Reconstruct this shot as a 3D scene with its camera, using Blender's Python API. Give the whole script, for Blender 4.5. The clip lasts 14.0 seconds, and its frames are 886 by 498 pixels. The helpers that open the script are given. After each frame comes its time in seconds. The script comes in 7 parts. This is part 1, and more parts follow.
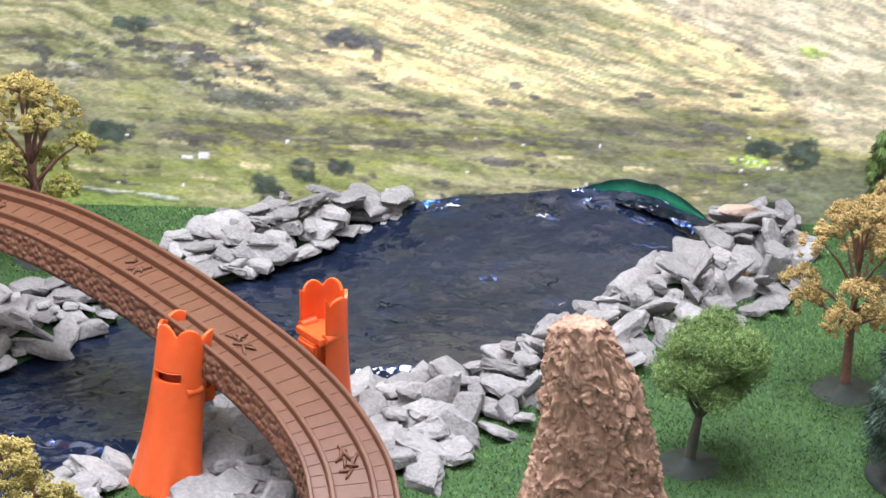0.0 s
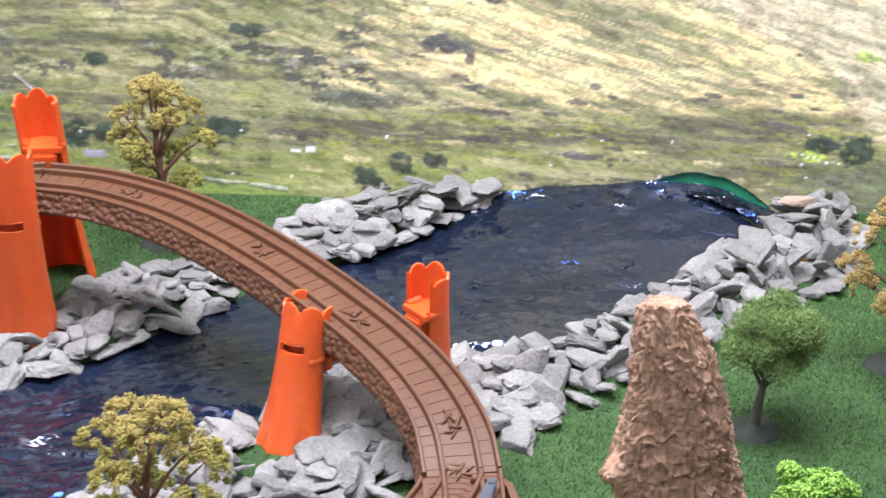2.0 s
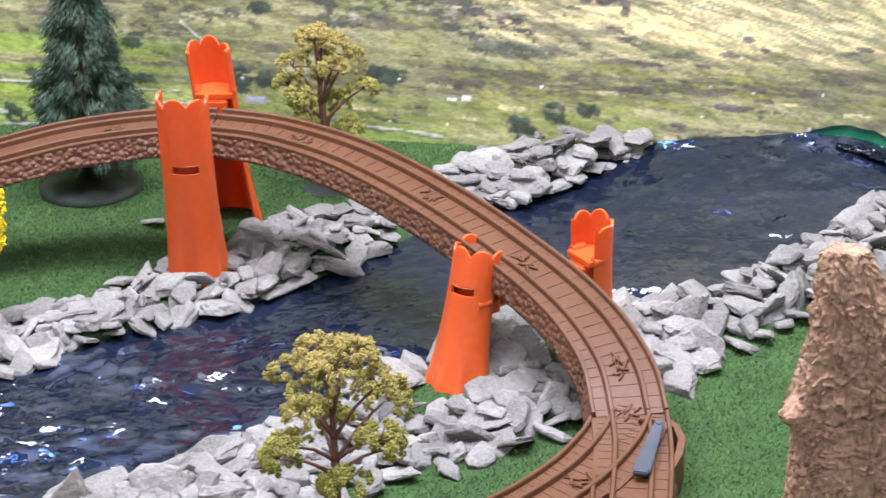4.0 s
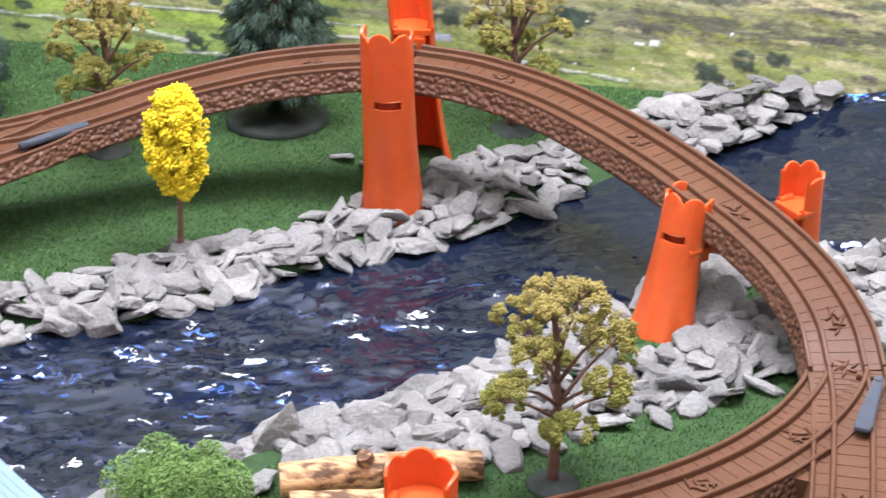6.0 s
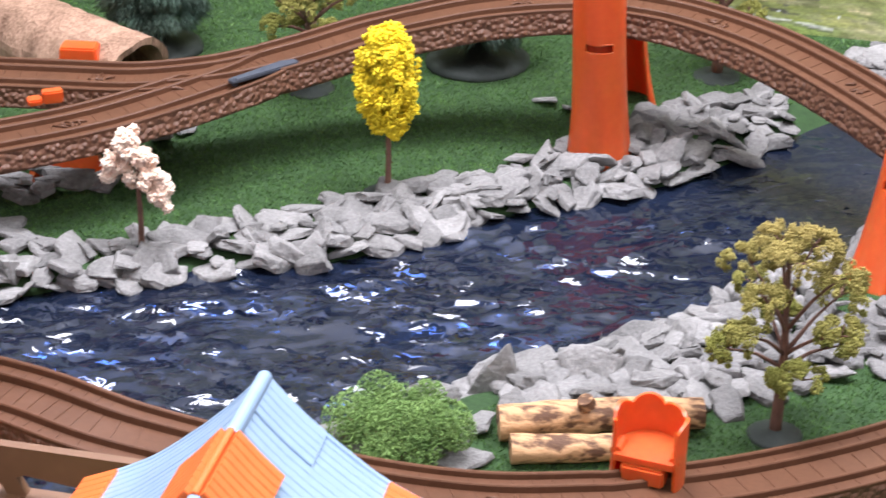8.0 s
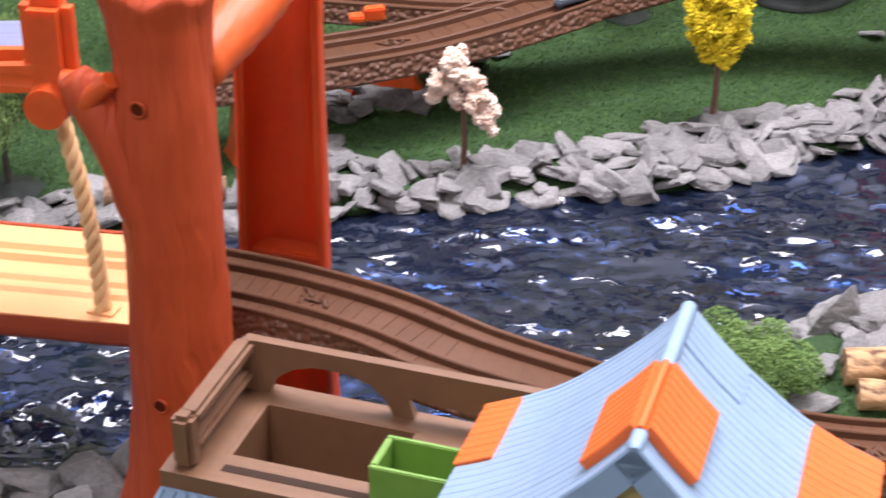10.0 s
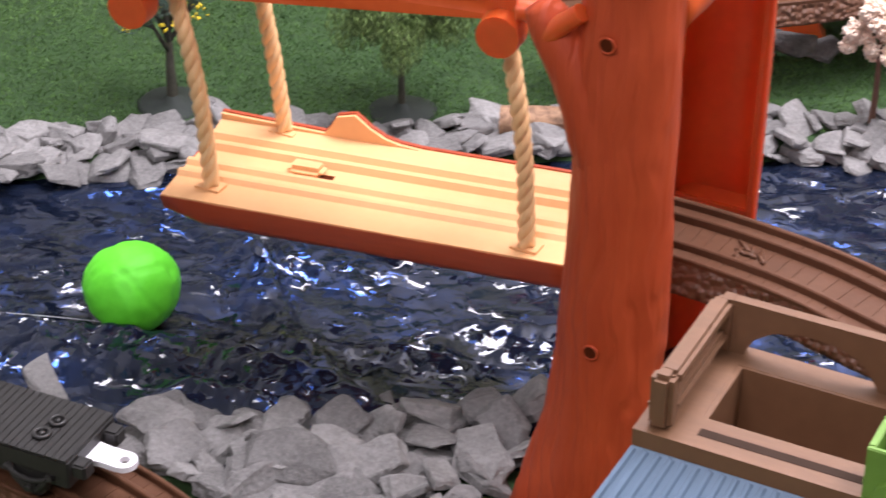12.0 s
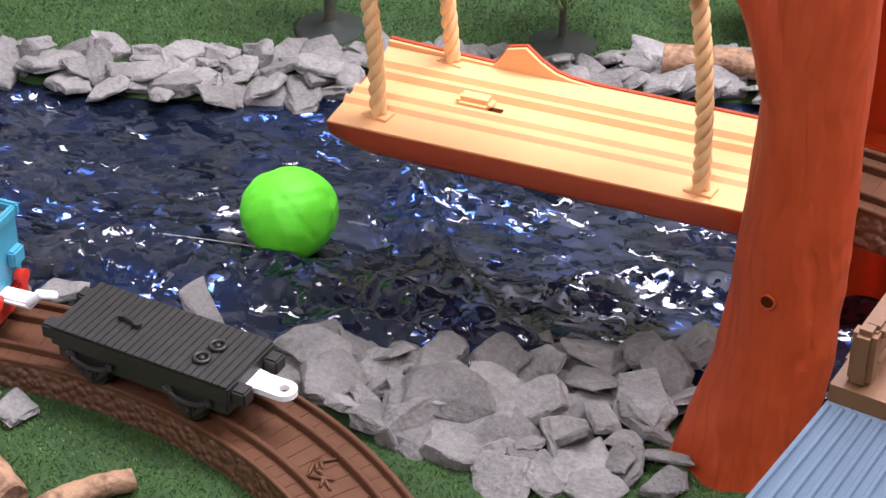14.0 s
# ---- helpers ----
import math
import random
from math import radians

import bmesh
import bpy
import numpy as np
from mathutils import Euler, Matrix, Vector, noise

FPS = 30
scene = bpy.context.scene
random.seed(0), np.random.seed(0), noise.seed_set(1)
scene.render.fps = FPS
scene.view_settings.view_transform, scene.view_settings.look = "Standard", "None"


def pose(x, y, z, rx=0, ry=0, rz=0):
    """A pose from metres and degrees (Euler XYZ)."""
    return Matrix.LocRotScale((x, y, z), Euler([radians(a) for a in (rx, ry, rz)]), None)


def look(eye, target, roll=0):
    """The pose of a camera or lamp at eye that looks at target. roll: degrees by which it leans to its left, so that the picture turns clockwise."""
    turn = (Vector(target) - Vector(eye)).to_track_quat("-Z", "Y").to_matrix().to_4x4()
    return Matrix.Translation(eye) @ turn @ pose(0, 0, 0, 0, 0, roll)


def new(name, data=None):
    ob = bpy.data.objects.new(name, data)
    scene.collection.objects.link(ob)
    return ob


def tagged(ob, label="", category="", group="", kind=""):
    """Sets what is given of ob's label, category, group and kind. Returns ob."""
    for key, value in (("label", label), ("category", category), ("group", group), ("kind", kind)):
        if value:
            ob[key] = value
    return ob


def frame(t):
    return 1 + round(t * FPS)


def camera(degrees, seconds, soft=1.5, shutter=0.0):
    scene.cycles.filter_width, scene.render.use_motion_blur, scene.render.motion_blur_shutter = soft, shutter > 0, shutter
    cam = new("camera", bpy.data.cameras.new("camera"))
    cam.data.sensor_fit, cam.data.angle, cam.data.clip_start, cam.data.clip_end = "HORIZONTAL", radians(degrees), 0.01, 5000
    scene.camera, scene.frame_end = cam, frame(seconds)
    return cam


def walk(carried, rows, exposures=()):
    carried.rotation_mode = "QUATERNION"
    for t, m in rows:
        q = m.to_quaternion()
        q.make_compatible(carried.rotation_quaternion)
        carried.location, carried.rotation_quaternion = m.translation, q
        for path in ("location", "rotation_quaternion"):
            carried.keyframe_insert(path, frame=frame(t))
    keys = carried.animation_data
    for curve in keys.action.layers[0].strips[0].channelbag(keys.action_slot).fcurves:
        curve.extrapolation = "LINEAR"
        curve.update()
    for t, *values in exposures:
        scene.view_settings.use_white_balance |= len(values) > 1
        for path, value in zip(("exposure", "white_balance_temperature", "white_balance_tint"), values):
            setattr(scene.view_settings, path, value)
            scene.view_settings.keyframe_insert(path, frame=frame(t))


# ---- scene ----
cam = camera(24.000, 14.0, shutter=0.5)
# seconds; eye in metres; yaw, pitch and roll in degrees
PATH = [
    (0, -0.00033, 0.00033, 0.61906, 2.0738, -24.3474, 0.6950),
    (0.5, -0.00864, -0.00034, 0.61686, 2.2621, -23.8782, 0.6015),
    (1, -0.01316, -0.02148, 0.62798, 3.0968, -24.2690, 0.3632),
    (1.5, -0.01518, -0.07957, 0.65553, 3.2847, -24.4091, 0.4659),
    (2, -0.01854, -0.13495, 0.68315, 3.7725, -24.8511, 0.2364),
    (2.5, -0.02649, -0.16681, 0.69715, 4.6900, -25.1937, -0.1942),
    (5, -0.11115, -0.17751, 0.69691, 7.3732, -26.8685, 0.4788),
    (5.5, -0.13990, -0.17724, 0.68971, 7.8006, -27.2284, 0.8247),
    (6, -0.15712, -0.17676, 0.68947, 8.6478, -27.7668, 1.0691),
    (6.5, -0.17040, -0.17744, 0.68810, 9.6403, -28.1905, 1.3661),
    (7, -0.18328, -0.17940, 0.68467, 10.3990, -28.4780, 1.5382),
    (9.5, -0.26941, -0.17031, 0.65586, 17.4148, -30.2001, -0.7930),
    (10, -0.29129, -0.16771, 0.65187, 19.2581, -30.8077, -0.4760),
    (10.5, -0.31557, -0.16612, 0.65013, 21.3288, -31.4148, -0.5328),
    (11, -0.33926, -0.16361, 0.64383, 23.4360, -31.9643, -0.4525),
    (11.5, -0.36128, -0.16467, 0.64236, 25.6102, -32.5833, -0.2380),
    (12, -0.38026, -0.16510, 0.63993, 27.6537, -32.7803, -0.2809),
    (12.5, -0.39671, -0.16702, 0.63497, 29.2438, -33.3243, -0.3436),
    (13, -0.41325, -0.16705, 0.63237, 30.3887, -33.9487, -0.1075),
    (13.5, -0.41522, -0.16766, 0.63112, 31.1910, -34.4044, 0.0982),
    (14, -0.41626, -0.16577, 0.63060, 30.9649, -34.6233, 0.3745),
]
walk(cam, [(t, pose(x, y, z, 90 + pitch, 0, yaw) @ pose(0, 0, 0, 0, 0, roll)) for t, x, y, z, yaw, pitch, roll in PATH], [(0.0, 0.04, 6150, 10), (7.0, 0.03, 6200, 10), (9.3, -0.25, 6300, 14), (11.0, -0.25, 6450, 17), (12.5, -0.36, 6450, 17), (14.0, -0.22, 6450, 17)])

# ---- light ----
CM = 0.01
world = bpy.data.worlds.new("room_light")
scene.world = world
world.use_nodes = True
world.node_tree.nodes["Background"].inputs[0].default_value = (0.9, 0.95, 1.0, 1)
world.node_tree.nodes["Background"].inputs[1].default_value = 0.6
scene.view_settings.exposure = 0.0


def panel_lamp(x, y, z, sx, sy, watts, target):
    data = bpy.data.lights.new("unseen_panel_lamp", "AREA")
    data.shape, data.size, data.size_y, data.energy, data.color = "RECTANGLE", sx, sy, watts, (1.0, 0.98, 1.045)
    ob = new("unseen_panel_lamp", data)
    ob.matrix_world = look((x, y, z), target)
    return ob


# two overhead lamps; their fixtures are never in view
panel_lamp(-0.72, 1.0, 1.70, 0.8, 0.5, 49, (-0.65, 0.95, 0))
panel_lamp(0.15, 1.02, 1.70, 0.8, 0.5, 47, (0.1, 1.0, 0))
# added fill lamp behind the camera, tilted to brighten surfaces that face it
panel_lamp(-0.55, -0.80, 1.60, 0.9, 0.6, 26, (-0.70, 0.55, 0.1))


# ---- materials ----
def mat(name, color, color2=None, rough=0.5, metal=0.0, scale=20.0, fine=120.0, bump=0.15, spec=0.5, coat=0.0, contrast=(0.35, 0.65), island=0.0, obrand=0.0, stretch=None, world=False, depth=0.0015):
    """A surface with colour variation and relief at two scales; scale and fine in features per metre."""
    m = bpy.data.materials.new(name)
    m.use_nodes = True
    nt = m.node_tree
    b = nt.nodes["Principled BSDF"]
    b.inputs["Roughness"].default_value = rough
    b.inputs["Metallic"].default_value = metal
    b.inputs["Specular IOR Level"].default_value = spec
    b.inputs["Coat Weight"].default_value = coat
    co = nt.nodes.new("ShaderNodeTexCoord")
    vec = nt.nodes.new("ShaderNodeNewGeometry").outputs["Position"] if world else co.outputs["Object"]
    if stretch:
        mp = nt.nodes.new("ShaderNodeMapping")
        mp.inputs["Scale"].default_value = stretch
        nt.links.new(vec, mp.inputs[0])
        vec = mp.outputs[0]
    big = nt.nodes.new("ShaderNodeTexNoise")
    big.inputs["Scale"].default_value, big.inputs["Detail"].default_value = scale, 4
    small = nt.nodes.new("ShaderNodeTexNoise")
    small.inputs["Scale"].default_value, small.inputs["Detail"].default_value = fine, 5
    nt.links.new(vec, big.inputs["Vector"])
    nt.links.new(vec, small.inputs["Vector"])
    mid = nt.nodes.new("ShaderNodeMix")
    mid.inputs[0].default_value = 0.45
    nt.links.new(big.outputs[0], mid.inputs[2])
    nt.links.new(small.outputs[0], mid.inputs[3])
    ramp = nt.nodes.new("ShaderNodeValToRGB")
    ramp.color_ramp.elements[0].position, ramp.color_ramp.elements[1].position = contrast
    c2 = color2 or tuple(min(1, c * 1.25) for c in color)
    ramp.color_ramp.elements[0].color = (*color, 1)
    ramp.color_ramp.elements[1].color = (*c2, 1)
    nt.links.new(mid.outputs[0], ramp.inputs[0])
    out = ramp.outputs[0]
    if island or obrand:
        hsv = nt.nodes.new("ShaderNodeHueSaturation")
        src = nt.nodes.new("ShaderNodeNewGeometry").outputs["Random Per Island"] if island else nt.nodes.new("ShaderNodeObjectInfo").outputs["Random"]
        k = island or obrand
        rng = nt.nodes.new("ShaderNodeMapRange")
        rng.inputs["To Min"].default_value, rng.inputs["To Max"].default_value = 1 - k, 1 + k
        nt.links.new(src, rng.inputs["Value"])
        nt.links.new(rng.outputs[0], hsv.inputs["Value"])
        nt.links.new(out, hsv.inputs["Color"])
        out = hsv.outputs[0]
    nt.links.new(out, b.inputs["Base Color"])
    if bump:
        bn = nt.nodes.new("ShaderNodeBump")
        bn.inputs["Strength"].default_value, bn.inputs["Distance"].default_value = bump, depth
        nt.links.new(mid.outputs[0], bn.inputs["Height"])
        nt.links.new(bn.outputs[0], b.inputs["Normal"])
    return m


def grained(m, scale, strength, squeeze=(1, 1, 0.12), bands="X"):
    """Adds long wavy carved grain along the squeezed axis."""
    nt = m.node_tree
    b = nt.nodes["Principled BSDF"]
    co = nt.nodes.new("ShaderNodeTexCoord")
    mp = nt.nodes.new("ShaderNodeMapping")
    mp.inputs["Scale"].default_value = squeeze
    w = nt.nodes.new("ShaderNodeTexWave")
    w.wave_type, w.bands_direction = "BANDS", bands
    w.inputs["Scale"].default_value, w.inputs["Distortion"].default_value = scale, 9
    w.inputs["Detail"].default_value, w.inputs["Detail Scale"].default_value = 2, 1.2
    nt.links.new(co.outputs["Object"], mp.inputs[0])
    nt.links.new(mp.outputs[0], w.inputs["Vector"])
    cr = nt.nodes.new("ShaderNodeMapRange")
    cr.inputs["From Min"].default_value, cr.inputs["From Max"].default_value = 0.0, 0.45
    nt.links.new(w.outputs["Fac"], cr.inputs["Value"])
    bn = nt.nodes.new("ShaderNodeBump")
    bn.inputs["Strength"].default_value, bn.inputs["Distance"].default_value = strength, 0.002
    nt.links.new(cr.outputs[0], bn.inputs["Height"])
    nt.links.new(bn.outputs[0], b.inputs["Normal"])
    return m


def pebbled(m, scale, strength):
    """Adds a relief of small rounded stones."""
    nt = m.node_tree
    b = nt.nodes["Principled BSDF"]
    co = nt.nodes.new("ShaderNodeTexCoord")
    v = nt.nodes.new("ShaderNodeTexVoronoi")
    v.feature, v.inputs["Scale"].default_value = "SMOOTH_F1", scale
    v.inputs["Smoothness"].default_value = 0.35
    nt.links.new(co.outputs["Object"], v.inputs["Vector"])
    bn = nt.nodes.new("ShaderNodeBump")
    bn.invert = True
    bn.inputs["Strength"].default_value, bn.inputs["Distance"].default_value = strength, 0.0028
    nt.links.new(v.outputs["Distance"], bn.inputs["Height"])
    nt.links.new(bn.outputs[0], b.inputs["Normal"])
    return m


M_GRASSMAT = mat("turf_mat", (0.014, 0.040, 0.009), (0.03, 0.072, 0.017), 0.9, 0, 60, 400, 0.5)
M_BLADE = mat("turf_blade", (0.033, 0.088, 0.016), (0.100, 0.190, 0.044), 0.5, 0, 12, 90, 0, spec=0.3, island=0.55, world=True)
def slate_material(obrand, island):
    """Grey slate: mottled, with pale weathered specks and a rough cleaved relief."""
    m = mat("slate", (0.112, 0.107, 0.103), (0.265, 0.255, 0.246), 0.85, 0, 50, 380, 0.7, obrand=obrand, island=island, contrast=(0.3, 0.7), world=True, depth=0.004)
    nt = m.node_tree
    b = nt.nodes["Principled BSDF"]
    geo = nt.nodes.new("ShaderNodeNewGeometry")
    ns = nt.nodes.new("ShaderNodeTexNoise")
    ns.inputs["Scale"].default_value, ns.inputs["Detail"].default_value, ns.inputs["Roughness"].default_value = 700, 3, 0.7
    nt.links.new(geo.outputs["Position"], ns.inputs["Vector"])
    rng = nt.nodes.new("ShaderNodeMapRange")
    rng.inputs["From Min"].default_value, rng.inputs["From Max"].default_value = 0.54, 0.66
    rng.inputs["To Max"].default_value = 0.16
    nt.links.new(ns.outputs[0], rng.inputs["Value"])
    mx = nt.nodes.new("ShaderNodeMix")
    mx.data_type = "RGBA"
    mx.inputs[7].default_value = (0.47, 0.44, 0.40, 1)
    nt.links.new(rng.outputs[0], mx.inputs[0])
    nt.links.new(b.inputs["Base Color"].links[0].from_socket, mx.inputs[6])
    nt.links.new(mx.outputs[2], b.inputs["Base Color"])
    return m


M_SLATE, M_RUBBLE = slate_material(0.26, 0.0), slate_material(0.0, 0.26)
M_TRACK = mat("track_plastic", (0.088, 0.037, 0.019), (0.117, 0.051, 0.0265), 0.46, 0, 30, 300, 0.12, spec=0.25)
M_TRACKROCK = pebbled(mat("track_rock_side", (0.112, 0.049, 0.0265), (0.150, 0.068, 0.038), 0.46, 0, 60, 300, 0.3), 270, 0.85)
M_ORANGE = mat("orange_plastic", (0.56, 0.082, 0.014), (0.63, 0.104, 0.02), 0.38, 0, 25, 200, 0.06)
M_RUST = grained(mat("russet_plastic", (0.40, 0.050, 0.012), (0.49, 0.070, 0.018), 0.58, 0, 70, 190, 0.55, stretch=(1, 1, 0.3), spec=0.35), 42, 0.3, (1, 1, 0.3))
M_SHADERED = mat("shaded_red_plastic", (0.33, 0.03, 0.008), (0.4, 0.04, 0.01), 0.45, 0, 25, 200, 0.06)
M_REDWOOD = mat("red_orange_plastic", (0.53, 0.058, 0.010), (0.60, 0.074, 0.013), 0.42, 0, 25, 200, 0.06)
for m_ in (M_REDWOOD, M_ORANGE):
    b_ = m_.node_tree.nodes["Principled BSDF"]
    b_.inputs["Subsurface Weight"].default_value, b_.inputs["Subsurface Scale"].default_value = 0.5, 0.008
    b_.inputs["Subsurface Radius"].default_value = (1.0, 0.25, 0.08)
M_BEAM = grained(mat("orange_beam_plastic", (0.62, 0.085, 0.012), (0.70, 0.11, 0.018), 0.45, 0, 25, 200, 0.06), 30, 0.35, (0.12, 1, 1), "Z")
M_LOGRED = grained(mat("orange_log_plastic", (0.62, 0.085, 0.012), (0.70, 0.11, 0.018), 0.45, 0, 25, 200, 0.06), 30, 0.14, (1, 0.12, 1), "X")
M_CREAM = mat("cream_plastic", (0.73, 0.385, 0.165), (0.77, 0.415, 0.185), 0.42, 0, 20, 200, 0.04)
M_GREY = mat("grey_lever_plastic", (0.042, 0.048, 0.064), (0.06, 0.067, 0.085), 0.65, spec=0.25)
M_HOLESHADE = mat("hole_shade", (0.06, 0.012, 0.004), (0.08, 0.016, 0.005), 1.0, spec=0.05)
M_TABLE = mat("table_board", (0.3, 0.2, 0.12), (0.4, 0.28, 0.17), 0.5, 0, 8, 60, 0.1, stretch=(1, 8, 1))
M_WALL = mat("room_plaster", (0.46, 0.46, 0.46), (0.52, 0.52, 0.52), 0.8, 0, 3, 80, 0.1)
M_CEIL = mat("ceiling_paint", (0.70, 0.70, 0.72), (0.76, 0.76, 0.78), 0.9, 0, 3, 80, 0.1)


def water_material():
    """Dark blue film: a glossy near-black sheet with a patchy blue metallic sheen."""
    m = mat("crinkled_blue_film", (0.005, 0.008, 0.018), (0.009, 0.014, 0.030), 0.06, 0.0, 14, 60, 0, spec=0.7)
    nt = m.node_tree
    b = nt.nodes["Principled BSDF"]
    co = nt.nodes.new("ShaderNodeTexCoord")
    ns = nt.nodes.new("ShaderNodeTexNoise")
    ns.inputs["Scale"].default_value, ns.inputs["Detail"].default_value, ns.inputs["Distortion"].default_value = 70, 3, 1.2
    nt.links.new(co.outputs["Object"], ns.inputs["Vector"])
    blue = nt.nodes.new("ShaderNodeBsdfPrincipled")
    blue.inputs["Base Color"].default_value = (0.05, 0.13, 0.46, 1)
    blue.inputs["Metallic"].default_value, blue.inputs["Roughness"].default_value = 1.0, 0.1
    # creased facets, long along the flow, in patches; the pond lies smoother
    mp = nt.nodes.new("ShaderNodeMapping")
    mp.inputs["Rotation"].default_value, mp.inputs["Scale"].default_value = (0, 0, radians(-14)), (0.23, 1, 1)
    warp = nt.nodes.new("ShaderNodeVectorMath")
    warp.operation = "MULTIPLY_ADD"
    warp.inputs[1].default_value = (0.03, 0.03, 0)
    nt.links.new(ns.outputs["Color"], warp.inputs[0])
    nt.links.new(co.outputs["Object"], warp.inputs[2])
    nt.links.new(warp.outputs[0], mp.inputs[0])
    sep = nt.nodes.new("ShaderNodeSeparateXYZ")
    nt.links.new(co.outputs["Object"], sep.inputs[0])
    lie = nt.nodes.new("ShaderNodeMapRange")
    lie.inputs["From Min"].default_value, lie.inputs["From Max"].default_value = 0.54, 1.10
    lie.inputs["To Min"].default_value, lie.inputs["To Max"].default_value = 1.35, 0.24
    nt.links.new(sep.outputs[1], lie.inputs["Value"])
    edge = nt.nodes.new("ShaderNodeMapRange")
    edge.inputs["From Min"].default_value, edge.inputs["From Max"].default_value = 1.37, 1.395
    edge.inputs["To Max"].default_value = 0.8
    nt.links.new(sep.outputs[1], edge.inputs["Value"])
    both = nt.nodes.new("ShaderNodeMath")
    nt.links.new(lie.outputs[0], both.inputs[0])
    nt.links.new(edge.outputs[0], both.inputs[1])
    nrm = nt.nodes.new("ShaderNodeNewGeometry").outputs["Normal"]
    for scale, lo, hi, where, tail in ((120, 0.13, 3.3, 9, 4.5), (270, 0.10, 4.3, 21, 4.3)):
        vor = nt.nodes.new("ShaderNodeTexVoronoi")
        vor.inputs["Scale"].default_value = scale
        nt.links.new(mp.outputs[0], vor.inputs["Vector"])
        mask = nt.nodes.new("ShaderNodeTexNoise")
        mask.inputs["Scale"].default_value, mask.inputs["Detail"].default_value = where, 2
        nt.links.new(mp.outputs[0], mask.inputs["Vector"])
        amt = nt.nodes.new("ShaderNodeMapRange")
        amt.inputs["From Min"].default_value, amt.inputs["From Max"].default_value = 0.45, 0.68
        amt.inputs["To Min"].default_value, amt.inputs["To Max"].default_value = 0.25 * hi, hi
        nt.links.new(mask.outputs[0], amt.inputs["Value"])
        # most facets lie nearly flat, a few stand steep
        rgb = nt.nodes.new("ShaderNodeSeparateColor")
        nt.links.new(vor.outputs["Color"], rgb.inputs[0])
        steep = nt.nodes.new("ShaderNodeMath")
        steep.operation, steep.inputs[1].default_value = "POWER", tail
        nt.links.new(rgb.outputs[2], steep.inputs[0])
        tilt = nt.nodes.new("ShaderNodeMath")
        tilt.operation, tilt.inputs[2].default_value = "MULTIPLY_ADD", lo
        nt.links.new(steep.outputs[0], tilt.inputs[0])
        nt.links.new(amt.outputs[0], tilt.inputs[1])
        mul = nt.nodes.new("ShaderNodeMath")
        mul.operation = "MULTIPLY"
        nt.links.new(tilt.outputs[0], mul.inputs[0])
        nt.links.new(both.outputs[0], mul.inputs[1])
        off = nt.nodes.new("ShaderNodeVectorMath")
        off.operation = "MULTIPLY_ADD"
        off.inputs[1].default_value, off.inputs[2].default_value = (1.1, 1.2, 0.0), (-0.55, -0.6, 0.0)
        nt.links.new(vor.outputs["Color"], off.inputs[0])
        sc = nt.nodes.new("ShaderNodeVectorMath")
        sc.operation = "SCALE"
        nt.links.new(off.outputs[0], sc.inputs[0])
        nt.links.new(mul.outputs[0], sc.inputs["Scale"])
        add = nt.nodes.new("ShaderNodeVectorMath")
        nt.links.new(nrm, add.inputs[0])
        nt.links.new(sc.outputs[0], add.inputs[1])
        nrm = add.outputs[0]
    unit = nt.nodes.new("ShaderNodeVectorMath")
    unit.operation = "NORMALIZE"
    nt.links.new(nrm, unit.inputs[0])
    nt.links.new(unit.outputs[0], b.inputs["Normal"])
    more = nt.nodes.new("ShaderNodeVectorMath")
    nt.links.new(nrm, more.inputs[0])
    nt.links.new(sc.outputs[0], more.inputs[1])
    unit2 = nt.nodes.new("ShaderNodeVectorMath")
    unit2.operation = "NORMALIZE"
    nt.links.new(more.outputs[0], unit2.inputs[0])
    nt.links.new(unit2.outputs[0], blue.inputs["Normal"])
    patch = nt.nodes.new("ShaderNodeTexNoise")
    patch.inputs["Scale"].default_value, patch.inputs["Detail"].default_value = 16, 3
    nt.links.new(co.outputs["Object"], patch.inputs["Vector"])
    rng = nt.nodes.new("ShaderNodeMapRange")
    rng.inputs["From Min"].default_value, rng.inputs["From Max"].default_value = 0.47, 0.66
    rng.inputs["To Min"].default_value, rng.inputs["To Max"].default_value = 0.02, 0.3
    nt.links.new(patch.outputs[0], rng.inputs["Value"])
    mx = nt.nodes.new("ShaderNodeMixShader")
    sheen = nt.nodes.new("ShaderNodeMath")
    sheen.operation = "MULTIPLY"
    nt.links.new(rng.outputs[0], sheen.inputs[0])
    nt.links.new(both.outputs[0], sheen.inputs[1])
    nt.links.new(sheen.outputs[0], mx.inputs[0])
    nt.links.new(b.outputs[0], mx.inputs[1])
    nt.links.new(blue.outputs[0], mx.inputs[2])
    nt.links.new(mx.outputs[0], nt.nodes["Material Output"].inputs[0])
    return m


M_WATER = water_material()


# ---- building helpers; all sizes in centimetres ----
def thing(name, x, y, z=0.0, rz=0.0, label="", category="", group="", kind=""):
    ob = new(name)
    ob.empty_display_size = 0.01
    ob.matrix_world = pose(x * CM, y * CM, z * CM, 0, 0, rz)
    return tagged(ob, label, category, group, kind)


def mesh_of(bm, name, smooth=False):
    me = bpy.data.meshes.new(name)
    for v in bm.verts:
        v.co *= CM
    if smooth:
        for f in bm.faces:
            f.smooth = True
    bm.normal_update()
    bm.to_mesh(me)
    bm.free()
    return me


def part(name, bm, material, parent=None, label="", smooth=False, shift=None):
    """Links a bmesh as one mesh object under parent; shift: the parent's place when bm is in the place's own centimetres."""
    if shift is not None:
        bmesh.ops.translate(bm, vec=-Vector(shift), verts=bm.verts)
    me = mesh_of(bm, name, smooth)
    me.materials.append(material)
    ob = new(name, me)
    if parent is not None:
        ob.parent = parent
    return tagged(ob, label)


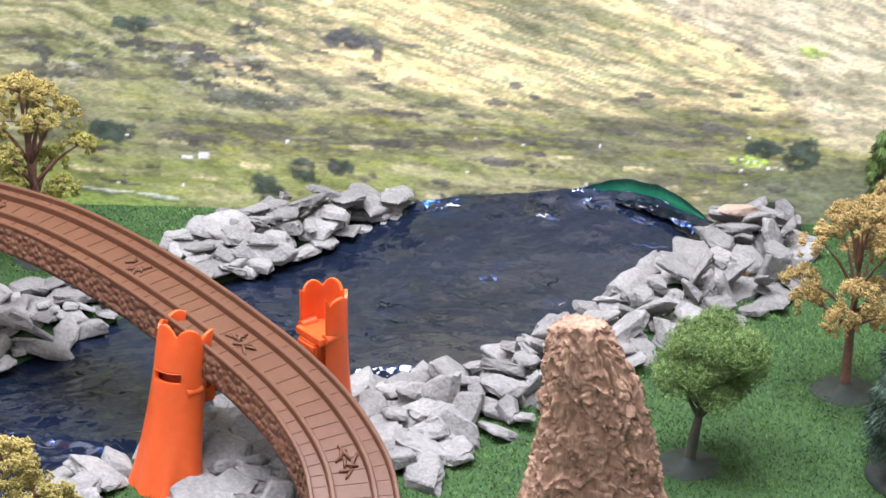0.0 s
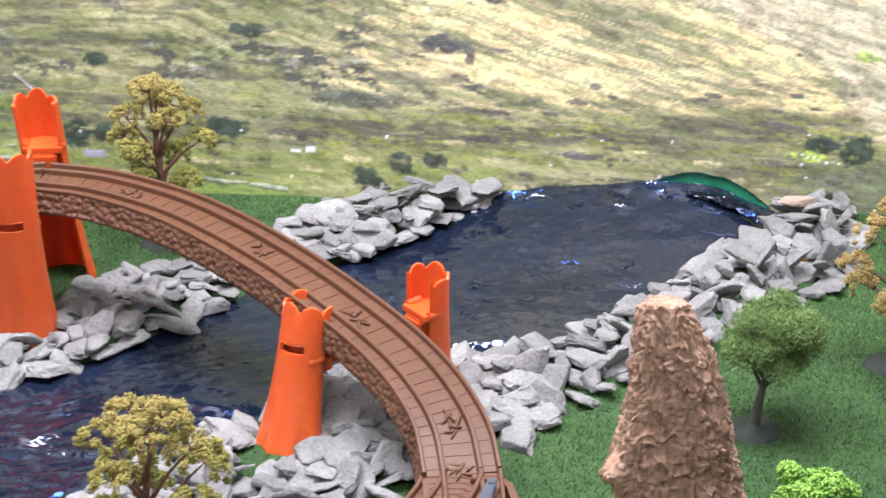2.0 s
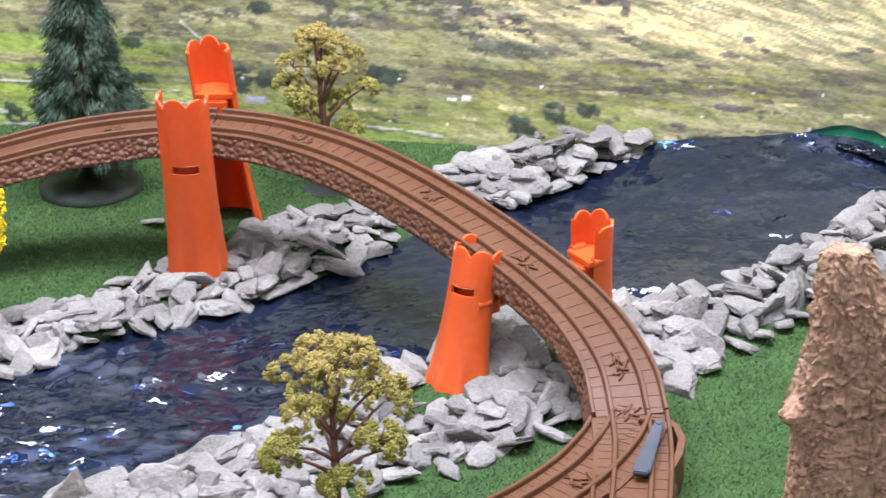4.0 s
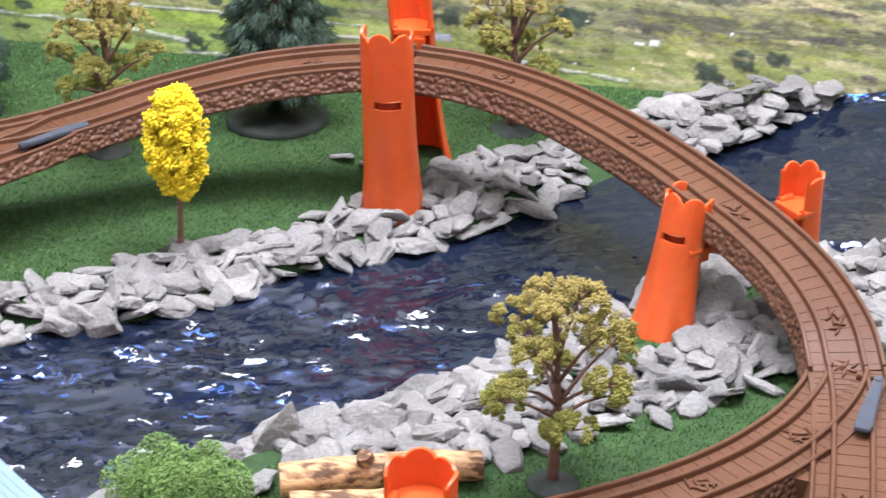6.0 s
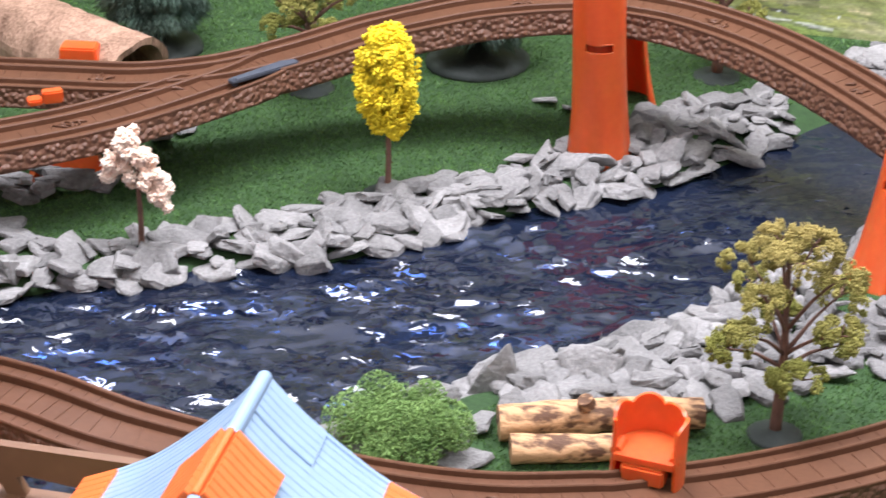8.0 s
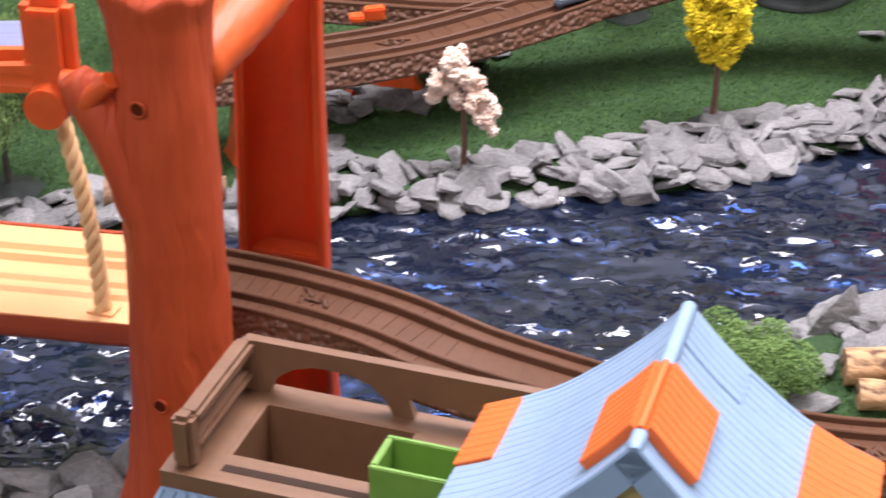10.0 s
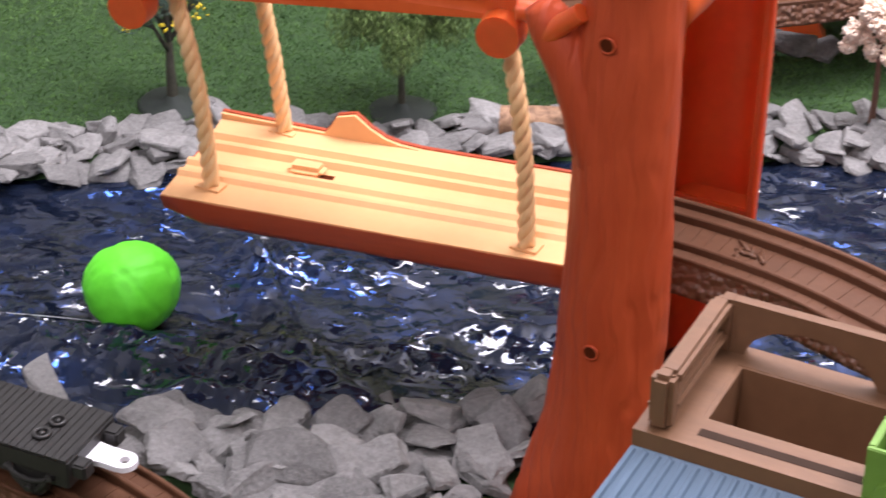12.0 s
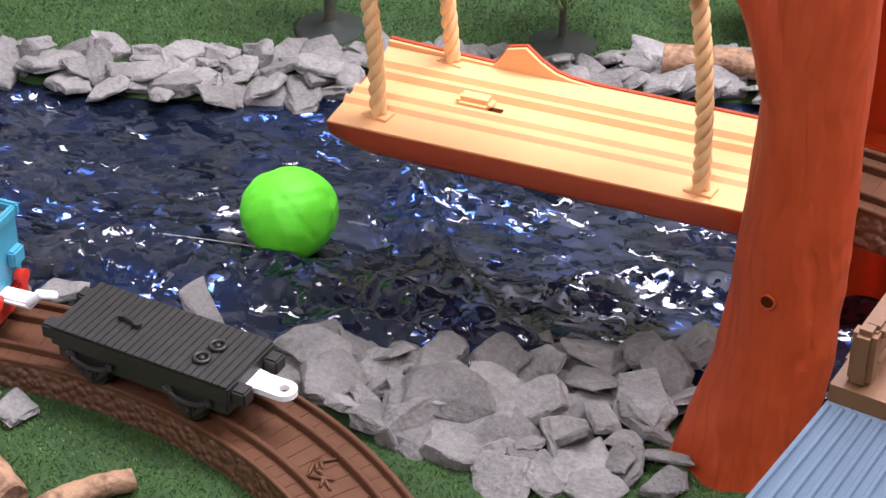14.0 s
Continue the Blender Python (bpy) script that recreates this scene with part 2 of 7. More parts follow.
def sharp_smooth(ob, angle=35):
    me = ob.data
    for p in me.polygons:
        p.use_smooth = True
    me.set_sharp_from_angle(angle=radians(angle))
    return ob


def flat_mesh(name, verts, faces, material, parent=None, label=""):
    me = bpy.data.meshes.new(name)
    me.from_pydata([tuple(v) for v in verts], [], faces)
    me.materials.append(material)
    ob = new(name, me)
    if parent is not None:
        ob.parent = parent
    return tagged(ob, label)


def box(bm, x0, y0, z0, x1, y1, z1, bevel=0.0):
    r = bmesh.ops.create_cube(bm, size=1)
    m = Matrix.Translation(((x0 + x1) / 2, (y0 + y1) / 2, (z0 + z1) / 2)) @ Matrix.Diagonal((x1 - x0, y1 - y0, z1 - z0, 1))
    bmesh.ops.transform(bm, matrix=m, verts=r["verts"])
    if bevel:
        es = {e for v in r["verts"] for e in v.link_edges}
        bmesh.ops.bevel(bm, geom=list(es), offset=bevel, segments=2, affect="EDGES")
    return bm


def tube(bm, pts, radii, seg=10, cap=True):
    """A round limb through points with a radius at each."""
    rings, pts = [], [Vector(p) for p in pts]
    for i, p in enumerate(pts):
        d = (pts[min(i + 1, len(pts) - 1)] - pts[max(i - 1, 0)]).normalized()
        a = d.orthogonal().normalized() if i == 0 else (a - a.dot(d) * d).normalized()
        b = d.cross(a)
        r = radii[i] if hasattr(radii, "__len__") else radii
        rings.append([bm.verts.new(p + r * (math.cos(k * math.tau / seg) * a + math.sin(k * math.tau / seg) * b)) for k in range(seg)])
    for r0, r1 in zip(rings, rings[1:]):
        for k in range(seg):
            bm.faces.new((r0[k], r0[(k + 1) % seg], r1[(k + 1) % seg], r1[k]))
    if cap:
        bm.faces.new(rings[0][::-1])
        bm.faces.new(rings[-1])
    return rings


def spline(pts, n):
    """n points along a Catmull-Rom curve."""
    p = [Vector(q) for q in pts]
    p = [2 * p[0] - p[1], *p, 2 * p[-1] - p[-2]]
    out = []
    for k in range(n):
        u = k / (n - 1) * (len(p) - 3)
        i = min(int(u), len(p) - 4)
        t = u - i
        a, b, c, d = p[i : i + 4]
        out.append(0.5 * (2 * b + (c - a) * t + (2 * a - 5 * b + 4 * c - d) * t * t + (3 * b - a - 3 * c + d) * t**3))
    return out


# ---- ground, water and backdrop ----
FAR_BANK = [(-140, 56), (-120, 62), (-110, 66), (-102, 72), (-90, 79), (-73, 87.5), (-61, 93), (-53, 97.5), (-46.5, 104), (-41, 109), (-34, 113), (-28, 121.5), (-24, 126), (-17, 132), (-11, 138), (-8, 146)]
NEAR_BANK = [(16, 146), (13.5, 138), (11.5, 134), (7.6, 129), (3, 123.5), (-1, 118), (-3, 115.5), (-9, 114.5), (-16.8, 112), (-21.8, 106), (-30, 96.3), (-36.8, 88.8), (-41.8, 84.7), (-50, 75.5), (-59, 65.5), (-71.5, 56), (-77, 51.5), (-84.5, 48.8), (-88, 47.6), (-93, 48.2), (-105, 47), (-140, 38)]
RIVER = np.array(FAR_BANK + NEAR_BANK, float)


def river_depth(x, y):
    """Signed distance in centimetres to the bank, positive inside the river (arrays)."""
    x, y = np.asarray(x, float), np.asarray(y, float)
    inside, dist = np.zeros(x.shape, bool), np.full(x.shape, 1e9)
    for (ax, ay), (bx, by) in zip(RIVER, np.roll(RIVER, -1, 0)):
        cross = (ay > y) != (by > y)
        inside ^= cross & (x < (bx - ax) * (y - ay) / (by - ay + 1e-12) + ax)
        t = np.clip(((x - ax) * (bx - ax) + (y - ay) * (by - ay)) / ((bx - ax) ** 2 + (by - ay) ** 2), 0, 1)
        dist = np.minimum(dist, np.hypot(x - ax - t * (bx - ax), y - ay - t * (by - ay)))
    return np.where(inside, dist, -dist)


def waves(x, y, seed, scale, octaves=4, gain=0.5):
    """Smooth value noise on arrays, about -1 to 1."""
    rng = np.random.RandomState(seed)
    table, out, amp, total = rng.rand(256, 256) * 2 - 1, 0, 1.0, 0
    for o in range(octaves):
        u, v = x / scale * 2**o + 31.7 * o, y / scale * 2**o + 17.3 * o
        i, j = np.floor(u).astype(int), np.floor(v).astype(int)
        f, g = u - i, v - j
        f, g = f * f * (3 - 2 * f), g * g * (3 - 2 * g)
        a, b = table[i % 256, j % 256], table[(i + 1) % 256, j % 256]
        c, d = table[i % 256, (j + 1) % 256], table[(i + 1) % 256, (j + 1) % 256]
        out = out + amp * ((a * (1 - f) + b * f) * (1 - g) + (c * (1 - f) + d * f) * g)
        total, amp = total + amp, amp * gain
    return out / total


def grid_faces(nx, ny):
    i = np.arange((nx - 1) * (ny - 1))
    a = i // (nx - 1) * nx + i % (nx - 1)
    return np.stack([a, a + 1, a + nx + 1, a + nx], 1).tolist()


def sheet(name, xs, ys, height, material, smooth=True, jitter=0.0, within=None):
    gx, gy = np.meshgrid(xs, ys)
    rng = np.random.RandomState(2)
    gx, gy = gx + rng.uniform(-jitter, jitter, gx.shape), gy + rng.uniform(-jitter, jitter, gy.shape)
    gy = np.minimum(gy, 141.0)
    gz = height(gx, gy)
    verts, faces = np.stack([gx, gy, gz], -1).reshape(-1, 3) * CM, np.array(grid_faces(len(xs), len(ys)))
    if within is not None:
        faces = faces[(within(gx, gy).reshape(-1)[faces] > -3.0).any(1)]
        used, faces = np.unique(faces, return_inverse=True)
        verts, faces = verts[used], faces.reshape(-1, 4)
    ob = flat_mesh(name, verts, faces.tolist(), material)
    if smooth:
        ob.data.shade_smooth()
    return ob


def ground_height(x, y):
    d = river_depth(x, y)
    return 0.9 - 1.6 * np.clip((d + 1.5) / 2.5, 0, 1) + 0.12 * waves(x, y, 3, 9)


def crumple(s, c, seed, scale, count=9):
    """Flat facets that meet in straight creases, mostly along the flow."""
    rng = np.random.RandomState(seed)
    out = 0
    for k in range(count):
        a, lam = rng.normal(0, 0.6), rng.uniform(2.2, 7.0) * scale
        q = (c * math.cos(a) - s * math.sin(a)) / lam + rng.rand() + 0.35 * waves(s, c, seed + k, 9 * scale, 2)
        out = out + 0.085 * lam * np.abs(q % 1 * 2 - 1) * np.clip(2 * waves(s * 0.4, c, seed + 30 + k, 6 * scale, 2) + 0.5, 0, 1.3)
    return out


# folds of the film: line of the crest, height, width towards the near bank and away from it
FOLDS = [([(-103.5, 52.5), (-97.7, 53.7), (-93.7, 55.3), (-89.2, 56.0), (-83.7, 56.5), (-79.8, 55.8)], 1.1, 3.4, 0.9), ([(-81.4, 61.2), (-79.4, 64.3), (-76.8, 65.6), (-72, 67.0)], 0.8, 3.2, 0.7), ([(-89.5, 53.1), (-84.7, 53.9), (-80.0, 55.4)], 0.6, 1.8, 0.5), ([(-93.2, 66.6), (-88.1, 61.2), (-81.9, 56.6)], 0.5, 2.4, 0.5), ([(-9.6, 116.4), (-6.5, 117.5), (-3.4, 116.3)], 0.68, 0.95, 1.2)]


def folds(x, y):
    out = np.zeros(np.shape(x))
    wob = 0.5 * waves(x, y, 61, 3.0, 3)
    for line, high, front, rear in FOLDS:
        dist, side = np.full(np.shape(x), 1e9), np.zeros(np.shape(x))
        for (ax, ay), (bx, by) in zip(line, line[1:]):
            t = np.clip(((x - ax) * (bx - ax) + (y - ay) * (by - ay)) / ((bx - ax) ** 2 + (by - ay) ** 2), 0, 1)
            px, py = x - ax - t * (bx - ax), y - ay - t * (by - ay)
            d = np.hypot(px, py)
            near = d < dist
            dist, side = np.where(near, d, dist), np.where(near, py, side)
        q = dist + wob * np.sign(side)
        out = np.maximum(out, high * np.clip(1 - np.abs(q) / np.where(side < 0, front, rear), 0, 1))
    # small cross pleats on the folds
    pleat = np.abs(((x - 0.1 * y + 2.0 * wob) / 1.5) % 1 * 2 - 1)
    return out + 0.16 * pleat * np.clip(out * 3, 0, 1)


def water_height(x, y):
    """Film laid loosely: long folds along the flow, and clusters of sharp creases between calm stretches."""
    bend = 2.5 * waves(x, y, 21, 16, 2)
    s, c = 0.97 * x + 0.25 * y + bend, -0.25 * x + 0.97 * y + bend
    calm = np.clip((y - 104) / 14, 0, 1)
    near = np.clip((70 - y) / 12, 0, 1)
    swell = waves(s * 0.5, c, 5, 8, 2)
    fold = np.clip(1 - np.abs(waves(s * 0.25, c, 6, 4.2, 2, 0.4)) * 2.6, 0, 1) ** 2
    cluster = np.clip(2.6 * waves(s * 0.45, c, 9, 8, 2) + 0.2, 0.0, 1)
    back = np.clip((y - 127.0) / 14, 0, 1)
    crest = np.interp(x, [-14, -10, -7, 0, 5, 7, 9, 11, 13, 15, 17], [0.3, 1.2, 2.0, 2.75, 3.25, 3.3, 3.1, 2.6, 1.6, 0.5, 0.1])
    rim = np.clip((y - 138.6) / 1.2, 0, 1)
    h = 0.14 * swell + (0.14 * near + 0.08) * (1 - 0.8 * calm) * fold
    h = h + (0.24 + 0.1 * near + 0.3 * cluster) * (1 - 0.8 * calm) * crumple(s, c, 100, 0.6)
    h = h + ((0.1 + 0.25 * near) * (0.3 * near + (1 - 0.3 * near) * cluster) * (1 - calm) + 0.4 * rim) * crumple(s, c, 200, 0.36, 7)
    # the film is bunched up along the near bank
    bunch = np.exp(-(((y - 56.6 - 0.27 * (x + 80)) / 3.0) ** 2)) * np.clip((-70 - x) / 5, 0, 1)
    h = h + bunch * (0.3 + 0.35 * crumple(s, c, 300, 0.45, 8))
    return h + folds(x, y) + back**1.25 * crest


tagged(sheet("ground", np.arange(-190, 75, 1.0), np.arange(-30, 141.6, 1.0), ground_height, M_GRASSMAT), "green artificial turf mat laid over the table", "turf", kind="structure")
tagged(sheet("water", np.arange(-122, 18.5, 0.2), np.arange(43, 140.9, 0.2), water_height, M_WATER, smooth=True, jitter=0.06, within=river_depth), "crinkled dark blue plastic film laid as water", "water", kind="structure")


# ---- printed hillside backdrop ----
def backdrop():
    xs = np.concatenate([np.arange(-190, -112, 2.0), np.arange(-112, 36, 0.14), np.arange(36, 75.1, 2.0)])
    zs = np.concatenate([np.arange(0.3, 21, 0.14), np.arange(21, 50, 2.0)])
    gx, gz = np.meshgrid(xs, zs)
    y0 = 141.2 + 0 * gx
    ob = flat_mesh("backdrop", np.stack([gx, y0, gz], -1).reshape(-1, 3) * CM, grid_faces(len(xs), len(zs)), backdrop_material())

    def mix(a, b, k):
        return a + (np.asarray(b) - a) * np.clip(k, 0, 1)[..., None]

    # the slope lies level at its foot and falls to the right higher up
    up = np.clip((gz - 6) / 7, 0, 1)
    wob = 0.6 * waves(gx, gz, 10, 5, 3)
    v, vs = gz + 0.09 * gx + wob, gz + 0.30 * np.maximum(gx + 34, 0) + wob

    def laid(stretch, seed, size, octaves, gain):
        return waves(gx * stretch, v, seed, size, octaves, gain) * (1 - up) + waves(gx * stretch, vs, seed, size, octaves, gain) * up

    strip = laid(0.1, 11, 0.62, 4, 0.76)
    wide = laid(0.3, 12, 4.0, 3, 0.6)
    fine = laid(0.25, 13, 0.5, 2, 0.7)
    rough = waves(gx * 0.55, gz * 1.2, 16, 0.6, 3, 0.75)
    sunny = np.clip((gx + 26) / 24 + 0.25 * wide, 0, 1) * np.clip((gz - 7.5) / 4, 0, 1)
    col = mix(np.array([0.31, 0.325, 0.16]) + 0 * gx[..., None], (0.52, 0.475, 0.28), 0.45 + 1.5 * strip + 0.5 * wide + 0.5 * sunny)
    col = mix(col, (0.84, 0.67, 0.35), sunny * (0.85 + 2.6 * strip) + 0.35 * (strip - 0.35))
    col = mix(col, (0.44, 0.42, 0.22), np.clip((-strip - 0.14) * 6, 0, 0.7) * sunny)
    col = mix(col, (0.31, 0.30, 0.19), np.clip(2.0 * (-wide - 0.2 + 0.6 * fine), 0, 0.6))
    # brown heather lying in level streaks
    heath = waves(gx * 0.13, gz * 1.2, 14, 1.5, 4, 0.65)
    belt = np.exp(-((gz - 7.2) / 1.8) ** 2)
    col = mix(col, (0.17, 0.16, 0.125), np.clip((heath - 0.26 + 0.16 * belt + 0.35 * fine) * 4, 0, 0.62) * (1 - 0.6 * sunny))
    # grey outcrops with pale tops
    rocky = np.clip((waves(gx * 0.5, gz + 0.15 * gx, 17, 2.4, 2) - 0.08 - 0.6 * sunny * np.clip((gx + 12) / 8, 0, 1)) * 5, 0, 1) * np.clip((gz - 6.5) / 3, 0, 1)
    col = mix(col, (0.14, 0.145, 0.135), rocky * np.clip((rough - 0.04) * 8, 0, 0.78))
    col = mix(col, (0.62, 0.58, 0.50), rocky * np.clip((-rough - 0.34) * 9, 0, 0.4))
    mark = waves(gx * 0.35, gz + 0.1 * gx, 22, 0.55, 2, 0.6)
    where = np.clip(0.35 + 1.6 * waves(gx * 0.5, gz, 23, 3.5, 2), 0, 1) * (1 - 0.45 * sunny)
    col = mix(col, (0.17, 0.17, 0.14), np.clip((mark - 0.27) * 7, 0, 0.66) * where)
    # thin brown terraces, close together low on the slope
    terrace = laid(0.12, 31, 0.36, 3, 0.9)
    low = np.clip((12 - gz) / 4, 0.35, 1) * np.clip(0.5 + 1.5 * waves(gx * 0.3, gz, 32, 2.6, 2), 0.1, 1)
    col = mix(col, (0.22, 0.195, 0.13), np.clip((terrace - 0.12) * 4, 0, 0.45) * low)
    col = mix(col, (0.42, 0.42, 0.13), np.clip((-terrace - 0.06) * 4, 0, 0.65) * low)
    # level green meadows at the foot
    foot = np.clip((6.0 + 1.2 * wide - gz) / 1.0, 0, 1) * np.clip((14 - gx) / 8, 0.35, 1)
    field = waves(gx * 0.12, gz, 18, 1.5, 3, 0.6)
    col = mix(col, mix(np.array([0.38, 0.43, 0.15]) + 0 * gx[..., None], (0.50, 0.46, 0.27), 0.6 + 2.6 * field + 0.6 * fine), 0.5 * foot)
    lawn = np.clip((2.6 - 0.04 * (gx + 40) + 0.3 * wide - gz) / 0.5, 0, 1) * np.clip((-23 - gx) / 3, 0, 1)
    col = mix(col, (0.36, 0.46, 0.16), 0.7 * lawn)
    west = np.clip((-42 - gx) / 10, 0, 1)
    for z0, h in ((4.3, 0.55), (8.3, 0.7), (6.3, 0.35)):
        col = mix(col, (0.40, 0.50, 0.14), 0.75 * west * np.clip(1.6 - np.abs(gz - z0 + 0.5 * wide) / h, 0, 1))
    GULLY_Z, GULLY_X = (5, 8.5, 10.8, 12.2, 14.5, 15.8, 17.5, 18, 20), (23, 20.4, 19.1, 18.4, 15, 11.6, 8.3, 6.3, 2)
    # the valley side in haze at the far right
    gully = gx - np.interp(gz, GULLY_Z, GULLY_X)
    far = np.clip(gully / 1.5, 0, 1) * np.clip((gz - 5.5) / 2, 0, 1)
    col = mix(col, mix(np.array([0.50, 0.45, 0.29]) + 0 * gx[..., None], (0.72, 0.62, 0.42), 0.5 + 1.8 * strip), 0.75 * far)
    col = mix(col, (0.24, 0.23, 0.18), np.clip(0.9 - np.abs(gully - 0.4 + 2.0 * fine + 0.8 * wide) / 0.7, 0, 0.4) * np.clip((gz - 7) / 2, 0, 1))
    col = mix(col, (0.27, 0.29, 0.19), 0.7 * np.clip((gx - 14) / 5, 0, 1) * np.clip((6.0 - gz) / 2, 0, 1))
    # patches, trees and bushes: place, half width, half height, colour
    heather, tree, lime = (0.19, 0.175, 0.14), (0.085, 0.115, 0.09), (0.45, 0.55, 0.16)
    spots = [(-23.6, 6.2, 3.2, 0.8, heather), (-19.4, 9.4, 4.0, 0.8, (0.2, 0.21, 0.15)), (-0.3, 5.0, 3.6, 0.4, heather), (-8.7, 8.7, 2.4, 0.3, heather), (13.6, 8.2, 2.4, 0.4, heather), (-8.7, 6.3, 2.6, 0.4, heather), (-27.5, 14.9, 1.5, 0.7, tree), (-12.2, 14.2, 2.2, 1.0, (0.17, 0.18, 0.165)), (-40.1, 12.2, 1.2, 0.8, tree), (-24, 13.3, 2.4, 0.4, heather), (-29.6, 6.8, 2.0, 1.1, tree), (-15.2, 4.0, 1.7, 1.1, tree), (-13.0, 4.3, 1.4, 1.0, tree), (-18.1, 2.3, 1.9, 1.4, tree), (-41.7, 5.8, 1.7, 1.4, tree), (17.8, 6.6, 1.5, 0.9, tree), (20.7, 6.2, 1.9, 1.3, tree), (-61.4, 2.0, 1.7, 1.5, tree), (-39.6, 5.7, 1.5, 1.0, tree), (19.0, 2.0, 2.0, 0.8, tree), (21.0, 14.0, 1.8, 0.6, lime), (17.0, 5.6, 1.6, 0.45, lime), (-64.2, 6.1, 1.8, 0.5, tree), (-10.0, 12.8, 0.5, 1.4, heather), (-3, 1.9, 2.6, 0.8, tree)]
    rng = random.Random(4)
    spots += [(rng.uniform(-110, -44), rng.uniform(0.8, 9), rng.uniform(0.5, 1.5), rng.uniform(0.3, 0.7), tree) for _ in range(26)]
    spots += [(rng.uniform(-42, 22), rng.uniform(2.5, 15), rng.uniform(0.3, 1.1), rng.uniform(0.12, 0.3), heather) for _ in range(40)]
    spots += [(rng.uniform(-42, 16), rng.uniform(1.2, 6.5), rng.uniform(0.5, 2.2), rng.uniform(0.12, 0.35), rng.choice((heather, (0.27, 0.26, 0.15), (0.52, 0.46, 0.27)))) for _ in range(46)]
    lump = waves(gx, gz * 1.1, 15, 0.9, 3, 0.7)
    for bx, bz, w, h, c in spots:
        k = 0.8 - ((gx - bx) / w) ** 2 - ((gz - bz + 0.08 * (gx - bx)) / h) ** 2 + 1.1 * lump
        shade = 1 + 0.7 * np.clip(lump + (gz - bz) / h * 0.25, -0.4, 0.6)
        col = mix(col, np.array(c) * shade[..., None], np.clip(2.2 * k, 0, 0.85))
    # dry-stone walls and a track
    for wx, wz, length, tilt, thick in [(-29.2, 1.95, 9, -0.105, 0.13), (-60, 4.85, 26, -0.02, 0.12), (-85, 3.6, 30, -0.03, 0.13), (-50, 3.5, 10, 0.0, 0.1), (-45.6, 10, 2.0, -0.9, 0.16), (-66, 2.6, 8, -0.12, 0.2), (-58, 1.0, 9, -0.02, 0.13)]:
        k = 1 - np.abs(gz - wz - tilt * (gx - wx) - 0.2 * fine) / thick
        col = mix(col, (0.66, 0.63, 0.56), np.clip(1.5 * k, 0, 0.75) * (np.abs(gx - wx) < length / 2))
        k = 1 - np.abs(gz - wz + 1.6 * thick - tilt * (gx - wx) - 0.2 * fine) / thick
        col = mix(col, (0.16, 0.16, 0.13), np.clip(1.2 * k, 0, 0.5) * (np.abs(gx - wx) < length / 2))
    # a white cottage, a barn, and sheep
    for bx, bz, w, h, c in [(-22.8, 4.95, 0.42, 0.28, (0.92, 0.92, 0.9)), (-40.4, 4.1, 1.0, 0.35, (0.42, 0.42, 0.42)), (-24.0, 4.85, 0.5, 0.12, (0.8, 0.8, 0.78))]:
        k = 1 - np.maximum(np.abs(gx - bx) / w, np.abs(gz - bz) / h)
        col = mix(col, c, 5 * k)
    sheep = [(rng.uniform(-42, 21), rng.uniform(2, 9)) for _ in range(14)] + [(16.4 + 0.5 * k, 5.7 - 0.12 * k + rng.uniform(-0.15, 0.15)) for k in range(7)]
    for bx, bz in sheep:
        k = 1 - ((gx - bx) / 0.16) ** 2 - ((gz - bz) / 0.11) ** 2
        col = mix(col, (0.9, 0.9, 0.82), 2 * k)
    grey = col.mean(-1, keepdims=True)
    col = np.maximum(grey + (1.32 - 0.14 * sunny[..., None]) * (col - grey), 0.01) * (grey / 0.42) ** 0.6
    col = np.clip(col * (1 + 0.4 * fine[..., None]) * np.array([1.1, 1.12, 1.36]), 0.03, 0.96)
    speck = waves(gx * 0.6 + 0.3 * gz, gz + 0.12 * gx, 41, 0.42, 2, 0.8)
    col = col * (1 - np.clip((speck - 0.12) * 1.4, 0, 0.28))[..., None]
    attr = ob.data.color_attributes.new("print", "FLOAT_COLOR", "POINT")
    attr.data.foreach_set("color", np.concatenate([col, np.ones_like(col[..., :1])], -1).reshape(-1).astype(np.float32))
    return tagged(ob, "printed photo backdrop of a sunlit grassy hillside", "backdrop", kind="structure")


def backdrop_material():
    m = bpy.data.materials.new("printed_hillside")
    m.use_nodes = True
    nt = m.node_tree
    b = nt.nodes["Principled BSDF"]
    b.inputs["Roughness"].default_value = 0.6
    at = nt.nodes.new("ShaderNodeAttribute")
    at.attribute_name = "print"
    co = nt.nodes.new("ShaderNodeTexCoord")
    mp = nt.nodes.new("ShaderNodeMapping")
    mp.inputs["Rotation"].default_value = (0, radians(9), 0)
    mp.inputs["Scale"].default_value = (0.45, 1, 1)
    ns = nt.nodes.new("ShaderNodeTexNoise")
    ns.inputs["Scale"].default_value, ns.inputs["Detail"].default_value, ns.inputs["Roughness"].default_value = 520, 3, 0.65
    nt.links.new(co.outputs["Object"], mp.inputs[0])
    nt.links.new(mp.outputs[0], ns.inputs["Vector"])
    rng = nt.nodes.new("ShaderNodeMapRange")
    rng.inputs["From Min"].default_value, rng.inputs["From Max"].default_value = 0.3, 0.7
    rng.inputs["To Min"].default_value, rng.inputs["To Max"].default_value = 0.8, 1.22
    nt.links.new(ns.outputs[0], rng.inputs["Value"])
    hsv = nt.nodes.new("ShaderNodeHueSaturation")
    nt.links.new(rng.outputs[0], hsv.inputs["Value"])
    nt.links.new(at.outputs["Color"], hsv.inputs["Color"])
    nt.links.new(hsv.outputs[0], b.inputs["Base Color"])
    return m


backdrop()


